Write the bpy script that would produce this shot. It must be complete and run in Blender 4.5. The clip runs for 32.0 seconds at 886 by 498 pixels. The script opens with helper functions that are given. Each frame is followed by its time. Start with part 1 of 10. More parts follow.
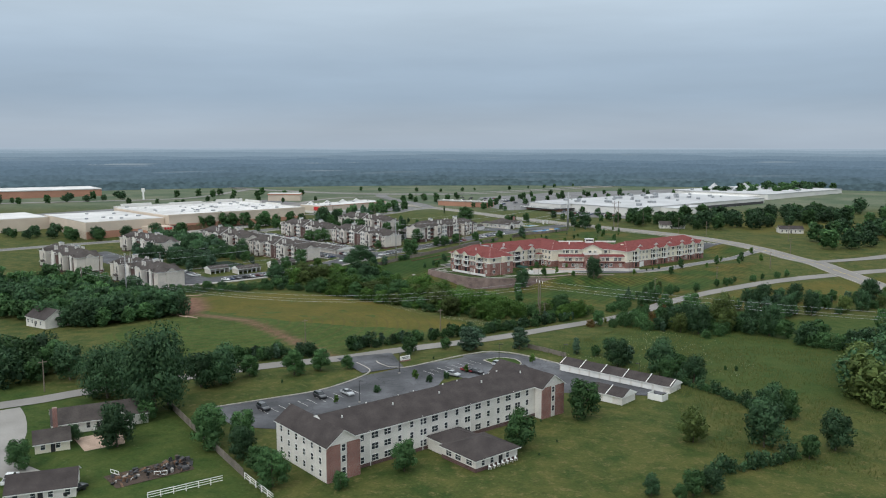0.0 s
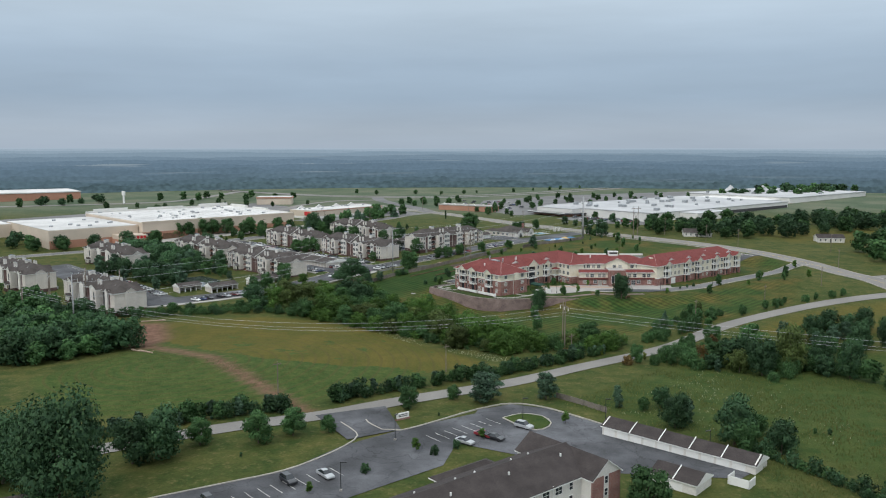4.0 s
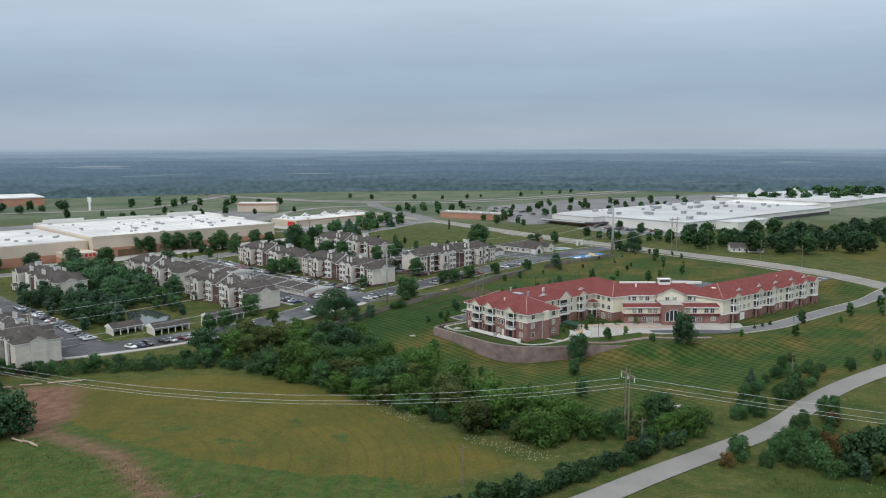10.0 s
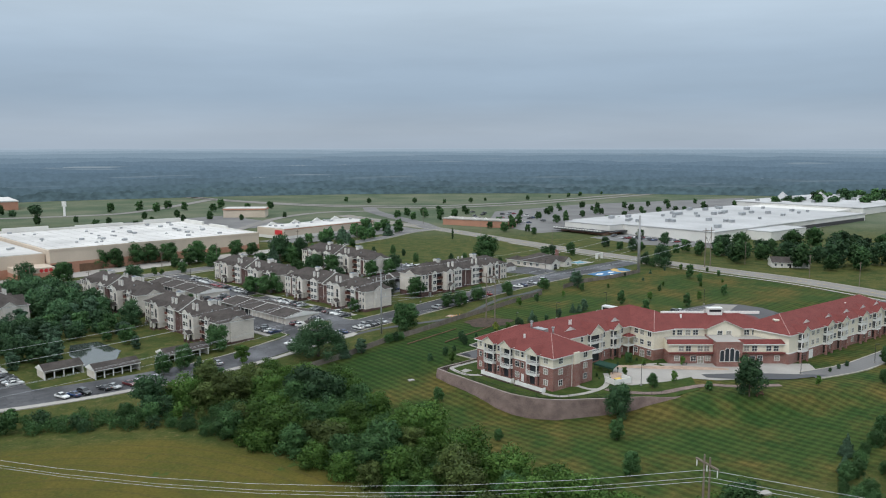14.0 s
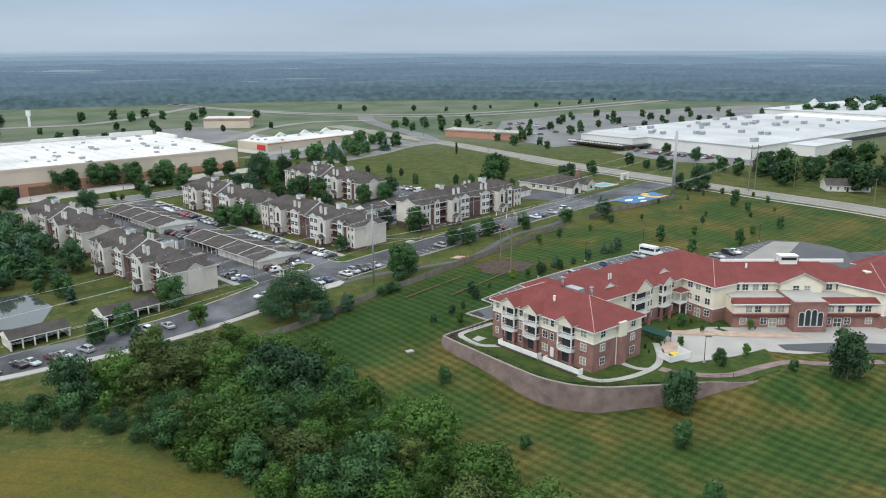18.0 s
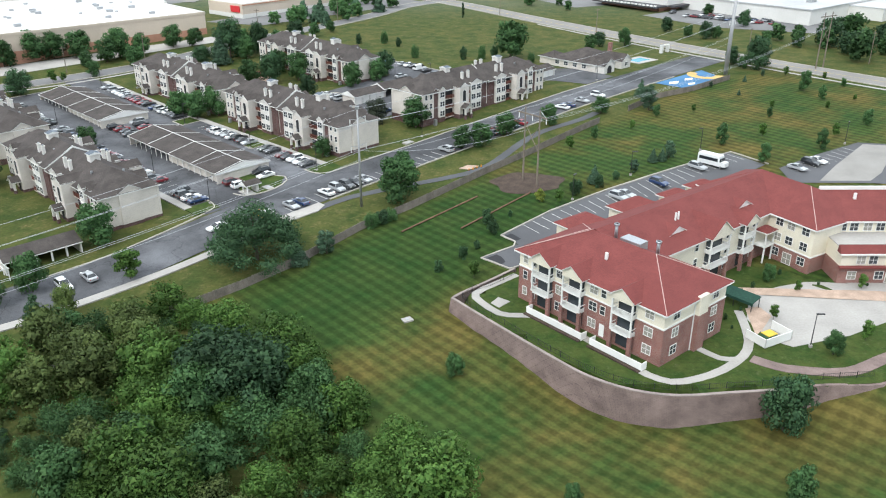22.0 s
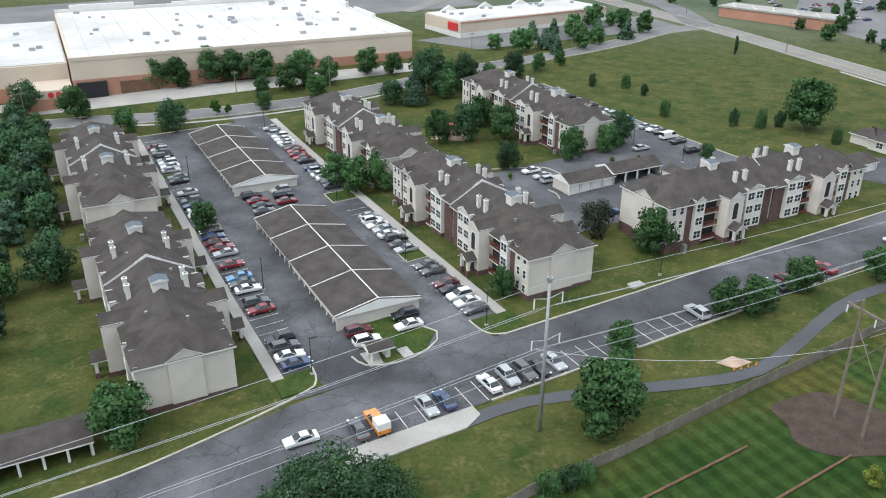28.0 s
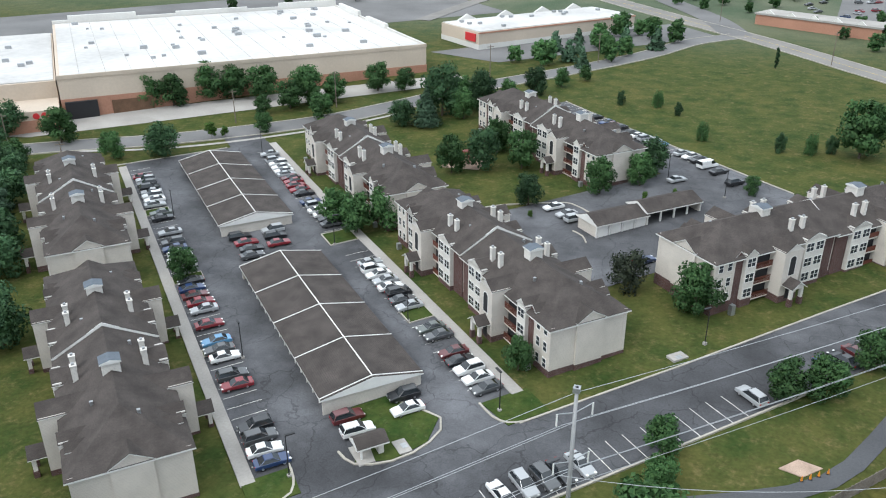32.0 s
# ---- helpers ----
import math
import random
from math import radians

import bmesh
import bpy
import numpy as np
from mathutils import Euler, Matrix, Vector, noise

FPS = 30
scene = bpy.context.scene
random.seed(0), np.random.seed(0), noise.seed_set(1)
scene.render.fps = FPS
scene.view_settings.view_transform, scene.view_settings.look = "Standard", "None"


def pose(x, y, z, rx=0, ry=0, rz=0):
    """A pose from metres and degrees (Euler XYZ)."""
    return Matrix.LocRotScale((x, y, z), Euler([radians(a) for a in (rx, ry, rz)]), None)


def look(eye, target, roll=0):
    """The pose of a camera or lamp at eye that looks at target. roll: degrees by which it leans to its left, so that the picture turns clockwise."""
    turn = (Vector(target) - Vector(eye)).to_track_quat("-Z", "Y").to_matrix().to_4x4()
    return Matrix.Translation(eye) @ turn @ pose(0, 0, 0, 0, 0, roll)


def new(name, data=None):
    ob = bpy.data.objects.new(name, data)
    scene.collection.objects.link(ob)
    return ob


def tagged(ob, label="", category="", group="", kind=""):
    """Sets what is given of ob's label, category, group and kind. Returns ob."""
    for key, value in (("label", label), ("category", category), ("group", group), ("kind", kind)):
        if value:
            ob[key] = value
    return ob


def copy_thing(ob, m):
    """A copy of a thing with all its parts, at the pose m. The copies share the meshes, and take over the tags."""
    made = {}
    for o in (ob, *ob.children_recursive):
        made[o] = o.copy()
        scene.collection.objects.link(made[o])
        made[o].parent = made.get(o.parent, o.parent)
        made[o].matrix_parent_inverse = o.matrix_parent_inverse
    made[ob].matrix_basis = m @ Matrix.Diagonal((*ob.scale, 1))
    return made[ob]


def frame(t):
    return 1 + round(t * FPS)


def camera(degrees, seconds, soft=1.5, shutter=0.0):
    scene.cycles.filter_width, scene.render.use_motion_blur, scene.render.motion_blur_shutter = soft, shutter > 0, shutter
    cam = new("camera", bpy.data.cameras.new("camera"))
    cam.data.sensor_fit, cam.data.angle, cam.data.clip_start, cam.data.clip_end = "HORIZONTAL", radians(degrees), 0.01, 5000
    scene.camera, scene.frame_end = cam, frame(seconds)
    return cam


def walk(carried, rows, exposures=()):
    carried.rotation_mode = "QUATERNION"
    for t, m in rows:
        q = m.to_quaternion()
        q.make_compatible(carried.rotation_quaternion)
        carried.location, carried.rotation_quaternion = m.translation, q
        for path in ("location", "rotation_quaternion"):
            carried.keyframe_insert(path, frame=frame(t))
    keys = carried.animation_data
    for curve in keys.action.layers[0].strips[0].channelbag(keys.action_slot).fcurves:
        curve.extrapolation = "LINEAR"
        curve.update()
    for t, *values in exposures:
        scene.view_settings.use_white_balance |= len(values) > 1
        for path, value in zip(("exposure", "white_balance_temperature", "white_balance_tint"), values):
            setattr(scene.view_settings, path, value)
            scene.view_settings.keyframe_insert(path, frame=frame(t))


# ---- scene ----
# camera: seconds, x, y, z, heading to the right, dip below level, lean (degrees)
FLIGHT = [
    (0, 0.00, 0.00, 64.76, 0.00, 7.24, 0.04),
    (1, -0.75, 13.74, 64.71, 0.04, 7.23, 0.09),
    (2, -1.29, 27.61, 64.69, 0.05, 7.25, 0.05),
    (3, -1.85, 41.36, 64.55, 0.05, 7.25, 0.17),
    (3.5, -2.12, 48.24, 64.50, 0.10, 7.24, 0.08),
    (5.5, -3.01, 76.64, 64.89, 0.11, 7.18, 0.00),
    (6, -3.20, 83.66, 64.95, 0.11, 7.20, -0.03),
    (7, -3.64, 97.60, 65.03, 0.13, 7.23, -0.06),
    (8, -4.40, 111.08, 64.94, 0.16, 7.26, 0.06),
    (9, -5.07, 124.28, 64.85, 0.20, 7.22, 0.03),
    (10, -5.54, 137.52, 64.97, 0.22, 7.24, -0.10),
    (11, -5.86, 150.83, 65.32, 0.23, 7.23, -0.12),
    (12, -6.20, 164.11, 65.47, 0.24, 7.25, -0.09),
    (13, -6.49, 177.57, 65.50, 0.23, 7.25, -0.05),
    (13.5, -6.64, 184.28, 65.51, 0.18, 7.23, -0.05),
    (15.5, -7.51, 211.40, 65.77, 0.24, 7.57, -0.02),
    (16, -7.62, 218.04, 65.76, 0.20, 8.62, -0.09),
    (17, -7.86, 231.30, 65.85, 0.14, 11.33, -0.08),
    (18, -8.20, 244.77, 66.05, 0.17, 14.03, -0.10),
    (19, -8.59, 258.02, 66.34, 0.18, 16.66, -0.13),
    (20, -8.67, 271.45, 66.44, 0.06, 19.26, -0.06),
    (21, -8.99, 284.88, 66.47, 0.07, 21.90, -0.02),
    (21.5, -9.15, 291.65, 66.50, 0.02, 23.23, -0.04),
    (22, -9.30, 298.44, 66.57, 0.03, 24.40, -0.09),
    (22.5, -9.44, 305.23, 66.66, -0.03, 24.58, -0.16),
    (23, -9.59, 312.02, 66.81, -0.01, 24.59, -0.04),
    (24, -10.04, 325.55, 66.89, -0.42, 24.62, -0.21),
    (24.5, -10.30, 332.29, 66.90, -0.71, 24.63, -0.22),
    (25, -10.61, 339.07, 66.97, -1.01, 24.62, -0.15),
    (25.5, -10.94, 345.83, 67.11, -3.98, 24.68, -0.13),
    (26, -11.30, 352.66, 67.27, -7.55, 24.67, -0.09),
    (26.5, -11.74, 359.46, 67.39, -10.41, 24.76, 0.02),
    (28.5, -15.62, 386.40, 67.79, -17.78, 24.86, 0.25),
    (29, -16.55, 391.50, 67.95, -17.83, 24.75, 0.18),
    (30, -18.25, 399.27, 68.12, -18.06, 24.85, 0.09),
    (31, -19.10, 402.43, 68.05, -18.34, 24.85, 0.03),
    (32, -19.11, 402.63, 67.88, -18.73, 24.89, -0.11),
]


def aim(x, y, z, heading, dip, lean):
    h, d = radians(heading), radians(dip)
    way = Vector((math.sin(h) * math.cos(d), math.cos(h) * math.cos(d), -math.sin(d)))
    eye = Vector((x, y, z))
    return look(eye, eye + 100 * way, lean)


cam = camera(57.77, 32.0, soft=1.1)
walk(cam, [(t, aim(*row)) for t, *row in FLIGHT], [(0, 0.0, 6200, 8), (12, 0.0, 6150, 8), (15.5, -0.04, 6150, 8), (18, 0.29, 6100, 7), (20, 0.58, 6110, 7), (23, 0.71, 6120, 8), (26, 0.53, 6090, 8), (29, 0.40, 6060, 8), (32, 0.40, 6060, 8)])

# ---- world and light: a bright overcast sky, faint soft sun ----
world = bpy.data.worlds.new("overcast_sky")
scene.world = world
world.use_nodes = True
wt = world.node_tree
wt.nodes.clear()


def wnode(kind, **values):
    n = wt.nodes.new(kind)
    for key, value in values.items():
        n.inputs[key].default_value = value
    return n


SUN_HEIGHT, SUN_TURN = radians(48), radians(215)
sky = wt.nodes.new("ShaderNodeTexSky")
sky.sky_type = "NISHITA"
sky.sun_disc = False
sky.sun_elevation, sky.sun_rotation = SUN_HEIGHT, SUN_TURN
sky.air_density, sky.dust_density = 1.0, 4.0
sky_dim = wt.nodes.new("ShaderNodeVectorMath")
sky_dim.operation = "SCALE"
sky_dim.inputs["Scale"].default_value = 0.1
coord = wt.nodes.new("ShaderNodeTexCoord")
split = wt.nodes.new("ShaderNodeSeparateXYZ")
ramp = wt.nodes.new("ShaderNodeValToRGB")
stops = [(0.0, (0.44, 0.50, 0.575)), (0.02, (0.455, 0.515, 0.585)), (0.06, (0.385, 0.475, 0.58)), (0.10, (0.415, 0.505, 0.61)),
         (0.17, (0.575, 0.66, 0.74)), (0.30, (0.88, 0.95, 1.0)), (0.6, (1.3, 1.35, 1.38)), (1.0, (1.35, 1.4, 1.43))]
while len(ramp.color_ramp.elements) < len(stops):
    ramp.color_ramp.elements.new(0.5)
for el, (place, colour) in zip(ramp.color_ramp.elements, stops):
    el.position, el.color = place, (*colour, 1)
stretch = wnode("ShaderNodeMapping", Scale=(1.2, 1.2, 9.0))
cloud = wnode("ShaderNodeTexNoise", Scale=2.2, Detail=6.0, Roughness=0.55)
cloud_range = wnode("ShaderNodeMapRange", **{"From Min": 0.3, "From Max": 0.7, "To Min": 0.93, "To Max": 1.07})
shade = wt.nodes.new("ShaderNodeVectorMath")
shade.operation = "SCALE"
blend = wt.nodes.new("ShaderNodeMixRGB")
blend.inputs[0].default_value = 0.12
out_bg = wnode("ShaderNodeBackground", Strength=1.0)
out_w = wt.nodes.new("ShaderNodeOutputWorld")
wl = wt.links.new
wl(coord.outputs["Generated"], split.inputs[0])
wl(split.outputs["Z"], ramp.inputs[0])
wl(coord.outputs["Generated"], stretch.inputs["Vector"])
wl(stretch.outputs[0], cloud.inputs["Vector"])
wl(cloud.outputs[0], cloud_range.inputs["Value"])
wl(ramp.outputs[0], shade.inputs[0])
wl(cloud_range.outputs[0], shade.inputs["Scale"])
wl(sky.outputs[0], sky_dim.inputs[0])
wl(shade.outputs[0], blend.inputs[1])
wl(sky_dim.outputs[0], blend.inputs[2])
wl(blend.outputs[0], out_bg.inputs["Color"])
wl(out_bg.outputs[0], out_w.inputs[0])

sun_data = bpy.data.lights.new("sun", "SUN")
sun_data.energy, sun_data.angle, sun_data.color = 1.2, radians(25), (1.0, 0.96, 0.9)
sun = new("sun", sun_data)
sun.matrix_world = look((0, 0, 300), (300 * math.sin(SUN_TURN) * -1, 300 * math.cos(SUN_TURN) * -1, 300 - 300 * math.tan(SUN_HEIGHT)))


# ---- materials ----
def node_material(name):
    m = bpy.data.materials.new(name)
    m.use_nodes = True
    t = m.node_tree
    return m, t, t.nodes["Principled BSDF"], t.links.new


def surface(name, colour, rough=0.8, grain=6.0, spread=0.18, stain=0.15, patch=0.35, bump=0.15, metal=0.0, pieces=0.0, spec=0.3):
    """A weathered surface: base colour varied by fine grain, by larger stains and, with pieces, from object to object."""
    m, t, b, link = node_material(name)
    b.inputs["Roughness"].default_value, b.inputs["Metallic"].default_value = rough, metal
    b.inputs["Specular IOR Level"].default_value = spec
    co = t.nodes.new("ShaderNodeTexCoord")
    fine = t.nodes.new("ShaderNodeTexNoise")
    fine.inputs["Scale"].default_value, fine.inputs["Detail"].default_value = grain, 5
    big = t.nodes.new("ShaderNodeTexNoise")
    big.inputs["Scale"].default_value, big.inputs["Detail"].default_value = stain, 4
    link(co.outputs["Object"], fine.inputs["Vector"])
    link(co.outputs["Object"], big.inputs["Vector"])
    r1 = t.nodes.new("ShaderNodeMapRange")
    r1.inputs["From Min"].default_value, r1.inputs["From Max"].default_value = 0.3, 0.7
    r1.inputs["To Min"].default_value, r1.inputs["To Max"].default_value = 1 - spread, 1 + spread
    r2 = t.nodes.new("ShaderNodeMapRange")
    r2.inputs["From Min"].default_value, r2.inputs["From Max"].default_value = 0.3, 0.7
    r2.inputs["To Min"].default_value, r2.inputs["To Max"].default_value = 1 - patch, 1 + patch * 0.6
    link(fine.outputs[0], r1.inputs["Value"])
    link(big.outputs[0], r2.inputs["Value"])
    mul = t.nodes.new("ShaderNodeMath")
    mul.operation = "MULTIPLY"
    link(r1.outputs[0], mul.inputs[0])
    link(r2.outputs[0], mul.inputs[1])
    last = mul.outputs[0]
    if pieces:
        info = t.nodes.new("ShaderNodeObjectInfo")
        r3 = t.nodes.new("ShaderNodeMapRange")
        r3.inputs["To Min"].default_value, r3.inputs["To Max"].default_value = 1 - pieces, 1 + pieces
        link(info.outputs["Random"], r3.inputs["Value"])
        mul2 = t.nodes.new("ShaderNodeMath")
        mul2.operation = "MULTIPLY"
        link(last, mul2.inputs[0])
        link(r3.outputs[0], mul2.inputs[1])
        last = mul2.outputs[0]
    tint = t.nodes.new("ShaderNodeVectorMath")
    tint.operation = "SCALE"
    tint.inputs[0].default_value = colour
    link(last, tint.inputs["Scale"])
    link(tint.outputs[0], b.inputs["Base Color"])
    if bump:
        bp = t.nodes.new("ShaderNodeBump")
        bp.inputs["Strength"].default_value, bp.inputs["Distance"].default_value = bump, 0.05
        link(fine.outputs[0], bp.inputs["Height"])
        link(bp.outputs[0], b.inputs["Normal"])
    return m


def coursed(name, colour, second, mortar, width, height, rough=0.85, gap=0.02, patch=0.25):
    """Brickwork, shingles or lap siding: courses at true size, laid by the wall's own coordinates."""
    m, t, b, link = node_material(name)
    b.inputs["Roughness"].default_value = rough
    b.inputs["Specular IOR Level"].default_value = 0.25
    co = t.nodes.new("ShaderNodeTexCoord")
    sep = t.nodes.new("ShaderNodeSeparateXYZ")
    link(co.outputs["Object"], sep.inputs[0])
    add = t.nodes.new("ShaderNodeMath")
    link(sep.outputs["X"], add.inputs[0])
    link(sep.outputs["Y"], add.inputs[1])
    com = t.nodes.new("ShaderNodeCombineXYZ")
    link(add.outputs[0], com.inputs["X"])
    link(sep.outputs["Z"], com.inputs["Y"])
    br = t.nodes.new("ShaderNodeTexBrick")
    br.inputs["Scale"].default_value = 1.0
    br.inputs["Brick Width"].default_value, br.inputs["Row Height"].default_value = width, height
    br.inputs["Mortar Size"].default_value = gap
    br.inputs["Color1"].default_value, br.inputs["Color2"].default_value = (*colour, 1), (*second, 1)
    br.inputs["Mortar"].default_value = (*mortar, 1)
    link(com.outputs[0], br.inputs["Vector"])
    big = t.nodes.new("ShaderNodeTexNoise")
    big.inputs["Scale"].default_value, big.inputs["Detail"].default_value = 0.35, 5
    link(co.outputs["Object"], big.inputs["Vector"])
    r2 = t.nodes.new("ShaderNodeMapRange")
    r2.inputs["From Min"].default_value, r2.inputs["From Max"].default_value = 0.3, 0.7
    r2.inputs["To Min"].default_value, r2.inputs["To Max"].default_value = 1 - patch, 1 + patch * 0.5
    link(big.outputs[0], r2.inputs["Value"])
    tint = t.nodes.new("ShaderNodeVectorMath")
    tint.operation = "SCALE"
    link(br.outputs["Color"], tint.inputs[0])
    link(r2.outputs[0], tint.inputs["Scale"])
    link(tint.outputs[0], b.inputs["Base Color"])
    bp = t.nodes.new("ShaderNodeBump")
    bp.inputs["Strength"].default_value, bp.inputs["Distance"].default_value = 0.3, 0.02
    bp.invert = True
    link(br.outputs["Fac"], bp.inputs["Height"])
    link(bp.outputs[0], b.inputs["Normal"])
    return m


def foliage(name, colour, second, through_light=0.25):
    m, t, b, link = node_material(name)
    b.inputs["Roughness"].default_value = 0.7
    b.inputs["Specular IOR Level"].default_value = 0.2
    isl = t.nodes.new("ShaderNodeNewGeometry")
    info = t.nodes.new("ShaderNodeObjectInfo")
    mixc = t.nodes.new("ShaderNodeMixRGB")
    mixc.inputs[1].default_value, mixc.inputs[2].default_value = (*colour, 1), (*second, 1)
    link(isl.outputs["Random Per Island"], mixc.inputs[0])
    r = t.nodes.new("ShaderNodeMapRange")
    r.inputs["To Min"].default_value, r.inputs["To Max"].default_value = 0.7, 1.3
    link(info.outputs["Random"], r.inputs["Value"])
    tone = t.nodes.new("ShaderNodeAttribute")
    tone.attribute_name = "tone"
    up = t.nodes.new("ShaderNodeMath")
    up.operation = "MULTIPLY_ADD"
    link(tone.outputs["Fac"], up.inputs[0])
    link(r.outputs[0], up.inputs[1])
    link(r.outputs[0], up.inputs[2])
    sc = t.nodes.new("ShaderNodeVectorMath")
    sc.operation = "SCALE"
    link(mixc.outputs[0], sc.inputs[0])
    link(up.outputs[0], sc.inputs["Scale"])
    link(sc.outputs[0], b.inputs["Base Color"])
    tr = t.nodes.new("ShaderNodeBsdfTranslucent")
    link(sc.outputs[0], tr.inputs["Color"])
    mx = t.nodes.new("ShaderNodeMixShader")
    mx.inputs[0].default_value = through_light
    link(b.outputs[0], mx.inputs[1])
    link(tr.outputs[0], mx.inputs[2])
    link(mx.outputs[0], t.nodes["Material Output"].inputs[0])
    return m


def plain(name, colour, rough=0.5, metal=0.0, spec=0.5, glow=0.0):
    m, t, b, link = node_material(name)
    b.inputs["Base Color"].default_value = (*colour, 1)
    b.inputs["Roughness"].default_value, b.inputs["Metallic"].default_value = rough, metal
    b.inputs["Specular IOR Level"].default_value = spec
    if glow:
        b.inputs["Emission Color"].default_value = (*colour, 1)
        b.inputs["Emission Strength"].default_value = glow
    return m


SIDING = coursed("vinyl_siding_cream", (0.62, 0.57, 0.51), (0.60, 0.555, 0.50), (0.46, 0.42, 0.38), 60, 0.2, 0.6, 0.012, 0.10)
SIDING_WARM = coursed("siding_pale_yellow", (0.74, 0.685, 0.56), (0.72, 0.665, 0.545), (0.56, 0.52, 0.43), 60, 0.2, 0.6, 0.012, 0.10)
SIDING_WHITE = coursed("siding_off_white", (0.68, 0.65, 0.60), (0.66, 0.63, 0.585), (0.50, 0.48, 0.45), 60, 0.2, 0.6, 0.012, 0.12)
BRICK_BROWN = coursed("brick_dark_brown", (0.115, 0.055, 0.048), (0.085, 0.042, 0.04), (0.16, 0.13, 0.12), 0.22, 0.075, 0.9, 0.01)
BRICK_RED = coursed("brick_red", (0.275, 0.118, 0.098), (0.23, 0.097, 0.082), (0.30, 0.23, 0.20), 0.22, 0.075, 0.9, 0.01)
BLOCK_WALL = coursed("retaining_block", (0.225, 0.168, 0.152), (0.205, 0.152, 0.138), (0.15, 0.112, 0.102), 0.45, 0.2, 0.95, 0.015, 0.35)
SHINGLE = coursed("shingle_dark_brown", (0.082, 0.070, 0.064), (0.070, 0.060, 0.055), (0.05, 0.043, 0.04), 0.35, 0.06, 0.95, 0.005, 0.34)
SHINGLE_RED = coursed("shingle_red", (0.190, 0.052, 0.047), (0.165, 0.045, 0.041), (0.12, 0.034, 0.030), 0.35, 0.06, 0.9, 0.005, 0.13)
SHINGLE_GREY = coursed("shingle_charcoal", (0.066, 0.055, 0.052), (0.056, 0.047, 0.045), (0.04, 0.034, 0.033), 0.35, 0.06, 0.95, 0.005, 0.30)
TRIM = surface("white_trim", (0.74, 0.73, 0.70), 0.5, 5, 0.04, 0.3, 0.08, 0.03)
GLASS = plain("window_glass", (0.035, 0.042, 0.05), 0.08, 0.0, 0.6)
RAIL_BROWN = surface("balcony_red_brown", (0.13, 0.045, 0.03), 0.6, 4, 0.15, 0.3, 0.15, 0.05)
# near-black: shade inside openings put into colour; also dark doors, panes and louvres
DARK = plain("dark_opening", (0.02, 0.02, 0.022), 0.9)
SHUTTER = plain("dark_shutter", (0.05, 0.048, 0.05), 0.7)
METAL = surface("galvanised_steel", (0.42, 0.43, 0.44), 0.45, 3, 0.1, 0.2, 0.12, 0.02, 0.7)
POLE_STEEL = surface("weathered_steel_pole", (0.36, 0.36, 0.36), 0.55, 2, 0.08, 0.2, 0.15, 0.02, 0.35)
POLE_WOOD = surface("utility_pole_wood", (0.19, 0.155, 0.125), 0.9, 8, 0.2, 0.4, 0.2, 0.1)
BLACK_METAL = plain("black_metal", (0.025, 0.025, 0.027), 0.45, 0.3)
CONCRETE = surface("concrete", (0.355, 0.335, 0.31), 0.9, 3, 0.08, 0.12, 0.16, 0.06)
KERB = surface("kerb_concrete", (0.40, 0.37, 0.32), 0.9, 3, 0.1, 0.3, 0.18, 0.06)
ASPHALT = surface("asphalt_lot", (0.080, 0.081, 0.087), 0.92, 5, 0.16, 0.10, 0.42, 0.1)


def add_cracks(m):
    """Dark sealed cracks and paler worn lanes over an asphalt."""
    t = m.node_tree
    link = t.links.new
    b = t.nodes["Principled BSDF"]
    old = b.inputs["Base Color"].links[0].from_socket
    co = t.nodes.new("ShaderNodeTexCoord")
    warp = t.nodes.new("ShaderNodeTexNoise")
    warp.inputs["Scale"].default_value, warp.inputs["Detail"].default_value = 0.25, 4
    link(co.outputs["Object"], warp.inputs["Vector"])
    add = t.nodes.new("ShaderNodeVectorMath")
    add.operation = "MULTIPLY_ADD"
    add.inputs[1].default_value = (5, 5, 5)
    link(warp.outputs["Color"], add.inputs[0])
    link(co.outputs["Object"], add.inputs[2])
    total = old
    for scale, width, dark in ((0.09, 0.010, 0.68), (0.28, 0.016, 0.82)):
        vo = t.nodes.new("ShaderNodeTexVoronoi")
        vo.feature = "DISTANCE_TO_EDGE"
        vo.inputs["Scale"].default_value = scale
        link(add.outputs[0], vo.inputs["Vector"])
        r = t.nodes.new("ShaderNodeMapRange")
        r.inputs["From Min"].default_value, r.inputs["From Max"].default_value = width * 0.5, width
        r.inputs["To Min"].default_value, r.inputs["To Max"].default_value = dark, 1.0
        link(vo.outputs["Distance"], r.inputs["Value"])
        sc = t.nodes.new("ShaderNodeVectorMath")
        sc.operation = "SCALE"
        link(total, sc.inputs[0])
        link(r.outputs[0], sc.inputs["Scale"])
        total = sc.outputs[0]
    worn = t.nodes.new("ShaderNodeTexNoise")
    worn.inputs["Scale"].default_value, worn.inputs["Detail"].default_value, worn.inputs["Roughness"].default_value = 0.035, 6, 0.7
    link(co.outputs["Object"], worn.inputs["Vector"])
    r = t.nodes.new("ShaderNodeMapRange")
    r.inputs["From Min"].default_value, r.inputs["From Max"].default_value = 0.42, 0.66
    r.inputs["To Min"].default_value, r.inputs["To Max"].default_value = 0.9, 1.75
    link(worn.outputs[0], r.inputs["Value"])
    sc = t.nodes.new("ShaderNodeVectorMath")
    sc.operation = "SCALE"
    link(total, sc.inputs[0])
    link(r.outputs[0], sc.inputs["Scale"])
    link(sc.outputs[0], b.inputs["Base Color"])


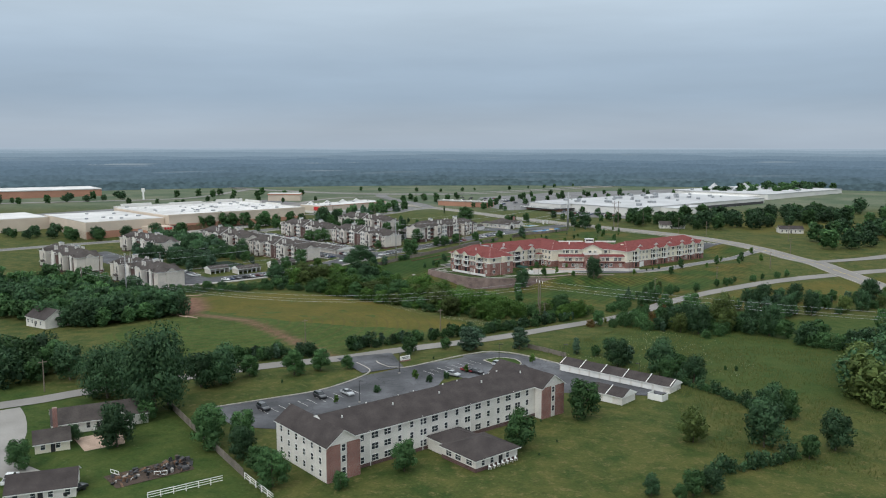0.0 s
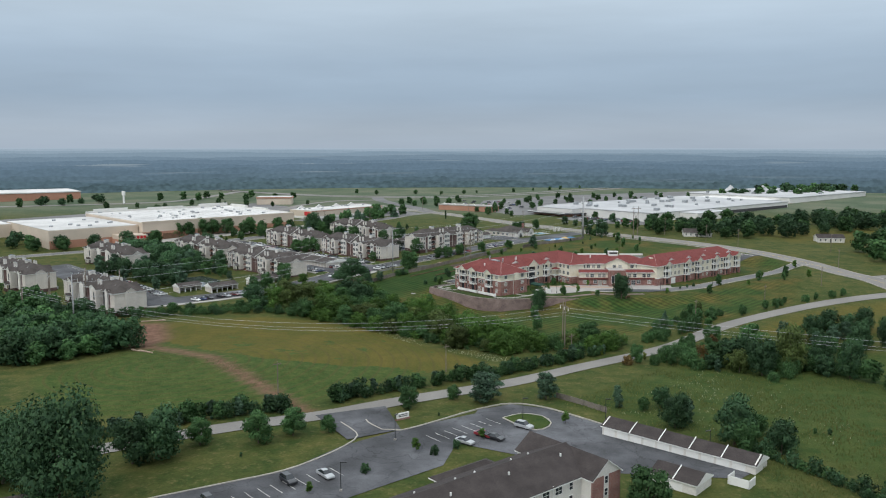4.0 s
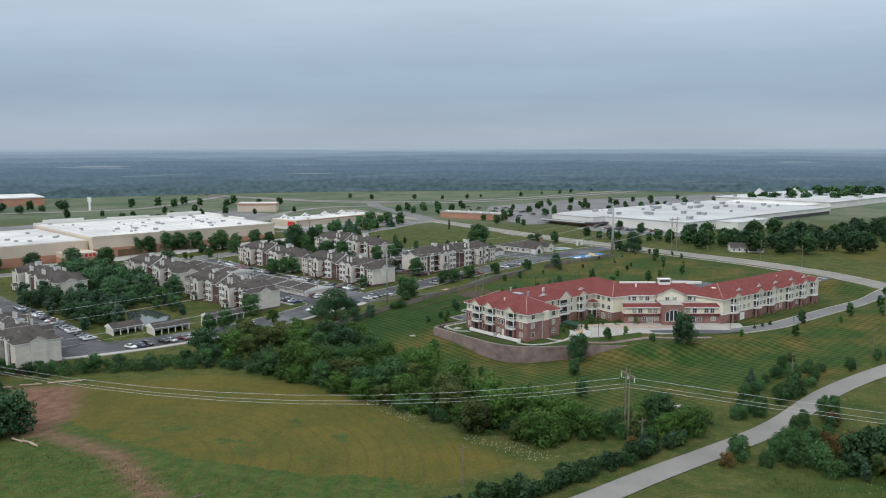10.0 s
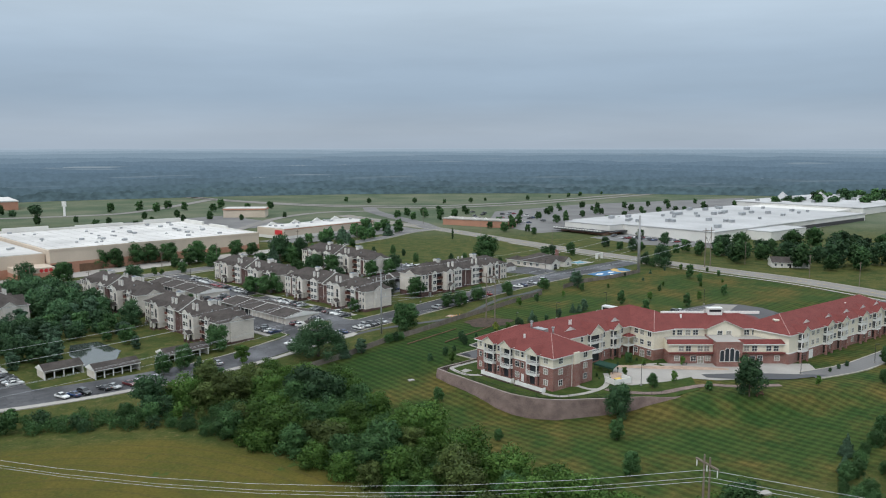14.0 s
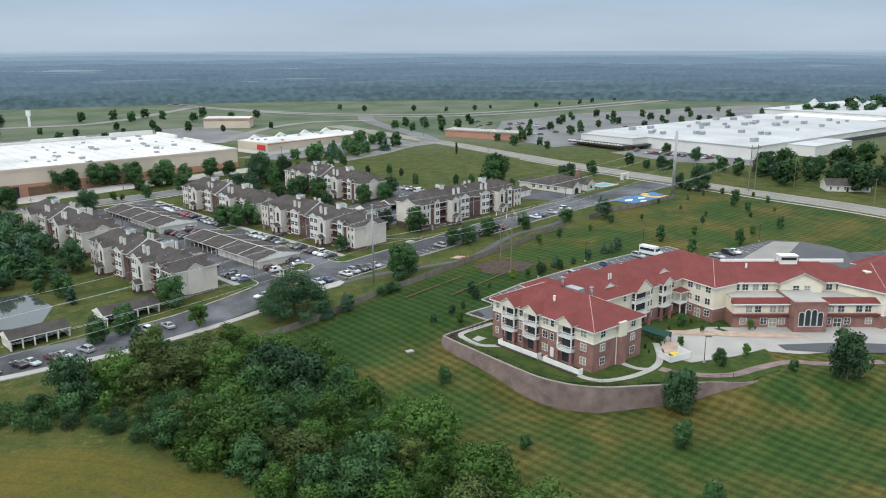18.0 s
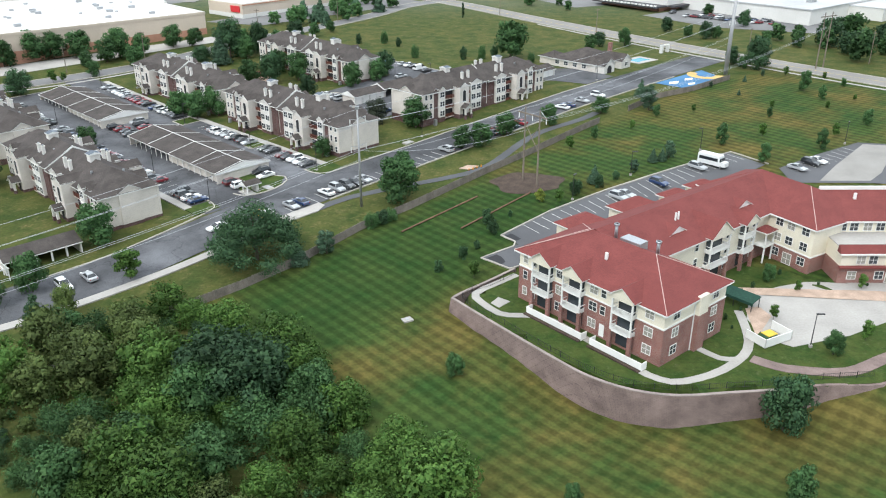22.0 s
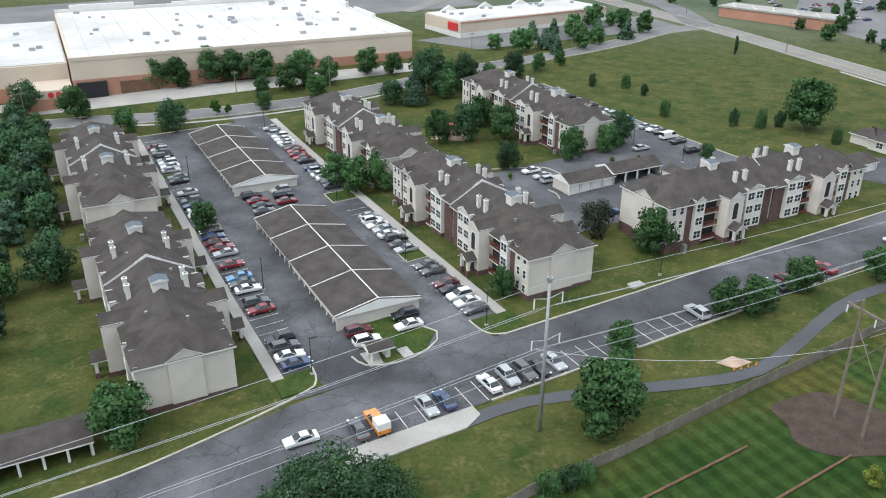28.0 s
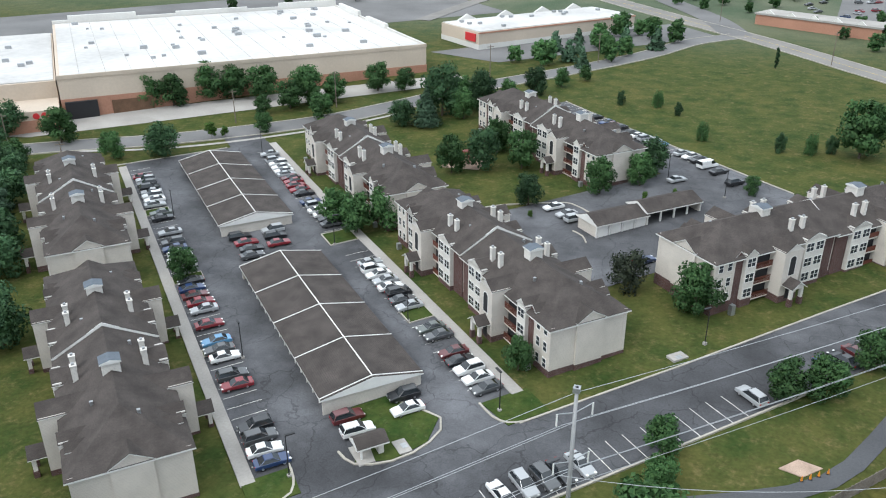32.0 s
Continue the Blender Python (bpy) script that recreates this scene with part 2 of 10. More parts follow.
add_cracks(ASPHALT)
ASPHALT_SMOOTH = surface("asphalt_smooth", (0.098, 0.098, 0.104), 0.92, 5, 0.10, 0.06, 0.20, 0.08)
CONCRETE_OLD = surface("concrete_worn", (0.27, 0.255, 0.235), 0.9, 3, 0.08, 0.12, 0.18, 0.06)
ASPHALT_NEW = surface("asphalt_path", (0.085, 0.087, 0.093), 0.9, 5, 0.12, 0.1, 0.15, 0.08)
TAR = surface("fresh_tar", (0.030, 0.030, 0.033), 0.85, 5, 0.15, 0.2, 0.2, 0.05)
ASPHALT_OLD = surface("asphalt_pale", (0.165, 0.162, 0.16), 0.92, 4, 0.10, 0.05, 0.22, 0.06)
CHIPSEAL = surface("pale_road", (0.215, 0.203, 0.188), 0.92, 3, 0.10, 0.08, 0.15, 0.06)
LINE = surface("road_paint", (0.62, 0.61, 0.57), 0.8, 6, 0.25, 0.8, 0.25, 0.0)
LINE_YELLOW = surface("road_paint_yellow", (0.50, 0.36, 0.08), 0.8, 6, 0.25, 0.8, 0.25, 0.0)
WOOD_FENCE = surface("grey_fence_wood", (0.185, 0.162, 0.138), 0.9, 4, 0.2, 0.5, 0.25, 0.1, pieces=0.12)
WOOD_BEAM = surface("brown_timber", (0.15, 0.088, 0.055), 0.9, 4, 0.2, 0.5, 0.25, 0.1)
MULCH = surface("mulch", (0.064, 0.045, 0.034), 0.95, 6, 0.35, 0.6, 0.3, 0.3)
GRAVEL_TAN = surface("tan_gravel", (0.42, 0.31, 0.24), 0.95, 9, 0.25, 0.5, 0.2, 0.2)
ROOF_WHITE = surface("white_membrane_roof", (0.57, 0.555, 0.535), 0.75, 0.5, 0.07, 0.035, 0.26, 0.02)
# white membrane greyed for the mall: dimming by distance haze put into colour
ROOF_MALL = surface("hazed_white_membrane_roof", (0.44, 0.44, 0.44), 0.75, 0.4, 0.06, 0.03, 0.18, 0.02)
STORE_WALL = surface("store_wall_beige", (0.56, 0.47, 0.38), 0.8, 1.5, 0.04, 0.08, 0.10, 0.03)
STORE_BAND = surface("store_band_rust", (0.42, 0.22, 0.15), 0.85, 2, 0.08, 0.1, 0.12, 0.03)
STORE_WHITE = surface("store_parapet_white", (0.66, 0.645, 0.61), 0.7, 1.5, 0.04, 0.08, 0.10, 0.03)
RED_SIGN = plain("red_sign", (0.55, 0.03, 0.035), 0.5)
BARK = surface("bark", (0.10, 0.08, 0.062), 0.95, 7, 0.3, 0.8, 0.25, 0.3)
LEAF = foliage("broad_leaves", (0.036, 0.088, 0.031), (0.076, 0.148, 0.050))
LEAF_DARK = foliage("dark_leaves", (0.029, 0.067, 0.032), (0.056, 0.108, 0.045))
LEAF_BRIGHT = foliage("bright_leaves", (0.049, 0.112, 0.022), (0.098, 0.172, 0.036))
LEAF_BLUE = foliage("needles", (0.042, 0.083, 0.048), (0.072, 0.125, 0.074), 0.12)
LEAF_PLUM = foliage("blackish_leaves", (0.026, 0.036, 0.026), (0.050, 0.060, 0.036))
LEAF_RUST = foliage("rusty_leaves", (0.088, 0.054, 0.022), (0.150, 0.108, 0.036))
LEAF_YELLOW = foliage("yellow_leaves", (0.150, 0.190, 0.034), (0.220, 0.260, 0.050))
LEAF_OLIVE = foliage("olive_leaves", (0.064, 0.098, 0.028), (0.116, 0.152, 0.044))
GRASS_BLADE = foliage("tall_grass", (0.052, 0.076, 0.017), (0.094, 0.098, 0.027))
FLOWER = foliage("weed_flowers", (0.14, 0.15, 0.08), (0.30, 0.30, 0.21))

# ---- small builders ----
def part(name, bm, material, parent=None, label="", smooth=False):
    """One mesh object from a bmesh, under a thing or a part."""
    me = bpy.data.meshes.new(name)
    bm.to_mesh(me)
    bm.free()
    return mesh_part(name, me, material, parent, label, smooth)


def mesh_part(name, me, material, parent=None, label="", smooth=False):
    mats = material if isinstance(material, (list, tuple)) else [material]
    if not me.materials:
        for m in mats:
            me.materials.append(m)
    if smooth:
        me.polygons.foreach_set("use_smooth", [True] * len(me.polygons))
    ob = new(name, me)
    if parent is not None:
        ob.parent = parent
    if label:
        tagged(ob, label)
    return ob


def thing(name, m, label, category, group="", kind=""):
    ob = new(name)
    ob.empty_display_size = 0.5
    ob.matrix_world = m
    return tagged(ob, label, category, group, kind)


def box(bm, x0, x1, y0, y1, z0, z1, mi=0):
    v = [bm.verts.new(p) for p in ((x0, y0, z0), (x1, y0, z0), (x1, y1, z0), (x0, y1, z0), (x0, y0, z1), (x1, y0, z1), (x1, y1, z1), (x0, y1, z1))]
    for q in ((0, 3, 2, 1), (4, 5, 6, 7), (0, 1, 5, 4), (1, 2, 6, 5), (2, 3, 7, 6), (3, 0, 4, 7)):
        bm.faces.new([v[i] for i in q]).material_index = mi
    return bm


def boxes(*rows):
    bm = bmesh.new()
    for r in rows:
        box(bm, *r)
    return bm


def solid(bm, bottom, top, mi=0):
    """A closed block between two rings of the same number of points."""
    a, b = [bm.verts.new(p) for p in bottom], [bm.verts.new(p) for p in top]
    n = len(a)
    bm.faces.new(a[::-1]).material_index = mi
    bm.faces.new(b).material_index = mi
    for i in range(n):
        bm.faces.new((a[i], a[(i + 1) % n], b[(i + 1) % n], b[i])).material_index = mi
    return bm


def tube(bm, p, q, r0, r1=None, sides=8):
    r1 = r0 if r1 is None else r1
    p, q = Vector(p), Vector(q)
    turn = (q - p).to_track_quat("Z", "Y").to_matrix()
    rings = []
    for c, r in ((p, r0), (q, r1)):
        rings.append([c + turn @ Vector((r * math.cos(2 * math.pi * i / sides), r * math.sin(2 * math.pi * i / sides), 0)) for i in range(sides)])
    return solid(bm, rings[0], rings[1])


def hip_roof(bm, x0, x1, y0, y1, z, rise, over=0.5, hip0=True, hip1=True, mi=0, thick=0.22):
    """A roof with its ridge along x, over a rectangle; hipped or gabled at each end."""
    x0, x1, y0, y1 = x0 - over, x1 + over, y0 - over, y1 + over
    run, mid = (y1 - y0) / 2, (y0 + y1) / 2
    a = x0 + (run if hip0 else 0)
    b = x1 - (run if hip1 else 0)
    z -= over * rise / run
    low = [bm.verts.new(p) for p in ((x0, y0, z - thick), (x1, y0, z - thick), (x1, y1, z - thick), (x0, y1, z - thick))]
    up = [bm.verts.new(p) for p in ((x0, y0, z), (x1, y0, z), (x1, y1, z), (x0, y1, z))]
    r0, r1 = bm.verts.new((a, mid, z + rise)), bm.verts.new((b, mid, z + rise))
    for q, k in (((up[0], up[1], r1, r0), mi), ((up[2], up[3], r0, r1), mi), ((up[1], up[2], r1), mi if hip1 else 1), ((up[3], up[0], r0), mi if hip0 else 1)):
        bm.faces.new(q).material_index = k
    bm.faces.new(low[::-1]).material_index = 1
    for i in range(4):
        bm.faces.new((low[i], low[(i + 1) % 4], up[(i + 1) % 4], up[i])).material_index = 1
    return bm


def cross_gable(bm, x0, x1, yf, yb, z, rise, over=0.25, mi=0, wall=None):
    """A small gable whose ridge runs along y, from its face at yf back into a roof; white edge under it."""
    mid = (x0 + x1) / 2
    f = yf + (over if yf > yb else -over)
    xs = (x0 - over, x1 + over)
    drop = rise * over / ((x1 - x0) / 2)
    pts = [(xs[0], z - drop), (mid, z + rise), (xs[1], z - drop)]
    t = 0.11
    a = [bm.verts.new((x, f, h)) for x, h in pts] + [bm.verts.new((x, f, h - t)) for x, h in pts]
    b = [bm.verts.new((x, yb, h)) for x, h in pts] + [bm.verts.new((x, yb, h - t)) for x, h in pts]
    for i in (0, 1):
        bm.faces.new((a[i], a[i + 1], b[i + 1], b[i])).material_index = mi
        bm.faces.new((a[i + 3], b[i + 3], b[i + 4], a[i + 4])).material_index = 1
        bm.faces.new((a[i], a[i + 3], a[i + 4], a[i + 1])).material_index = 1
        bm.faces.new((b[i], b[i + 1], b[i + 4], b[i + 3])).material_index = 1
    bm.faces.new((a[0], b[0], b[3], a[3])).material_index = 1
    bm.faces.new((a[2], a[5], b[5], b[2])).material_index = 1
    return bm


def gable_wall(bm, x0, x1, y0, y1, z, rise, mi=0):
    """The upright triangle under a small gable, as a block."""
    mid = (x0 + x1) / 2
    return solid(bm, [(x0, y0, z), (x1, y0, z), (mid, y0, z + rise)], [(x0, y1, z), (x1, y1, z), (mid, y1, z + rise)], mi)


def lattice(cols, rows, front, back):
    """One joined frame: bars at the even gaps of cols and rows, holes at the odd ones."""
    bm = bmesh.new()
    v = [[[bm.verts.new((x, y, z)) for x in cols] for z in rows] for y in (front, back)]
    bar = lambda i, j: 0 <= i < len(cols) - 1 and 0 <= j < len(rows) - 1 and (i % 2 == 0 or j % 2 == 0)
    for j in range(-1, len(rows)):
        for i in range(-1, len(cols)):
            if not bar(i, j):
                continue
            bm.faces.new((v[0][j][i], v[0][j][i + 1], v[0][j + 1][i + 1], v[0][j + 1][i]))
            for di, dj, p, q in ((-1, 0, (j, i), (j + 1, i)), (1, 0, (j + 1, i + 1), (j, i + 1)), (0, -1, (j, i + 1), (j, i)), (0, 1, (j + 1, i), (j + 1, i + 1))):
                if not bar(i + di, j + dj):
                    bm.faces.new((v[0][p[0]][p[1]], v[0][q[0]][q[1]], v[1][q[0]][q[1]], v[1][p[0]][p[1]]))
    bmesh.ops.delete(bm, geom=[q for q in bm.verts if not q.link_faces], context="VERTS")
    return bm


def window_mesh(w, h, halves=2, shutters=False):
    """A framed window in the plane y = 0 that looks towards -y: frame and pane meshes."""
    f = 0.09
    cols = [-w / 2 - f, -w / 2]
    for i in range(1, halves):
        cols += [-w / 2 + w * i / halves - 0.03, -w / 2 + w * i / halves + 0.03]
    cols += [w / 2, w / 2 + f]
    rows = [-f, 0, h / 2 - 0.03, h / 2 + 0.03, h, h + f]
    bm = lattice(cols, rows, -0.065, 0.05)
    frame_me = bpy.data.meshes.new("window_frame")
    bm.to_mesh(frame_me)
    bm.free()
    bm = boxes((-w / 2, w / 2, -0.02, 0.03, 0, h))
    pane_me = bpy.data.meshes.new("pane")
    bm.to_mesh(pane_me)
    bm.free()
    frame_me.materials.append(TRIM)
    pane_me.materials.append(GLASS)
    return frame_me, pane_me


def set_window(parent, meshes, x, y, z, turn=0, shutters=0.0):
    fr = mesh_part("window", meshes[0], TRIM, parent)
    fr.matrix_local = pose(x, y, z, 0, 0, turn)
    mesh_part("pane", meshes[1], GLASS, fr)
    if shutters:
        for s in (-1, 1):
            sh = mesh_part("shutter", SHUTTER_ME, SHUTTER, fr)
            sh.matrix_local = pose(s * shutters, 0, 0)
    return fr


SHUTTER_ME = bpy.data.meshes.new("shutter")
_b = boxes((-0.2, 0.2, -0.05, 0.03, -0.02, 1.52))
_b.to_mesh(SHUTTER_ME)
_b.free()


# ---- the ground ----
def mix(t, a, b):
    return a + (b - a) * t


def ease(t):
    t = min(1.0, max(0.0, t))
    return t * t * (3 - 2 * t)


ALONG = (-300, 120, 240, 300, 335, 385, 420, 450, 545, 670, 900, 1000, 1280, 1420, 5000)
LEVEL = (-2.5, -1.5, -2.5, -4.6, -5.8, -4.8, -2.2, -0.2, 2.6, 5.5, 8.4, 9, 9, -24, -24)
FORECOURT_LINE = [Vector((59, 410)), Vector((90, 413)), Vector((110, 421))]
HOME_LINE = [Vector((52, 446)), Vector((64, 436)), Vector((100, 436)), Vector((150, 476))]


def near_line(x, y, line):
    best, p = 1e9, Vector((x, y))
    for a, b in zip(line, line[1:]):
        ab = b - a
        t = min(1.0, max(0.0, (p - a).dot(ab) / ab.length_squared))
        best = min(best, (p - a - ab * t).length)
    return best


def ground_raw(x, y):
    z = float(np.interp((y - 12, y - 4, y + 4, y + 12), ALONG, LEVEL).mean())
    z += 0.033 * min(60, max(-60, x + 30)) * ease((y - 400) / 90) * (1 - ease((y - 560) / 120))
    z += 2.5 * math.exp(-((x + 60) / 60) ** 2 - ((y - 305) / 45) ** 2)
    z -= 1.7 * math.exp(-((x - 12) / 22) ** 2 - ((y - 398) / 15) ** 2) + 0.9 * math.exp(-((x + 8) / 10) ** 2 - ((y - 421) / 12) ** 2)
    z += 1.5 * math.exp(-((x - 58) / 12) ** 2 - ((y - 395) / 10) ** 2)
    z += 2.0 * ease((x - 60) / 80) * ease((y - 300) / 60) * (1 - ease((y - 430) / 30))
    return z


def inside(x, y, poly):
    hit = False
    n = len(poly)
    for i in range(n):
        (ax, ay), (bx, by) = poly[i], poly[(i + 1) % n]
        if (ay > y) != (by > y) and x < (bx - ax) * (y - ay) / (by - ay) + ax:
            hit = not hit
    return hit


TERRACE = [(-7.3, 424.7), (0.2, 414.6), (8.2, 404.4), (16.7, 397.0), (24.5, 394.8), (40, 396.2), (55.4, 398.2), (64, 404), (66, 420), (56, 436), (36, 441), (16, 438.5), (3.7, 435.5)]
TERRACE_Z = -0.35


def ground_low(x, y):
    """The natural ground, without the walled terrace."""
    z = ground_raw(x, y)
    if 0 < x < 210 and 390 < y < 540:
        z = mix(1 - ease((near_line(x, y, HOME_LINE) - 18) / 20), z, -0.2)
        z = mix(1 - ease((near_line(x, y, FORECOURT_LINE) - 9) / 13), z, -0.35)
    if -12 < x < 70 and 390 < y < 445 and inside(x, y, TERRACE):
        z = min(z, TERRACE_Z) - 0.25
    return z


def ground_z(x, y):
    if -12 < x < 70 and 390 < y < 445 and inside(x, y, TERRACE):
        return TERRACE_Z
    return ground_low(x, y)


def edge_distance(x, y, poly):
    d = near_line(x, y, [Vector(p) for p in poly] + [Vector(poly[0])])
    return d if inside(x, y, poly) else -d


def grid_uv(u, v):
    """The apartment blocks stand on a grid turned by 45 degrees: u towards the county road, v along the lane."""
    return ((u + v) / math.sqrt(2), (v - u) / math.sqrt(2))


def at_uv(u, v, turn=0.0, lift=0.0):
    """Pose on the ground at grid place u, v; local x points along +u, local y along +v."""
    x, y = grid_uv(u, v)
    return pose(x, y, ground_z(x, y) + lift, 0, 0, -45 + turn)


HAY = [(-112, 372), (-74, 380), (-36, 366), (-7, 330), (14, 307), (-3, 294), (-23, 274), (-38, 258), (-70, 252), (-97, 246), (-125, 285), (-110, 315)]
DIRT = [(-141, 366), (-112, 369), (-101, 342), (-104, 322), (-131, 343)]
GREEN_HAY = [(-150, 340), (-104, 334), (-80, 316), (-62, 301), (-36, 296), (0, 287), (30, 300), (20, 280), (-30, 240), (-150, 230)]
TRACK = [Vector(p) for p in ((-106, 330), (-77, 308), (-54, 276), (-38, 254))]
LAWN = [(-58, 424), (-28, 455), (0, 484), (44, 533), (74, 568), (110, 590), (150, 552), (185, 500), (175, 440), (150, 395), (100, 362), (60, 348), (20, 345), (-5, 372), (-30, 404)]
GARDEN = [(-150, 120), (-150, 236), (-104, 214), (-72, 203), (-40, 157), (-26, 132)]
MEADOW = [(30, 262), (80, 312), (150, 322), (300, 322), (320, 200), (150, 190), (90, 210), (66, 228)]
SOUTH_FIELD = [(112, 350), (132, 372), (168, 393), (210, 405), (262, 415), (330, 420), (330, 330), (235, 350), (160, 345), (130, 334)]
LUSH = [(-52, 424), (-26, 457), (-5, 475), (8, 484), (24, 480), (24, 462), (8, 446), (-4, 430), (-18, 420), (-34, 408)]
FIELD_FAR = [(200, 640), (420, 640), (420, 560), (300, 520), (215, 560)]

xs = np.unique(np.concatenate([np.linspace(-4800, -1400, 9), np.linspace(-1400, -270, 24), np.arange(-270, 300, 3.0), np.linspace(300, 1400, 24), np.linspace(1400, 4800, 9)]))
ys = np.unique(np.concatenate([np.linspace(-900, 80, 16), np.arange(80, 720, 3.0), np.linspace(720, 1500, 40), np.linspace(1500, 4900, 12)]))
verts, zone, sward, lush = [], [], [], []
for y in ys:
    for x in xs:
        x, y = float(x), float(y)
        near = -280 < x < 440 and 60 < y < 700
        verts.append((x, y, ground_low(x, y)))
        hay = lawn = dirt = mead = 0.0
        if near:
            if -150 < x < 30 and 235 < y < 390:
                hay = ease((edge_distance(x, y, HAY) + 2) / 6)
                dirt = max(ease((edge_distance(x, y, DIRT) + 3) / 7), 0.9 * ease((3.4 - near_line(x, y, TRACK)) / 2.2))
            if -70 < x < 190 and 340 < y < 600:
                lawn = ease((edge_distance(x, y, LAWN) + 1) / 4)
            if x > 20 and y < 345:
                mead = ease((edge_distance(x, y, MEADOW) + 4) / 10)
            if x > 105 and 325 < y < 425:
                hay = 0.85 * ease((edge_distance(x, y, SOUTH_FIELD) + 2) / 8)
            if x < -20 and y < 240:
                mead = ease((edge_distance(x, y, GARDEN) + 2) / 5)
            if x > 190 and y > 500:
                hay = 0.8 * ease((edge_distance(x, y, FIELD_FAR) + 10) / 30)
        zone.append((lawn, hay, dirt, mead))
        lush.append(ease((edge_distance(x, y, LUSH) + 5) / 12) if -50 < x < 40 and 410 < y < 500 else 0.0)
        sward.append(ease((edge_distance(x, y, GREEN_HAY) + 7) / 14) if near and -150 < x < 40 and 235 < y < 390 else 0.0)
nx = len(xs)
faces = [(j * nx + i, j * nx + i + 1, (j + 1) * nx + i + 1, (j + 1) * nx + i) for j in range(len(ys) - 1) for i in range(nx - 1)]
gme = bpy.data.meshes.new("ground")
gme.from_pydata(verts, [], faces)
layer = gme.attributes.new("cover", "FLOAT_COLOR", "POINT")
layer.data.foreach_set("color", [c for z in zone for c in z])
gme.attributes.new("sward", "FLOAT", "POINT").data.foreach_set("value", sward)
gme.attributes.new("lush", "FLOAT", "POINT").data.foreach_set("value", lush)
# verge: grows with distance, drives the haze painted into far grass
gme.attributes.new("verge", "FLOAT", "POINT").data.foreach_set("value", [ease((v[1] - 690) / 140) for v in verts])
gme.polygons.foreach_set("use_smooth", [True] * len(gme.polygons))


def ground_material():
    m, t, b, link = node_material("grassland")
    b.inputs["Roughness"].default_value, b.inputs["Specular IOR Level"].default_value = 0.95, 0.1
    co = t.nodes.new("ShaderNodeTexCoord")
    at = t.nodes.new("ShaderNodeAttribute")
    at.attribute_name = "cover"
    sep = t.nodes.new("ShaderNodeSeparateColor")
    link(at.outputs["Color"], sep.inputs[0])

    def tex(scale, detail=5, rough=0.6, stretch=None, turn=0.0):
        n = t.nodes.new("ShaderNodeTexNoise")
        n.inputs["Scale"].default_value, n.inputs["Detail"].default_value, n.inputs["Roughness"].default_value = scale, detail, rough
        src = co.outputs["Object"]
        if stretch:
            mp = t.nodes.new("ShaderNodeMapping")
            mp.inputs["Scale"].default_value = stretch
            mp.inputs["Rotation"].default_value = (0, 0, radians(turn))
            link(src, mp.inputs["Vector"])
            src = mp.outputs[0]
        link(src, n.inputs["Vector"])
        return n.outputs[0]

    def ramp2(src, c0, c1, lo=0.35, hi=0.65):
        r = t.nodes.new("ShaderNodeValToRGB")
        r.color_ramp.elements[0].position, r.color_ramp.elements[1].position = lo, hi
        r.color_ramp.elements[0].color, r.color_ramp.elements[1].color = (*c0, 1), (*c1, 1)
        link(src, r.inputs[0])
        return r.outputs[0]

    def mixer(fac, a, c):
        n = t.nodes.new("ShaderNodeMixRGB")
        if isinstance(fac, float):
            n.inputs[0].default_value = fac
        else:
            link(fac, n.inputs[0])
        link(a, n.inputs[1])
        link(c, n.inputs[2])
        return n.outputs[0]

    def stripes(turn, period):
        mp = t.nodes.new("ShaderNodeMapping")
        mp.inputs["Rotation"].default_value = (0, 0, radians(turn))
        link(co.outputs["Object"], mp.inputs["Vector"])
        w = t.nodes.new("ShaderNodeTexWave")
        w.inputs["Scale"].default_value = 0.314 / period
        w.inputs["Distortion"].default_value, w.inputs["Detail"].default_value, w.inputs["Detail Scale"].default_value = 0.5, 2.0, 0.3
        link(mp.outputs[0], w.inputs["Vector"])
        crisp = t.nodes.new("ShaderNodeMapRange")
        crisp.inputs["From Min"].default_value, crisp.inputs["From Max"].default_value = 0.25, 0.75
        link(w.outputs[0], crisp.inputs["Value"])
        return crisp.outputs[0]

    fine, mid, big = tex(1.6, 6), tex(0.16, 5), tex(0.028, 4)
    rough_grass = mixer(big, ramp2(mid, (0.026, 0.050, 0.012), (0.054, 0.074, 0.019)), ramp2(mid, (0.042, 0.060, 0.015), (0.108, 0.094, 0.030)))
    straw = ramp2(tex(0.45, 6, 0.72), (0, 0, 0), (0.75, 0.75, 0.75), 0.52, 0.70)
    rough_grass = mixer(straw, rough_grass, ramp2(fine, (0.090, 0.084, 0.030), (0.165, 0.132, 0.058)))
    dry = ramp2(tex(0.05, 5, 0.62), (0, 0, 0), (1, 1, 1), 0.43, 0.63)
    lawn_green = ramp2(mid, (0.024, 0.051, 0.012), (0.043, 0.067, 0.016))
    lawn_dry = ramp2(mid, (0.066, 0.062, 0.016), (0.102, 0.083, 0.024))
    lawn = mixer(dry, lawn_green, lawn_dry)
    lu = t.nodes.new("ShaderNodeAttribute")
    lu.attribute_name = "lush"
    lawn = mixer(lu.outputs["Fac"], lawn, ramp2(mid, (0.016, 0.042, 0.009), (0.034, 0.056, 0.013), 0.3, 0.75))
    s1, s2 = stripes(-45, 2.5), stripes(46, 2.6)
    both = t.nodes.new("ShaderNodeMath")
    both.operation = "MULTIPLY_ADD"
    both.inputs[1].default_value = 2.2
    link(s1, both.inputs[0])
    link(s2, both.inputs[2])
    band = t.nodes.new("ShaderNodeMapRange")
    band.inputs["From Max"].default_value = 3.2
    band.inputs["To Min"].default_value, band.inputs["To Max"].default_value = 0.74, 1.26
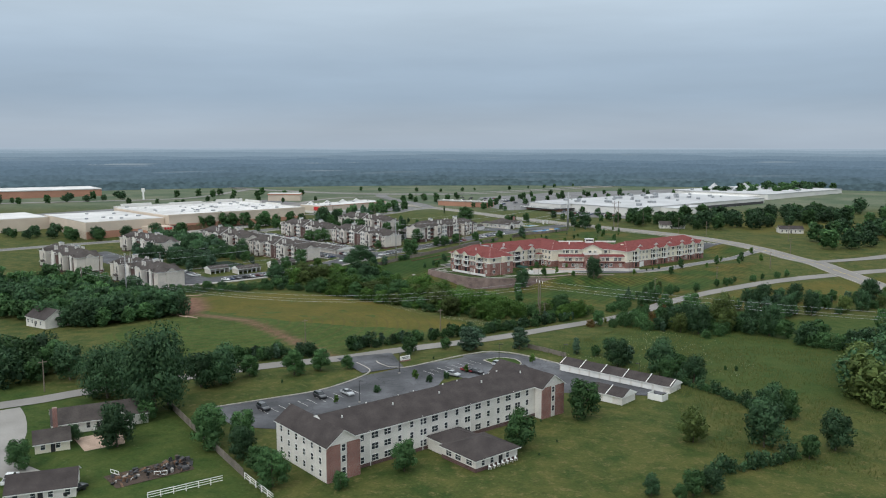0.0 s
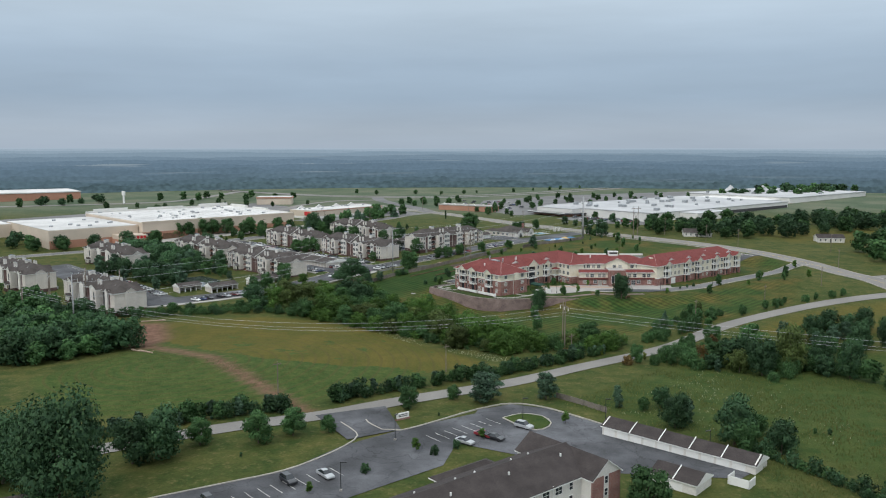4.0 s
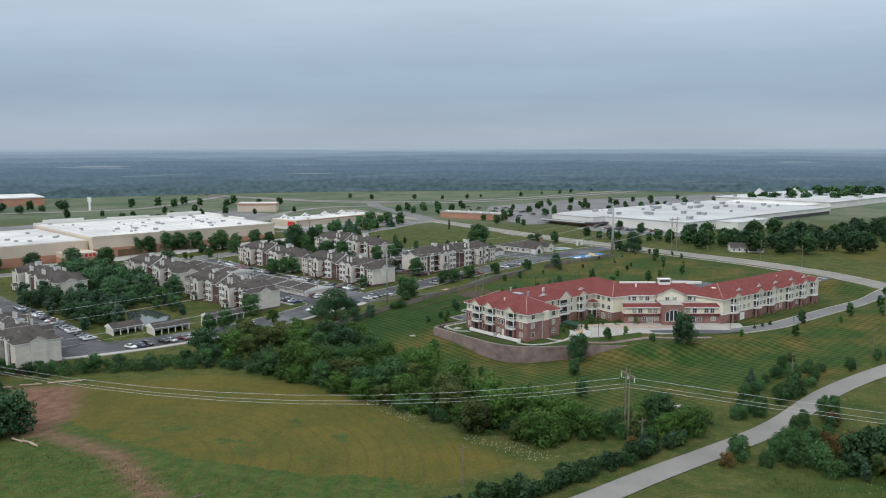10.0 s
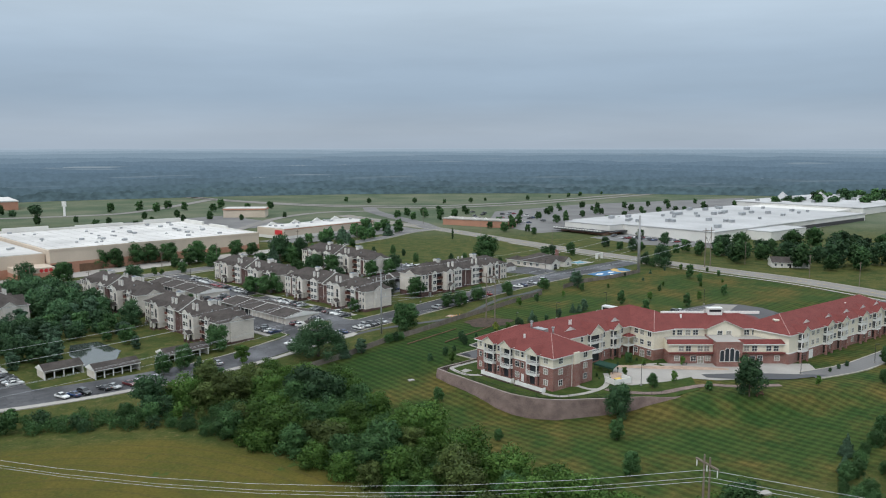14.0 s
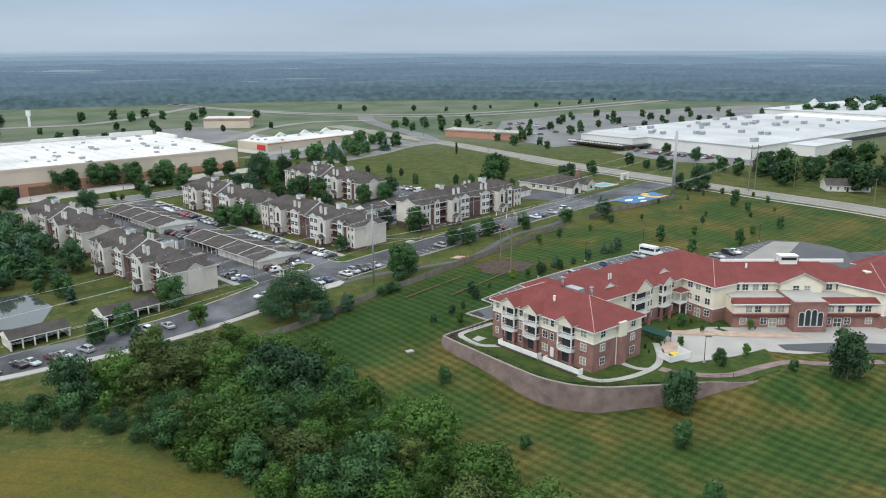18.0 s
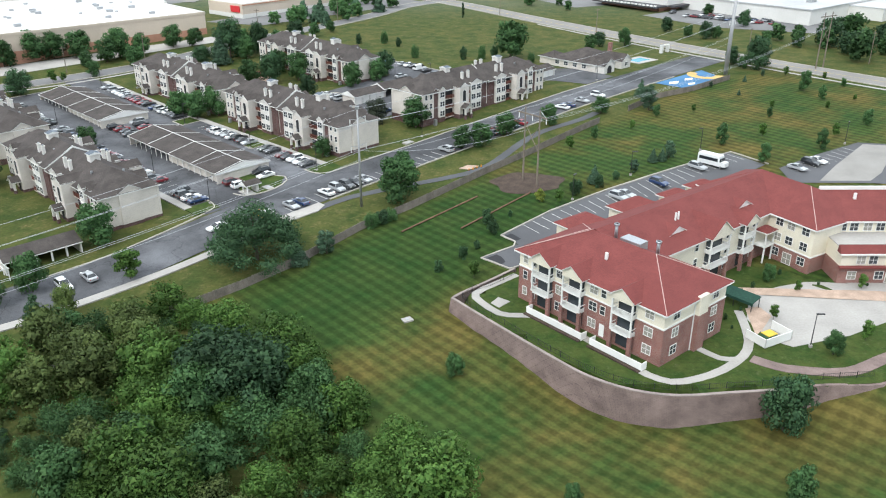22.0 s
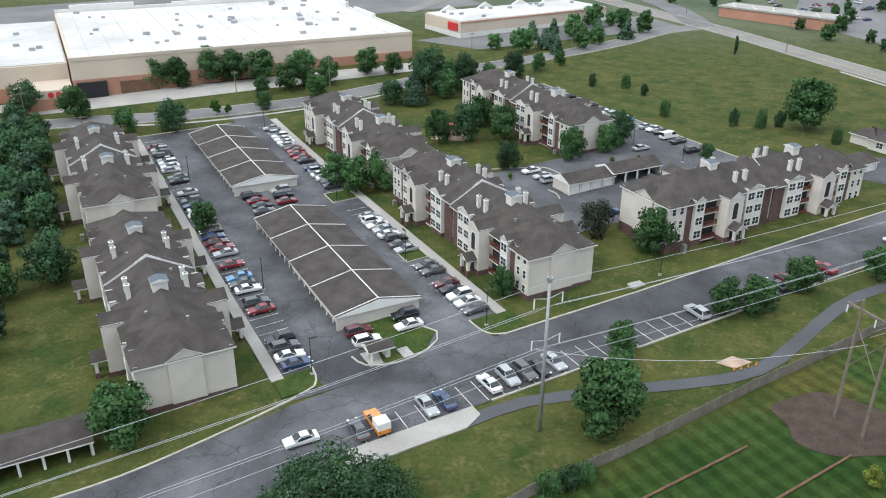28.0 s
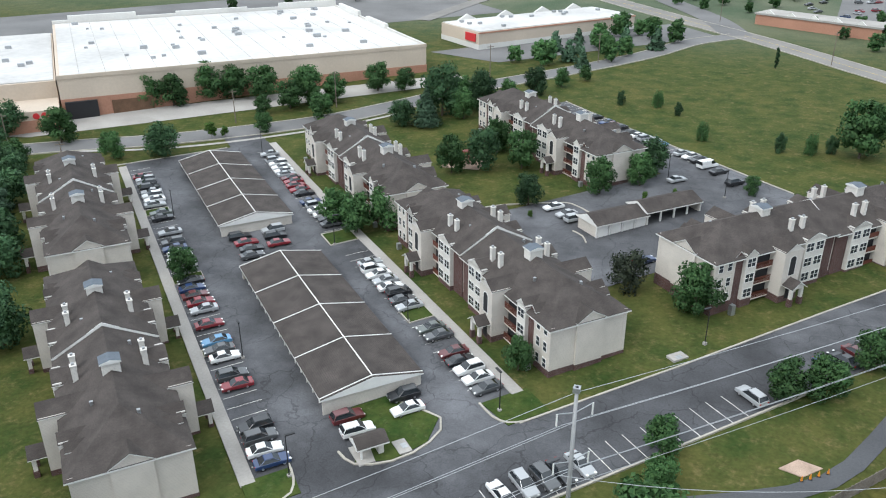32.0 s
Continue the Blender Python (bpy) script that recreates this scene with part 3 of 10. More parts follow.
    link(both.outputs[0], band.inputs["Value"])
    lawn_s = t.nodes.new("ShaderNodeVectorMath")
    lawn_s.operation = "SCALE"
    link(lawn, lawn_s.inputs[0])
    link(band.outputs[0], lawn_s.inputs["Scale"])
    hay_a = ramp2(tex(0.06, 6, 0.65), (0.066, 0.072, 0.014), (0.122, 0.096, 0.020), 0.36, 0.64)
    hay_b = ramp2(tex(0.5, 5, 0.7, (1, 0.25, 1), 30), (0.050, 0.064, 0.014), (0.110, 0.088, 0.024), 0.3, 0.7)
    hay = mixer(0.4, hay_a, hay_b)
    sw = t.nodes.new("ShaderNodeAttribute")
    sw.attribute_name = "sward"
    wob = t.nodes.new("ShaderNodeMath")
    wob.operation = "MULTIPLY_ADD"
    wob.inputs[1].default_value = 1.6
    link(tex(0.09, 6, 0.7), wob.inputs[0])
    link(sw.outputs["Fac"], wob.inputs[2])
    green_fac = ramp2(wob.outputs[0], (0, 0, 0), (1, 1, 1), 0.95, 1.45)
    green_hay = ramp2(tex(0.3, 6, 0.75), (0.030, 0.062, 0.014), (0.074, 0.094, 0.024), 0.36, 0.64)
    hay = mixer(green_fac, hay, green_hay)
    arcs = t.nodes.new("ShaderNodeTexWave")
    arcs.wave_type = "RINGS"
    arcs.rings_direction = "Z"
    arcs.inputs["Scale"].default_value, arcs.inputs["Distortion"].default_value, arcs.inputs["Detail"].default_value, arcs.inputs["Detail Scale"].default_value = 0.075, 3.0, 3.0, 0.25
    mp = t.nodes.new("ShaderNodeMapping")
    mp.inputs["Location"].default_value = (86, -298, 0)
    link(co.outputs["Object"], mp.inputs["Vector"])
    link(mp.outputs[0], arcs.inputs["Vector"])
    rut = t.nodes.new("ShaderNodeRGB")
    rut.outputs[0].default_value = (0.075, 0.062, 0.022, 1)
    line_fac = ramp2(arcs.outputs[0], (0, 0, 0), (0.5, 0.5, 0.5), 0.84, 0.97)
    hay = mixer(line_fac, hay, rut.outputs[0])
    dirt = ramp2(tex(0.35, 6), (0.115, 0.062, 0.042), (0.185, 0.110, 0.076))
    mead_a = ramp2(tex(0.22, 6, 0.7), (0.027, 0.054, 0.012), (0.060, 0.078, 0.020), 0.36, 0.64)
    mead_b = ramp2(tex(0.9, 6, 0.75), (0, 0, 0), (1, 1, 1), 0.58, 0.72)
    pale = t.nodes.new("ShaderNodeRGB")
    pale.outputs[0].default_value = (0.17, 0.16, 0.09, 1)
    mead_m = t.nodes.new("ShaderNodeMath")
    mead_m.operation = "MULTIPLY"
    mead_m.inputs[1].default_value = 0.4
    link(mead_b, mead_m.inputs[0])
    mead = mixer(mead_m.outputs[0], mead_a, pale.outputs[0])
    c = mixer(sep.outputs["Red"], rough_grass, lawn_s.outputs[0])
    c = mixer(at.outputs["Alpha"], c, mead)
    c = mixer(sep.outputs["Green"], c, hay)
    c = mixer(sep.outputs["Blue"], c, dirt)
    # distance haze put into the grass colour: paler and greyer far off
    far_haze = t.nodes.new("ShaderNodeAttribute")
    far_haze.attribute_name = "verge"
    c = mixer(far_haze.outputs["Fac"], c, ramp2(tex(0.02, 5, 0.6), (0.070, 0.098, 0.058), (0.128, 0.138, 0.092), 0.4, 0.62))
    g = t.nodes.new("ShaderNodeMapRange")
    g.inputs["From Min"].default_value, g.inputs["From Max"].default_value = 0.25, 0.75
    g.inputs["To Min"].default_value, g.inputs["To Max"].default_value = 0.75, 1.25
    link(fine, g.inputs["Value"])
    fin = t.nodes.new("ShaderNodeVectorMath")
    fin.operation = "SCALE"
    link(c, fin.inputs[0])
    link(g.outputs[0], fin.inputs["Scale"])
    link(fin.outputs[0], b.inputs["Base Color"])
    bp = t.nodes.new("ShaderNodeBump")
    bp.inputs["Strength"].default_value, bp.inputs["Distance"].default_value = 0.5, 0.15
    link(fine, bp.inputs["Height"])
    link(bp.outputs[0], b.inputs["Normal"])
    return m


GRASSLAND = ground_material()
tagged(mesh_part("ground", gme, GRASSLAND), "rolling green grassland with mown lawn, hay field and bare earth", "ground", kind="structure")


# ---- paved surfaces, draped over the ground ----
def drape(poly, lift, step=4.0, thick=0.0):
    """A sheet over a convex outline that follows the ground."""
    px, py = [p[0] for p in poly], [p[1] for p in poly]
    bm = bmesh.new()
    nx_, ny_ = max(1, math.ceil((max(px) - min(px)) / step)), max(1, math.ceil((max(py) - min(py)) / step))
    gv = [[bm.verts.new((mix(i / nx_, min(px), max(px)), mix(j / ny_, min(py), max(py)), 0)) for i in range(nx_ + 1)] for j in range(ny_ + 1)]
    for j in range(ny_):
        for i in range(nx_):
            bm.faces.new((gv[j][i], gv[j][i + 1], gv[j + 1][i + 1], gv[j + 1][i]))
    area = sum(a[0] * b[1] - b[0] * a[1] for a, b in zip(poly, poly[1:] + poly[:1]))
    way = 1 if area > 0 else -1
    for a, b in zip(poly, poly[1:] + poly[:1]):
        n = Vector((b[1] - a[1], a[0] - b[0], 0)) * way
        bmesh.ops.bisect_plane(bm, geom=bm.verts[:] + bm.edges[:] + bm.faces[:], plane_co=(a[0], a[1], 0), plane_no=n, clear_outer=True)
    for v in bm.verts:
        v.co.z = ground_z(v.co.x, v.co.y) + lift
    if thick:
        rim = bmesh.ops.extrude_edge_only(bm, edges=[e for e in bm.edges if e.is_boundary])
        for g in rim["geom"]:
            if isinstance(g, bmesh.types.BMVert):
                g.co.z -= thick
    return bm


def smooth_line(pts, step=5.0):
    """A soft curve through the given places."""
    out = []
    p = [Vector(q).to_2d() for q in pts]
    p = [2 * p[0] - p[1]] + p + [2 * p[-1] - p[-2]]
    for i in range(1, len(p) - 2):
        n = max(2, int((p[i + 1] - p[i]).length / step))
        for k in range(n):
            t = k / n
            out.append(0.5 * ((2 * p[i]) + (p[i + 1] - p[i - 1]) * t + (2 * p[i - 1] - 5 * p[i] + 4 * p[i + 1] - p[i + 2]) * t * t
                              + (3 * p[i] - p[i - 1] - 3 * p[i + 1] + p[i + 2]) * t ** 3))
    out.append(p[-2])
    return out


def ribbon(line, left, right, lift, thick=0.0, flat=None, across=4):
    """A strip along a line, from left to right of it, following the ground."""
    bm = bmesh.new()
    rows = []
    n = len(line)
    for i, p in enumerate(line):
        d = (line[min(i + 1, n - 1)] - line[max(i - 1, 0)]).normalized()
        side = Vector((-d.y, d.x))
        row = []
        for k in range(across + 1):
            q = p + side * mix(k / across, left, -right)
            row.append(bm.verts.new((q.x, q.y, (ground_z(q.x, q.y) if flat is None else flat) + lift)))
        rows.append(row)
    for a, b in zip(rows, rows[1:]):
        for k in range(across):
            bm.faces.new((a[k + 1], b[k + 1], b[k], a[k]))
    if thick:
        rim = bmesh.ops.extrude_edge_only(bm, edges=[e for e in bm.edges if e.is_boundary])
        for g in rim["geom"]:
            if isinstance(g, bmesh.types.BMVert):
                g.co.z -= thick
    return bm


def road(name, pts, width, material, label, lift=0.14, kerbs=True, edge_lines=False, centre=None, category="road"):
    line = smooth_line(pts)
    ob = tagged(part(name, ribbon(line, width / 2, width / 2, lift), material), label, category, kind="structure")
    if kerbs:
        for s in (1, -1):
            o = s * (width / 2 + 0.12)
            part("kerb", ribbon(line, o + 0.16, -o + 0.16, lift + 0.13, 0.4, across=1), KERB, ob)
    if edge_lines:
        for s in (1, -1):
            o = s * (width / 2 - 0.4)
            part("edge_line", ribbon(line, o + 0.06, -o + 0.06, lift + 0.012, across=1), LINE, ob)
    if centre:
        part("centre_line", ribbon(line, 0.12, 0.12, lift + 0.012, across=1), centre, ob)
    return ob


def uvpoly(*uv):
    return [grid_uv(u, v) for u, v in uv]


def lot(name, poly, material, label, lift=0.12, category="parking lot"):
    return tagged(part(name, drape(poly, lift), material), label, category, kind="structure")


def kerb_line(parent, pts, lift=0.26, width=0.3, material=None, name="kerb", smooth=False, thick=0.4):
    line = smooth_line(pts, 3.0) if smooth else [Vector(p) for p in fine_line(pts)]
    return part(name, ribbon(line, width / 2, width / 2, lift, thick, across=1), material or KERB, parent)


def fine_line(pts, step=4.0):
    out = []
    for a, b in zip(pts, pts[1:]):
        a, b = Vector(a), Vector(b)
        n = max(1, int((b - a).length / step))
        out += [a + (b - a) * k / n for k in range(n)]
    return out + [Vector(pts[-1])]


def stall_lines(parent, u0, u1, count, v0, v1, lift=0.135, along="u", w=0.11, material=None):
    """White stall lines on the grid, evenly spaced from u0 to u1, each from v0 to v1."""
    for k in range(count):
        u = mix(k / max(1, count - 1), u0, u1)
        a, b = (grid_uv(u, v0), grid_uv(u, v1)) if along == "u" else (grid_uv(v0, u), grid_uv(v1, u))
        part("stall_line", ribbon([Vector(a), (Vector(a) + Vector(b)) / 2, Vector(b)], w / 2, w / 2, lift, across=1), material or LINE, parent)

# ---- roads, lanes and lots ----
COUNTY = [(-190, 170), (-150, 184), (-112, 204), (-96, 216), (-58, 239), (-33, 250), (-16, 261), (17, 282), (41, 302), (77, 331), (103, 356), (131, 376), (165, 396), (205, 411), (260, 424), (420, 440)]
road("road_county", COUNTY, 6.6, CHIPSEAL, "pale chip-sealed two-lane country road without kerbs", 0.16, kerbs=False)
AVENUE = [(-90, 870), (-45, 812), (0, 757), (36, 706), (93, 629), (130, 582), (159, 550), (184, 512), (199, 465), (208, 418), (212, 380), (205, 300)]
road("road_avenue", AVENUE, 12.0, CHIPSEAL, "wide pale concrete avenue with kerbs", 0.20, edge_lines=False, centre=LINE_YELLOW)
road("road_side", [(205, 440), (235, 452), (300, 480), (420, 520)], 8, CHIPSEAL, "pale side road that meets the avenue", 0.22, kerbs=False)
STORE_ROAD = [(-330, 470), (-260, 520), (-215, 549), (-184, 569), (-159, 583), (-128, 607), (-112, 626), (-92, 654), (-68, 684), (-45, 718), (-30, 748), (-12, 768)]
road("road_behind_store", STORE_ROAD, 9.0, ASPHALT_OLD, "pale asphalt street behind the big store", 0.18)
HIGHWAY = [(470, 1390), (317, 1250), (200, 1122), (112, 1034), (54, 988), (-6, 960), (-70, 960), (-150, 988), (-253, 1065), (-335, 1160)]
for side in (-11, 11):
    road("road_highway", [(x - side * 0.5, y + side * 0.85) for x, y in HIGHWAY], 9.5, CHIPSEAL, "distant pale highway carriageway", 0.3, kerbs=False)
road("road_crossing", [(-12, 768), (-24, 809), (-48, 860), (-66, 905), (-74, 950)], 13, ASPHALT_OLD, "wide street leading away past the shops", 0.24, kerbs=False)
road("road_frontage", [(-152, 765), (-140, 845), (-112, 896), (-66, 912)], 8, CHIPSEAL, "pale frontage road behind the strip of shops", 0.26, kerbs=False)
road("road_far_west", [(-600, 760), (-430, 822), (-310, 868), (-276, 905), (-262, 985), (-256, 1055)], 11, CHIPSEAL, "distant pale road past the wooded slope", 0.26, kerbs=False)

LANE = smooth_line([grid_uv(u, v) for u, v in ((-412, 134), (-392, 164), (-378, 189), (-370, 208), (-365.8, 222), (-362.6, 240), (-361.8, 258), (-363.2, 272), (-365.6, 288), (-366.0, 304), (-366.0, 340), (-366.0, 400), (-366.0, 500))], 4.0)
lane = tagged(part("road_lane", ribbon(LANE, 7.0, 7.0, 0.13, across=6), ASPHALT), "dark patched asphalt lane through the apartments", "road", kind="structure")
kerb_line(lane, uvpoly((-368.6, 246), (-368.6, 260), (-371, 274), (-373.6, 285)), smooth=True)
kerb_line(lane, uvpoly((-373.0, 319.6), (-373.0, 327), (-372.8, 347), (-373.1, 376), (-373.0, 440)))
kerb_line(lane, uvpoly((-373.0, 320.4), (-373.9, 318.2), (-376.2, 317.1), (-379.6, 317.0)), smooth=True)
kerb_line(lane, uvpoly((-374.0, 285.6), (-375.0, 288.3), (-377.6, 289.4), (-380.4, 289.6)), smooth=True)
kerb_line(lane, uvpoly((-359.0, 309), (-359.0, 365)))
kerb_line(lane, uvpoly((-358.9, 372), (-358.6, 460)))
part("pale_walk", ribbon(smooth_line([grid_uv(u, v) for u, v in ((-383.4, 167), (-369, 192), (-361.4, 212), (-357.6, 227), (-354.6, 242), (-353.7, 262), (-354.4, 276), (-356.2, 288), (-356.6, 300))], 3.0), 1.1, 1.1, 0.24, 0.4, across=1), CONCRETE, lane)
part("pale_apron", drape(uvpoly((-359.2, 287), (-355.4, 287), (-355.4, 303), (-357.0, 306), (-359.2, 306)), 0.19, 3, 0.3), CONCRETE, lane)
stall_lines(lane, 306, 330, 10, -364.4, -359.2, 0.145, along="v")
stall_lines(lane, 333, 347, 6, -364.4, -359.2, 0.145, along="v")
stall_lines(lane, 290, 299, 4, -363.5, -359.2, 0.145, along="v")

court = lot("lot_garages", uvpoly((-510, 284.9), (-373, 284.9), (-373, 322.2), (-510, 322.2)), ASPHALT, "cracked grey asphalt parking court round the garages", 0.10)
lot("lot_exit", uvpoly((-522, 312), (-509, 312), (-509, 322), (-522, 322)), ASPHALT, "asphalt drive from the court to the street", 0.12)
stall_lines(court, -432, -382, 19, 285.2, 290.2)
stall_lines(court, -504, -440, 24, 285.2, 290.2)
stall_lines(court, -434, -383, 19, 316.9, 321.9)
stall_lines(court, -502, -444, 21, 316.9, 321.9)
kerb_line(court, uvpoly((-510, 281.3), (-510, 311)))
for vv, side in ((284.0, "west"), (322.9, "east")):
    w_ = tagged(part("pavement", ribbon([Vector(grid_uv(u, vv)) for u in range(-508, -378, 3)], 0.95, 0.95, 0.24, 0.4, across=1), CONCRETE), "pale concrete walk along the parking stalls", "pavement", kind="structure")
for c0, c1, c2 in (((-374.4, 289.4), (-379.6, 289.6), 283.2), ((-373.3, 318.0), (-379.4, 317.2), 324.6)):
    gi = tagged(part("grass_corner", drape(uvpoly((c0[0], c2), c0, c1, (c1[0], c2)), 0.22, 2, 0.3), GRASSLAND), "grassed kerb corner at the end of the stalls", "verge", kind="structure")
for (u0, u1), (v0, v1) in (((-413.4, -411.4), (285, 290)), ((-441, -437.8), (285, 290.4)), ((-476, -472.5), (285, 290)), ((-408.6, -404.4), (317.4, 321.9)), ((-446, -440), (316, 321.9))):
    gi = tagged(part("planted_island", drape(uvpoly((u0, v0), (u0, v1), (u1, v1), (u1, v0)), 0.22, 2, 0.3), GRASSLAND), "kerbed grass island between parking stalls", "island", kind="structure")
    kerb_line(gi, uvpoly((u0, v0), (u0, v1), (u1, v1), (u1, v0), (u0, v0)), 0.27, 0.25)
gi = tagged(part("planted_island", drape(uvpoly((-387.6, 300.8), (-376.5, 297.2), (-374.6, 301.5), (-375.6, 307), (-379.5, 310.6), (-387.6, 306)), 0.22, 2, 0.3), GRASSLAND), "rounded kerbed island before the garages", "island", kind="structure")
kerb_line(gi, uvpoly((-379.5, 296.0), (-376.2, 297), (-374.4, 301.5), (-375.4, 307.2), (-379.3, 310.8), (-387, 306.2)), 0.27, 0.3, smooth=True)
lot2 = lot("lot_court", uvpoly((-437, 350), (-398, 350), (-398, 413), (-437, 413)), ASPHALT, "dark asphalt court between the apartment blocks", 0.11)
lot3 = lot("lot_rear", uvpoly((-500, 397.5), (-437, 397.5), (-437, 413), (-500, 413)), ASPHALT, "dark asphalt lot with a row of parked cars", 0.11)
kerb_line(lot3, uvpoly((-500, 413.2), (-412, 413.2)))
kerb_line(lot2, uvpoly((-398, 413), (-398, 424), (-396, 427)))
kerb_line(lot2, uvpoly((-441, 350.5), (-440, 356), (-435, 366), (-432.6, 369), (-426, 369.4)), smooth=True)
kerb_line(lot2, uvpoly((-414.6, 360), (-417.5, 361.2), (-420.6, 361)), smooth=True)
stall_lines(lot3, -498, -440, 20, 408, 413)
lot("lot_clubhouse", uvpoly((-398, 421), (-374, 430), (-374, 446), (-392, 446), (-398, 440)), ASPHALT, "asphalt drive beside the clubhouse", 0.115)

west = lot("lot_west", uvpoly((-505, 185), (-374, 185), (-374, 205), (-505, 205)), ASPHALT, "asphalt parking court between the western blocks", 0.10)
stall_lines(west, -498, -385, 30, 200, 205)

home_lot = lot("lot_home", [(3, 450.8), (14.5, 462), (28.7, 472.8), (50.7, 488.3), (65, 498), (71, 489), (14, 436)], ASPHALT_SMOOTH, "smooth asphalt parking behind the red-roofed home", 0.14)
kerb_line(home_lot, [(72, 489.5), (65.6, 498.6), (50.5, 488.6), (28.5, 473.1), (14.3, 462.3), (2.8, 451.0), (5.5, 448.0), (5.0, 446.1), (-1.7, 441.6), (3.6, 437.2), (8.1, 439.6)], 0.27)
bay = lot("lot_home_bay", [(-1.7, 441.4), (5.4, 447.0), (14, 442), (3.6, 437.0)], ASPHALT_SMOOTH, "asphalt turning bay with fresh dark patches", 0.13)
for spot in ([(3.6, 450.6), (5.9, 448.4), (7.0, 449.4), (5.6, 450.9), (5.0, 451.8)], [(-0.6, 441.4), (2.2, 438.9), (3.4, 440.4), (2.4, 441.6), (1.9, 443.2)]):
    part("dark_patch", drape(spot, 0.17, 1), TAR, bay, "fresh dark asphalt patch")
a0, a1 = Vector((7.5, 456.0)), Vector((63, 496.6))
dirn = (a1 - a0).normalized()
nrm = Vector((dirn.y, -dirn.x))
for k in range(30):
    p0 = a0 + dirn * 2.78 * k
    if (p0 - a0).length < 70:
        part("stall_line", ribbon([p0 + nrm * 0.3, p0 + nrm * 3, p0 + nrm * 5.6], 0.06, 0.06, 0.158, across=1), LINE, home_lot)
east_lot = lot("lot_home_east", [(73, 477), (73.5, 486.5), (87, 496.5), (102, 506), (112, 504), (124, 493), (130, 476)], ASPHALT_SMOOTH, "asphalt parking with painted stalls and pale concrete apron", 0.12)
lot("lot_home_apron", [(80, 478), (88, 488), (102.6, 504.5), (110.7, 503), (97, 483), (92, 478)], CONCRETE_OLD, "pale concrete apron", 0.16)
for k in range(10):
    p0 = Vector((75.5, 487.4)) + Vector((0.82, 0.57)) * 2.78 * k
    part("stall_line", ribbon([p0, p0 + Vector((1.4, -2.1)), p0 + Vector((2.8, -4.1))], 0.06, 0.06, 0.15, across=1), LINE, east_lot)
lot("lot_home_entry", [(121, 486), (121, 495), (138, 502), (152, 506), (186, 520), (190, 508), (150, 490), (129, 477)], ASPHALT, "asphalt entry from the avenue", 0.13)
plaza = lot("plaza_home", [(65.5, 414.3), (72, 412.5), (104, 417), (106, 430), (64.8, 430.6)], CONCRETE, "pale concrete forecourt", 0.10, "forecourt")
lot("forecourt_patch", [(69.7, 415), (80, 413), (93, 413), (108, 418), (105, 421.5), (84, 419.6), (70.3, 421), (69, 418.5)], ASPHALT_NEW, "new dark asphalt drop-off drive", 0.2)
road("road_home_front", [(100, 417), (118, 426), (140, 443), (165, 463), (192, 482)], 7, ASPHALT_OLD, "drive in front of the home", 0.15)

# lot of the long white block
lot("lot_long_block", [(-35, 214.8), (-22, 233), (-12, 240), (7, 256), (-2, 218), (-36, 188)], ASPHALT, "dark asphalt lot before the long white block", 0.11)
lot("lot_long_block_west", [(-61, 199.6), (-35, 214.8), (-28, 204), (-38, 184), (-50, 186)], ASPHALT, "dark asphalt end of the lot by the board fence", 0.114)
long_lot = lot("lot_long_block_east", [(-2, 218), (7, 256), (16, 261), (25, 257.5), (38, 243), (62, 214), (50, 204), (32, 214)], ASPHALT, "dark asphalt lot with a grass island", 0.118)
lot("lot_long_block_mouth", [(-24, 233), (-12, 240), (-17, 258), (-34, 250)], ASPHALT, "asphalt mouth of the lot at the road", 0.21)
kerb_line(long_lot, [(-61, 199.8), (-46, 208.5), (-35, 215.2), (-27, 224.5), (-22.4, 233), (-22.6, 238), (-27, 245)], 0.3, smooth=True)
kerb_line(long_lot, [(-21, 247), (-19, 243), (-12, 239.5), (7, 256.3), (16, 261.5), (25, 258), (38, 243.3)], 0.3, smooth=True)
isl = tagged(part("traffic_island", drape([(13, 249), (18, 252.5), (23, 250.5), (24.5, 245), (22, 240.5), (18, 241)], 0.3, 2, 0.3), GRASSLAND), "kerbed grass island in the parking lot", "traffic island")
kerb_line(isl, [(13, 249), (18, 252.5), (23, 250.5), (24.5, 245), (22, 240.5), (18, 241), (13, 249)], 0.33, smooth=True)
for k in range(11):
    p0 = Vector((-47, 199)) + Vector((0.77, 0.64)) * 2.75 * k
    part("stall_line", ribbon([p0, p0 + Vector((1.6, -1.9)), p0 + Vector((3.3, -3.9))], 0.06, 0.06, 0.14, across=1), LINE, long_lot)
for k in range(8):
    p0 = Vector((-6, 236)) + Vector((0.77, 0.64)) * 2.75 * k
    part("stall_line", ribbon([p0, p0 + Vector((1.6, -1.9)), p0 + Vector((3.3, -3.9))], 0.06, 0.06, 0.14, across=1), LINE, long_lot)
road("driveway_house", [(-112, 199), (-107, 192), (-101, 181), (-96, 169), (-89, 159), (-80, 154.5), (-74, 156)], 6.5, CONCRETE_OLD, "pale concrete driveway curving past the shed", 0.08, kerbs=False, category="driveway")

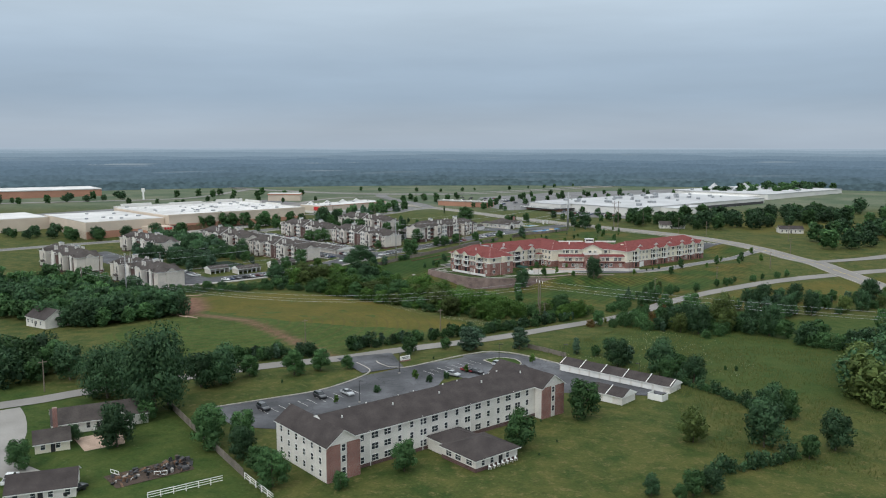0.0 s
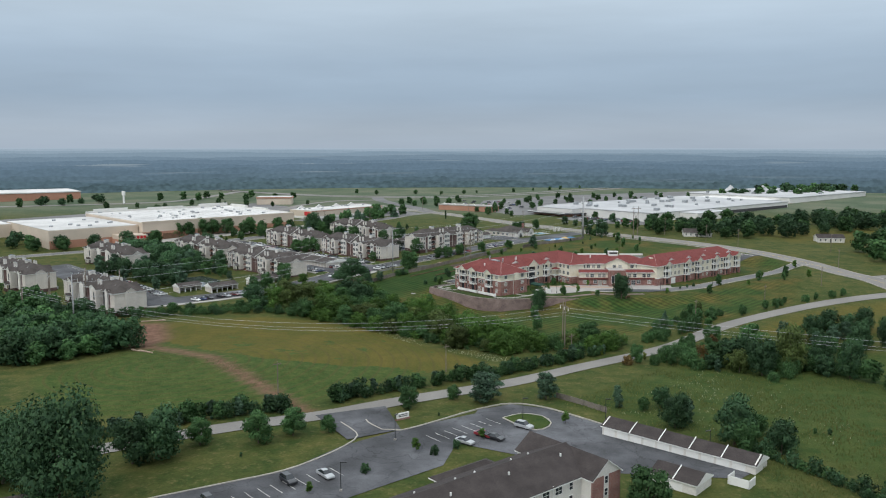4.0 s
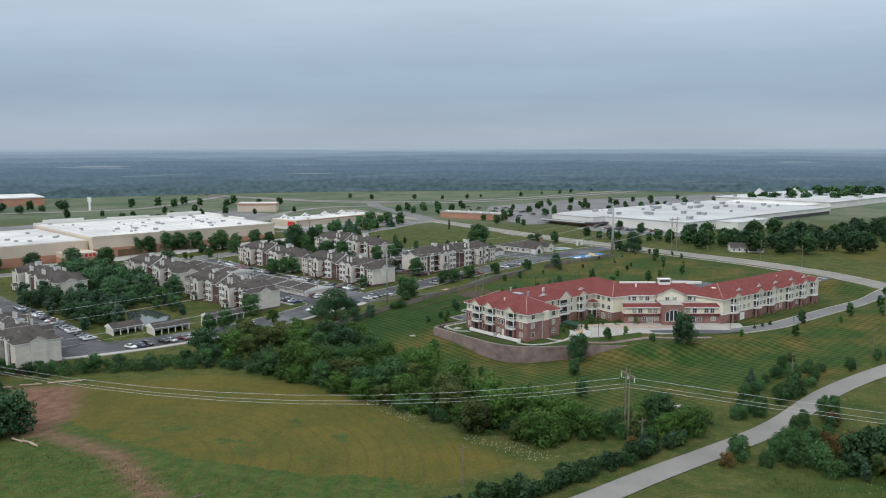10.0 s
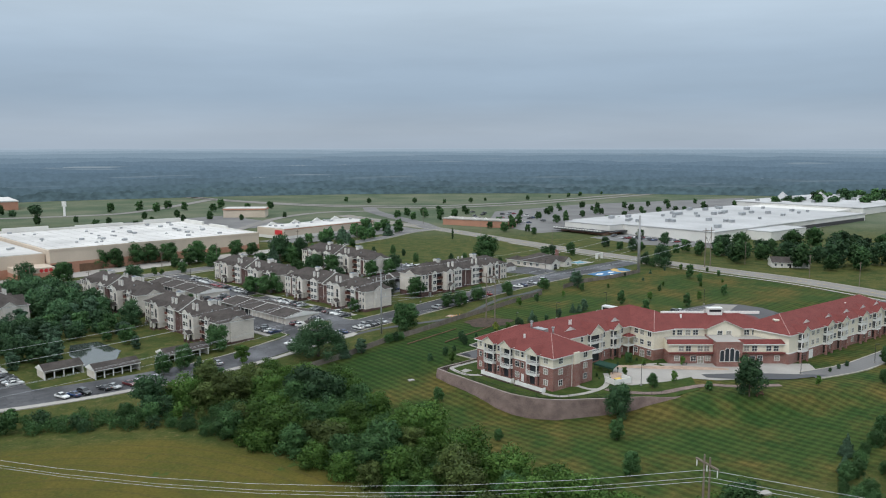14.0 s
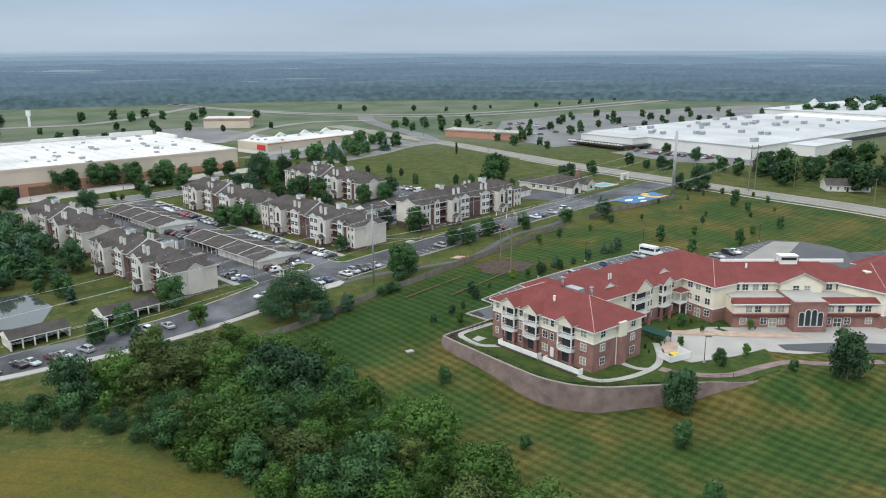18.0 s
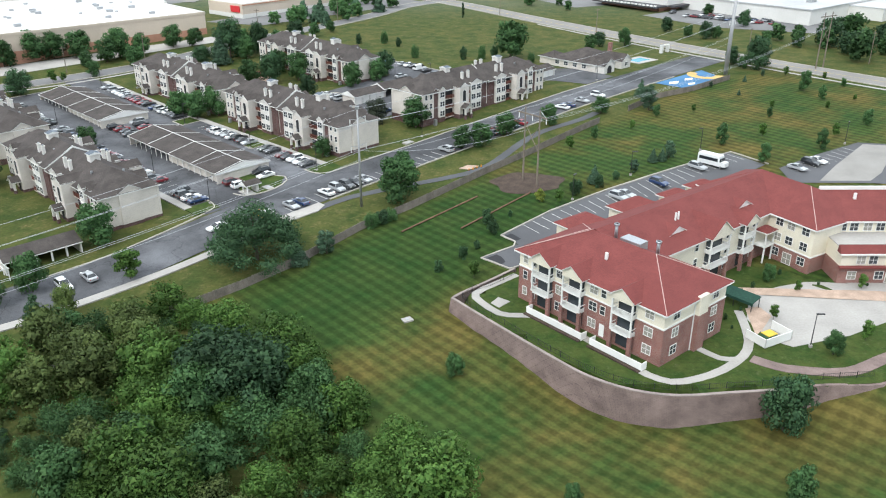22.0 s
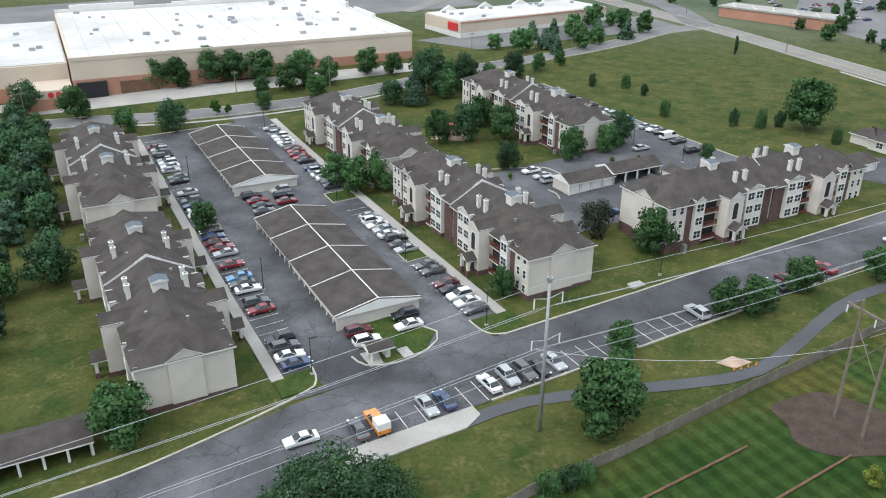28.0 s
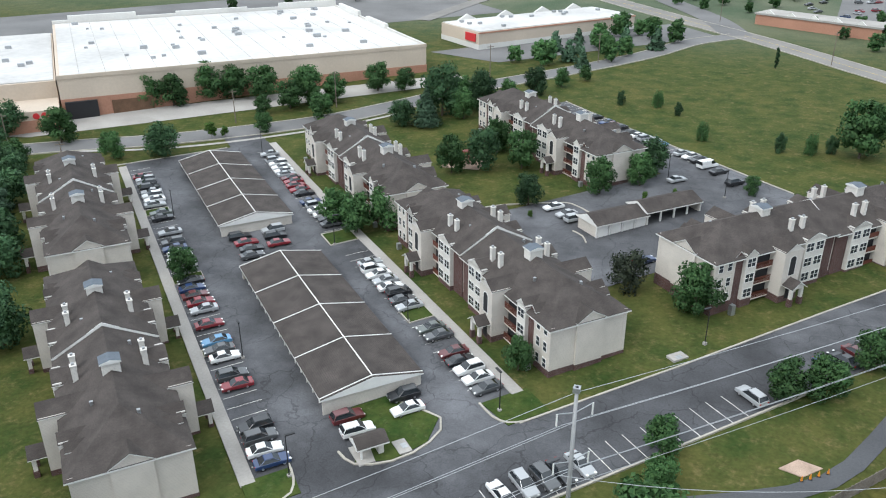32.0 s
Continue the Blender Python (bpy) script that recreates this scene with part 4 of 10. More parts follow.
# shop car parks
lot("lot_big_store", [(-420, 640), (-280, 790), (-190, 870), (-120, 800), (-330, 590)], ASPHALT_OLD, "pale worn asphalt car park of the big store", 0.08)
lot("lot_store_drive", [(-232, 566), (-212, 583), (-104, 668), (-96, 660), (-200, 572)], CONCRETE, "pale concrete service drive behind the store", 0.13)
lot("lot_strip", [(-125, 700), (-40, 790), (-20, 765), (-95, 690)], ASPHALT_OLD, "pale asphalt lot by the strip of shops", 0.10)
lot("lot_mall", [(28, 800), (62, 744), (140, 780), (300, 930), (330, 1085), (130, 985), (42, 905)], ASPHALT_OLD, "vast pale mall car park", 0.08)
lot("lot_mall_side", [(92, 718), (118, 682), (165, 664), (182, 690), (122, 738)], ASPHALT_OLD, "pale asphalt service yard of the mall", 0.10)

# footpaths
path = road("path_asphalt", [grid_uv(u, v) for u, v in ((-356.6, 303), (-356.4, 313), (-351.5, 327), (-346.2, 341), (-346.0, 351), (-350.0, 365), (-352.5, 378), (-351, 395), (-352, 404))], 2.4, ASPHALT_NEW, "winding dark asphalt footpath", 0.10, kerbs=False, category="path")
road("path_avenue_walk", [(36, 692), (86, 621), (123, 574), (152, 543), (175, 507)], 1.6, CONCRETE, "concrete walk along the avenue", 0.16, kerbs=False, category="path")
road("path_store_walk", [(-190, 562), (-154, 577), (-123, 602), (-106, 622)], 1.4, CONCRETE, "concrete walk along the street", 0.16, kerbs=False, category="path")

# ---- three-storey apartment blocks ----
WIN_S = window_mesh(0.85, 1.45, 1)
WIN_D = window_mesh(1.7, 1.45, 2)
FLOORS = (1.0, 3.75, 6.5)
EAVE = 8.5


def arch_panel(bm, x, y, z, w, h, d, mi=0):
    pts = [(x - w / 2, z), (x + w / 2, z)] + [(x + w / 2 * math.cos(a), z + h - w / 2 + w / 2 * math.sin(a)) for a in [math.pi * k / 8 for k in range(9)]]
    return solid(bm, [(px, y, pz) for px, pz in pts], [(px, y + d, pz) for px, pz in pts], mi)


def chimney_mesh(w, d, h):
    bm = boxes((-w / 2, w / 2, -d / 2, d / 2, -1.6, h), (-w / 2 - 0.08, w / 2 + 0.08, -d / 2 - 0.08, d / 2 + 0.08, h, h + 0.12))
    me = bpy.data.meshes.new("chimney")
    bm.to_mesh(me)
    bm.free()
    bm = boxes((-w / 4, w / 4, -d / 4, d / 4, h + 0.12, h + 0.4))
    cap = bpy.data.meshes.new("chimney_cap")
    bm.to_mesh(cap)
    bm.free()
    return me, cap


CHIM = chimney_mesh(0.7, 0.7, 1.2)
CUPOLA_BM = bmesh.new()
box(CUPOLA_BM, -0.95, 0.95, -1.15, 1.15, -1.8, 1.1)
CUPOLA = bpy.data.meshes.new("cupola")
CUPOLA_BM.to_mesh(CUPOLA)
CUPOLA_BM.free()
_b = bmesh.new()
hip_roof(_b, -0.95, 0.95, -1.15, 1.15, 1.15, 0.35, 0.2, False, False)
CUPOLA_TOP = bpy.data.meshes.new("cupola_roof")
_b.to_mesh(CUPOLA_TOP)
_b.free()
SLATE_BLUE = surface("blue_grey_shingle", (0.12, 0.14, 0.165), 0.9, 5, 0.15, 0.5, 0.15, 0.1)


def apartment(m, label, rear=True):
    """Local x along the ridge (27.5 m each way), y across; entrances on both long sides."""
    b = thing("apartment_building", m, label, "building", "apartment blocks")
    half, deep = 27.5, 6.8
    OUT = 2.5
    # walls: core, brick strips, bays, stair towers
    eave = {-1: EAVE, 1: EAVE - 0.4}
    part("wall", boxes((-half, 0, -deep + 0.5, deep - 0.5, 0.9, eave[-1])), SIDING, b)
    part("wall", boxes((0, half, -deep + 0.5, deep - 0.5, 0.9, eave[1])), SIDING, b)
    part("wall_base", boxes((-half - 0.04, half + 0.04, -deep + 0.46, deep - 0.46, -2.5, 0.9)), BRICK_BROWN, b, "dark brown brick base")
    for s in (-1, 1):
        for e in (-1, 1):
            x = lambda q0, q1: (min(e * q0, e * q1), max(e * q0, e * q1))
            yy = lambda q0, q1: (min(s * q0, s * q1), max(s * q0, s * q1))
            part("brick_panel", boxes((*x(0.3, 3.4), *yy(deep - 0.6, deep - 0.25), -2, eave[e])), BRICK_BROWN, b, "dark brown brick wall panel")
            part("brick_panel", boxes((*x(21.4, 23.2), *yy(deep - 0.6, deep - 0.2), -2, eave[e])), BRICK_BROWN, b, "dark brown brick wall panel")
            part("bay", boxes((*x(3.4, 8.0), *yy(deep - 0.6, deep + 0.5), 0.6, EAVE + 0.3)), SIDING_WHITE, b)
            part("bay", boxes((*x(19.0, 21.4), *yy(deep - 0.6, deep + 0.45), 0.6, EAVE + 0.3)), SIDING_WHITE, b)
            part("bay_base", boxes((*x(3.4, 8.0), *yy(deep - 0.6, deep + 0.46), -2, 0.6)), BRICK_BROWN, b)
            part("bay_base", boxes((*x(19.0, 21.4), *yy(deep - 0.6, deep + 0.41), -2, 0.6)), BRICK_BROWN, b)
            part("end_bay", boxes((*x(23.2, 27.54), *yy(deep - 0.6, deep), 0.9, eave[e])), SIDING, b)
            part("end_bay_base", boxes((*x(23.2, 27.56), *yy(deep - 0.6, deep + 0.02), -2, 0.9)), BRICK_BROWN, b)
            tw = boxes((*x(11.0, 15.0), *yy(deep - 0.6, deep + OUT), 0.7, EAVE + 0.2))
            part("stair_tower", tw, SIDING, b)
            part("stair_tower_base", boxes((*x(10.97, 15.03), *yy(deep - 0.6, deep + OUT + 0.03), -2, 0.7)), BRICK_BROWN, b)
            ar = bmesh.new()
            yf = s * (deep + OUT)
            arch_panel(ar, e * 13.0, yf - 0.03 if s < 0 else yf - 0.02, 4.3, 1.3, 3.4, 0.05)
            part("arched_window", ar, DARK, b, "dark arched stair window")
            ar = bmesh.new()
            arch_panel(ar, e * 13.0, yf - 0.02 if s < 0 else yf - 0.03, 4.18, 1.55, 3.65, 0.05)
            part("arch_trim", ar, TRIM, b)
            # near-black sheets flat on the wall: painted shade of recesses behind the balconies
            part("balcony_recess", boxes((*x(15.1, 18.9), *yy(deep - 0.55, deep - 0.46), 0.3, 8.2)), DARK, b, "flat near-black sheet for a shaded recess and its dark sliding doors")
            part("balcony_recess", boxes((*x(8.1, 10.9), *yy(deep - 0.55, deep - 0.46), 0.3, 8.2)), DARK, b, "flat near-black sheet for a shaded recess and its dark sliding doors")
            for k, z in enumerate((0.15, 2.85, 5.6) if rear or s < 0 else ()):
                bal = part("balcony", boxes((*x(15.05, 18.95), *yy(deep - 0.5, deep + 0.3), z - 0.2, z)), SIDING, b)
                rail = bmesh.new()
                box(rail, *x(15.05, 18.95), *yy(deep + 0.2, deep + 0.28), z + 0.95, z + 1.05)
                box(rail, *x(15.05, 18.95), *yy(deep + 0.2, deep + 0.28), z + 0.02, z + 0.12)
                for q in range(16):
                    xx = e * (15.15 + q * 0.25)
                    box(rail, xx - 0.06, xx + 0.06, *yy(deep + 0.21, deep + 0.27), z + 0.1, z + 0.98)
                part("railing", rail, RAIL_BROWN, bal, "red-brown slatted balcony railing")
                b2 = part("balcony", boxes((*x(8.05, 10.95), *yy(deep - 0.5, deep + 0.2), z - 0.2, z)), SIDING, b)
                part("railing", boxes((*x(8.05, 10.95), *yy(deep + 0.1, deep + 0.18), z + 0.1, z + 1.0)), RAIL_BROWN, b2, "red-brown slatted balcony railing")
            # porch: two stout posts and a gabled roof
            po = part("porch", boxes((*x(11.6, 12.1), *yy(deep + OUT + 1.40, deep + OUT + 1.90), -1.5, 2.9), (*x(13.9, 14.4), *yy(deep + OUT + 1.40, deep + OUT + 1.90), -1.5, 2.9),
                                     (*x(11.6, 14.4), *yy(deep + OUT + 1.45, deep + OUT + 1.85), 2.5, 3.0), (*x(11.6, 12.0), *yy(deep + OUT + -0.10, deep + OUT + 1.60), 2.5, 3.0), (*x(14.0, 14.4), *yy(deep + OUT + -0.10, deep + OUT + 1.60), 2.5, 3.0)), SIDING_WHITE, b)
            pb = boxes((*x(11.5, 12.2), *yy(deep + OUT + 1.30, deep + OUT + 2.00), -1.6, 0.8), (*x(13.8, 14.5), *yy(deep + OUT + 1.30, deep + OUT + 2.00), -1.6, 0.8))
            part("post_base", pb, BRICK_BROWN, po)
            pr = bmesh.new()
            cross_gable(pr, *x(11.6, 14.4), s * (deep + OUT + 2.00), s * (deep + OUT + -0.20), 3.0, 1.0, 0.3)
            part("porch_roof", pr, [SHINGLE, TRIM], po)
            pg = bmesh.new()
            gable_wall(pg, *x(11.6, 14.4), s * (deep + OUT + 1.70), s * (deep + OUT + 1.85), 3.0, 0.85)
            part("porch_gable", pg, SIDING_WHITE, po)
            dr = boxes((*x(12.4, 13.6), *yy(deep + OUT - 0.02, deep + OUT + 0.04), 0.0, 2.3))
            part("entrance", dr, DARK, b, "dark entrance opening")
            # gables over tower and bays
            for q0, q1, out, rise in ((11.0, 15.0, OUT, 1.3), (19.0, 21.4, 0.45, 1.0), (21.4, 23.2, -0.2, 0.8), (3.4, 8.0, 0.5, 1.1)):
                up = bmesh.new()
                cross_gable(up, *x(q0, q1), s * (deep + out), s * 1.8, EAVE + 0.15, rise, 0.12)
                part("dormer_roof", up, [SHINGLE, TRIM], b, "small shingled gable over a bay")
                g = bmesh.new()
                gable_wall(g, *x(q0, q1), s * (deep + out), s * (deep + out - 0.25), EAVE + 0.15, rise - 0.05)
                part("gable", g, BRICK_BROWN if q0 == 21.4 else SIDING_WHITE, b)
            # windows
            turn = 0 if s < 0 else 180
            for z in FLOORS if rear or s < 0 else ():
                set_window(b, WIN_D, e * 4.6, s * (deep + 0.5), z, turn)
                set_window(b, WIN_D, e * 6.9, s * (deep + 0.5), z, turn)
                set_window(b, WIN_D, e * 20.2, s * (deep + 0.45), z, turn)
                set_window(b, WIN_S, e * 24.4, s * deep, z, turn)
                set_window(b, WIN_S, e * 26.3, s * deep, z, turn)
            # slender chimneys in pairs on the slopes
            for q in (6.4, 9.0):
                zt = EAVE + 3.9 * (1 - 4.4 / 7.3)
                c = mesh_part("chimney", CHIM[0], SIDING_WHITE, b, "white boxed chimney")
                c.matrix_local = pose(e * q, s * 4.4, zt + 0.35)
                mesh_part("chimney_cap", CHIM[1], METAL, c)
    # end panels
    for e in (-1, 1):
        x0, x1 = sorted((e * (half - 0.1), e * (half + 0.35)))
        part("end_panel", boxes((x0, x1, -2.4, 2.4, 0.9, eave[e] + 0.1)), SIDING, b)
        x0, x1 = sorted((e * (half - 0.1), e * (half + 0.38)))
        part("end_panel_base", boxes((x0, x1, -2.43, 2.43, -2.5, 0.9)), BRICK_BROWN, b)
        g = bmesh.new()
        solid(g, [(e * half, -2.4, eave[e] + 0.1), (e * half, 2.4, eave[e] + 0.1), (e * half, 0, eave[e] + 1.4)], [(e * (half + 0.35), -2.4, eave[e] + 0.1), (e * (half + 0.35), 2.4, eave[e] + 0.1), (e * (half + 0.35), 0, eave[e] + 1.4)])
        part("end_gable", g, SIDING, b)
        gr = bmesh.new()
        cross_gable(gr, -2.4, 2.4, half + 0.35, half - 5.0, eave[e] + 0.1, 1.4, 0.25)
        r = part("end_gable_roof", gr, [SHINGLE, TRIM], b)
        r.matrix_local = pose(0, 0, 0, 0, 0, -90 if e > 0 else 90)
    # two roofs, one half a step higher, with a white edge between them
    bm = bmesh.new()
    hip_roof(bm, -half, -0.3, -deep, deep, EAVE, 3.9, 0.45, True, False)
    part("roof", bm, [SHINGLE, TRIM], b)
    bm = bmesh.new()
    hip_roof(bm, 0.3, half, -deep, deep, EAVE - 0.4, 3.9, 0.45, False, True)
    part("roof", bm, [SHINGLE, TRIM], b)
    st = bmesh.new()
    solid(st, [(0.0, -7.2, 8.1), (0.0, 7.2, 8.1), (0.0, 0, 12.24)], [(0.11, -7.2, 8.1), (0.11, 7.2, 8.1), (0.11, 0, 12.24)])
    part("roof_step", st, TRIM, b)
    for e in (-1, 1):
        c = mesh_part("cupola", CUPOLA, SIDING_WHITE, b, "square white roof cupola with a louvred vent")
        c.matrix_local = pose(e * 11.7, 0, EAVE + 3.4)
        mesh_part("cupola_roof", CUPOLA_TOP, SLATE_BLUE if not CUPOLA_TOP.materials else None, c)
    vents = [(-20, 3), (-5, -2.5), (4, 3), (17, -3), (22, 2)]
    for vx, vy in vents:
        v = part("roof_vent", boxes((-0.2, 0.2, -0.2, 0.2, -0.3, 0.3)), METAL, b)
        v.matrix_local = pose(vx, vy, EAVE + 3.7 * (1 - abs(vy) / 7.3) - 0.3)
    for q in (-24, 24):
        ac = part("air_conditioner", boxes((-0.4, 0.4, -0.4, 0.4, -1.5, 0.8)), METAL, b, "grey outdoor cooling unit")
        ac.matrix_local = pose(q, -8.2, 0)
    return b


CUPOLA_TOP.materials.append(SLATE_BLUE)
CUPOLA_TOP.materials.append(TRIM)
CUPOLA.materials.append(SIDING_WHITE)
FULL = None
BLOCK = apartment(at_uv(-407.6, 335.5), "three-storey cream-sided apartment block with dark brown roof, beside the lane", False)
for u, v, turn, lab in ((-407.6, 271.5, 0, "three-storey cream apartment block with brown roof, beside the pond woods"), (-470.2, 272, 0, "three-storey cream apartment block near the store street"),
                        (-468, 335.4, 0, "three-storey cream apartment block among trees in the middle of the court"), (-464.5, 385, 0, "three-storey cream apartment block beside the open meadow"),
                        (-388.5, 388.3, 90, "three-storey cream apartment block with its long side to the lane"), (-484.5, 223.5, 180, "three-storey cream apartment block behind the pond"),
                        (-459, 166, 180, "three-storey cream apartment block at the edge of the western lawn"), (-392, 178.5, 180, "three-storey cream apartment block by the steel pylons")):
    if turn == 180 or (turn == 0 and v > 300):
        tagged(copy_thing(BLOCK, at_uv(u, v, turn, 0.0)), lab)
    elif FULL is None:
        FULL = apartment(at_uv(u, v, turn), lab)
    else:
        tagged(copy_thing(FULL, at_uv(u, v, turn, 0.0)), lab)


# ---- garages and carports ----
def garage_row(m, length, bays, width=15.0, label="long low garage row with brown shingle roof and white dividing strips", open_side=True):
    g = thing("garage_row", m, label, "garage", "garage rows")
    h = width / 2
    part("wall", boxes((-0.15, 0.15, -h, h, -1.2, 2.5), (-length, -length + 0.3, -h, h, -1.2, 2.5), (-length, 0, -0.15, 0.15, -1, 3.6)), SIDING, g)
    gm = bmesh.new()
    for x in (-0.15, -length):
        solid(gm, [(x, -h, 2.5), (x, h, 2.5), (x, 0, 4.0)], [(x + 0.3, -h, 2.5), (x + 0.3, h, 2.5), (x + 0.3, 0, 4.0)])
    part("gable", gm, SIDING, g)
    bm = bmesh.new()
    hip_roof(bm, -length, 0.15, -h, h, 2.6, 1.6, 0.35, False, False)
    part("roof", bm, [SHINGLE, TRIM], g)
    for k in range(bays + 1):
        x = -length * k / bays
        st = bmesh.new()
        for s in (-1, 1):
            solid(st, [(x - 0.08, s * (h + 0.36), 2.52), (x + 0.08, s * (h + 0.36), 2.52), (x + 0.08, 0, 4.14), (x - 0.08, 0, 4.14)],
                  [(x - 0.08, s * (h + 0.36), 2.60), (x + 0.08, s * (h + 0.36), 2.60), (x + 0.08, 0, 4.22), (x - 0.08, 0, 4.22)])
        if 0 < k < bays:
            part("roof_strip", st, TRIM, g, "white strip across the roof")
        else:
            part("rake_board", st, TRIM, g)
    part("ridge_strip", boxes((-length, 0.2, -0.08, 0.08, 4.16, 4.26)), TRIM, g)
    n = bays * 4
    for s in (-1, 1):
        for k in range(n + 1):
            x = -length * k / n
            part("post", boxes((x - 0.08, x + 0.08, s * (h - 0.45) - 0.08, s * (h - 0.45) + 0.08, -1.2, 2.5)), TRIM, g)
        part("beam", boxes((-length, 0, s * (h - 0.45) - 0.13, s * (h - 0.45) + 0.13, 2.15, 2.55)), TRIM, g)
        part("back_wall", boxes((-length * 0.55, -0.1, s * (h - 0.9) - 0.08, s * (h - 0.9) + 0.08, -1.2, 2.4)), SIDING, g)
    return g


def carport(m, length, bays, width=6.5, doors=False, label="open carport with brown shingle roof and white posts"):
    g = thing("carport", m, label, "carport", "carports")
    h = width / 2
    part("back_wall", boxes((-length, 0, h - 0.2, h, -1.2, 2.4)), SIDING, g)
    part("side_wall", boxes((-length, -length + 0.25, -h, h, -1.2, 2.4)), SIDING, g)
    part("side_wall", boxes((-0.25, 0, -h, h, -1.2, 2.4)), SIDING, g)
    gm = bmesh.new()
    for x in (-0.25, -length):
        solid(gm, [(x, -h, 2.4), (x, h, 2.4), (x, 0, 3.7)], [(x + 0.25, -h, 2.4), (x + 0.25, h, 2.4), (x + 0.25, 0, 3.7)])
    part("gable", gm, SIDING, g)
    bm = bmesh.new()
    hip_roof(bm, -length, 0, -h, h, 2.45, 1.5, 0.35, False, False)
    part("roof", bm, [SHINGLE, TRIM], g)
    for k in range(bays + 1):
        x = -length * k / bays
        part("post", boxes((x - 0.16, x + 0.16, -h, -h + 0.3, -1.2, 2.2)), TRIM, g)
        if doors and k < bays:
            part("garage_door", boxes((x - length / bays + 0.35, x - 0.35, -h + 0.1, -h + 0.2, -0.5, 2.1)), TRIM, g, "white panelled garage door")
    part("beam", boxes((-length, 0, -h, -h + 0.3, 2.0, 2.45)), TRIM, g)
    return g


g1 = garage_row(at_uv(-388.0, 304.3), 46.5, 4)
copy_thing(g1, at_uv(-454.5, 304.8))
cp = carport(at_uv(-418.5, 389.5, 90), 14, 4)
carport(at_uv(-418.5, 375.5, 90), 12.5, 4, doors=True, label="white garage row with closed doors and brown roof")
carport(at_uv(-378.0, 257.8, 90), 14.5, 5)
carport(at_uv(-377.6, 234.5, 90), 13.4, 5)
carport(at_uv(-388, 221.5, 90), 11, 4, label="low garage with closed white walls")
carport(at_uv(-393.5, 433, 90), 13, 4, doors=True, label="white garage with brown roof beside the clubhouse drive")

# ---- the red-roofed home ----
GLASS_BLIND = plain("window_with_blinds", (0.05, 0.055, 0.06), 0.12, 0.0, 0.6)
_t = GLASS_BLIND.node_tree
_info, _pick, _two = _t.nodes.new("ShaderNodeObjectInfo"), _t.nodes.new("ShaderNodeMath"), _t.nodes.new("ShaderNodeMixRGB")
_pick.operation, _pick.inputs[1].default_value = "GREATER_THAN", 0.52
_two.inputs[1].default_value, _two.inputs[2].default_value = (0.05, 0.056, 0.062, 1), (0.30, 0.285, 0.25, 1)
_t.links.new(_info.outputs["Random"], _pick.inputs[0])
_t.links.new(_pick.outputs[0], _two.inputs[0])
_t.links.new(_two.outputs[0], _t.nodes["Principled BSDF"].inputs["Base Color"])
HOME = thing("retirement_home", pose(0, 0, 0), "three-storey brick and cream home with red shingle roofs and white balconies", "building")
R_EAVE, R_RISE = 9.3, 4.3
R_FLOORS = (0.9, 3.95, 7.0)
WIN_R = window_mesh(1.5, 1.5, 2)
WIN_R1 = window_mesh(0.9, 1.45, 1)
WIN_DOOR = window_mesh(1.8, 2.1, 2)
for _, pane_mesh in (WIN_R, WIN_R1, WIN_DOOR):
    pane_mesh.materials[0] = GLASS_BLIND


def r_block(name, m, x0, x1, y0, y1, brick, hip0=True, hip1=True, height=R_EAVE, rise=R_RISE):
    """One straight range of the home: brick below, cream siding above, red roof."""
    w = part("wing_" + name, boxes((x0, x1, y0, y1, brick, height)), SIDING_WARM, HOME)
    w.matrix_local = m
    part("brick_lower_wall", boxes((x0 - 0.05, x1 + 0.05, y0 - 0.05, y1 + 0.05, -1.2, brick)), BRICK_RED, w, "red brick lower storeys")
    part("string_course", boxes((x0 - 0.12, x1 + 0.12, y0 - 0.12, y1 + 0.12, brick - 0.12, brick + 0.12)), TRIM, w)
    bm = bmesh.new()
    hip_roof(bm, x0, x1, y0, y1, height, rise, 0.75, hip0, hip1, thick=0.28)
    for f in bm.faces:
        if len(f.verts) == 3:
            f.material_index = 0
    part("roof", bm, [SHINGLE_RED, TRIM], w, "red shingle hipped roof")
    return w


def r_windows(w, y, turn, columns, floors=R_FLOORS, meshes=None):
    for x in columns:
        for z in floors:
            set_window(w, meshes or WIN_R, x, y, z, turn)


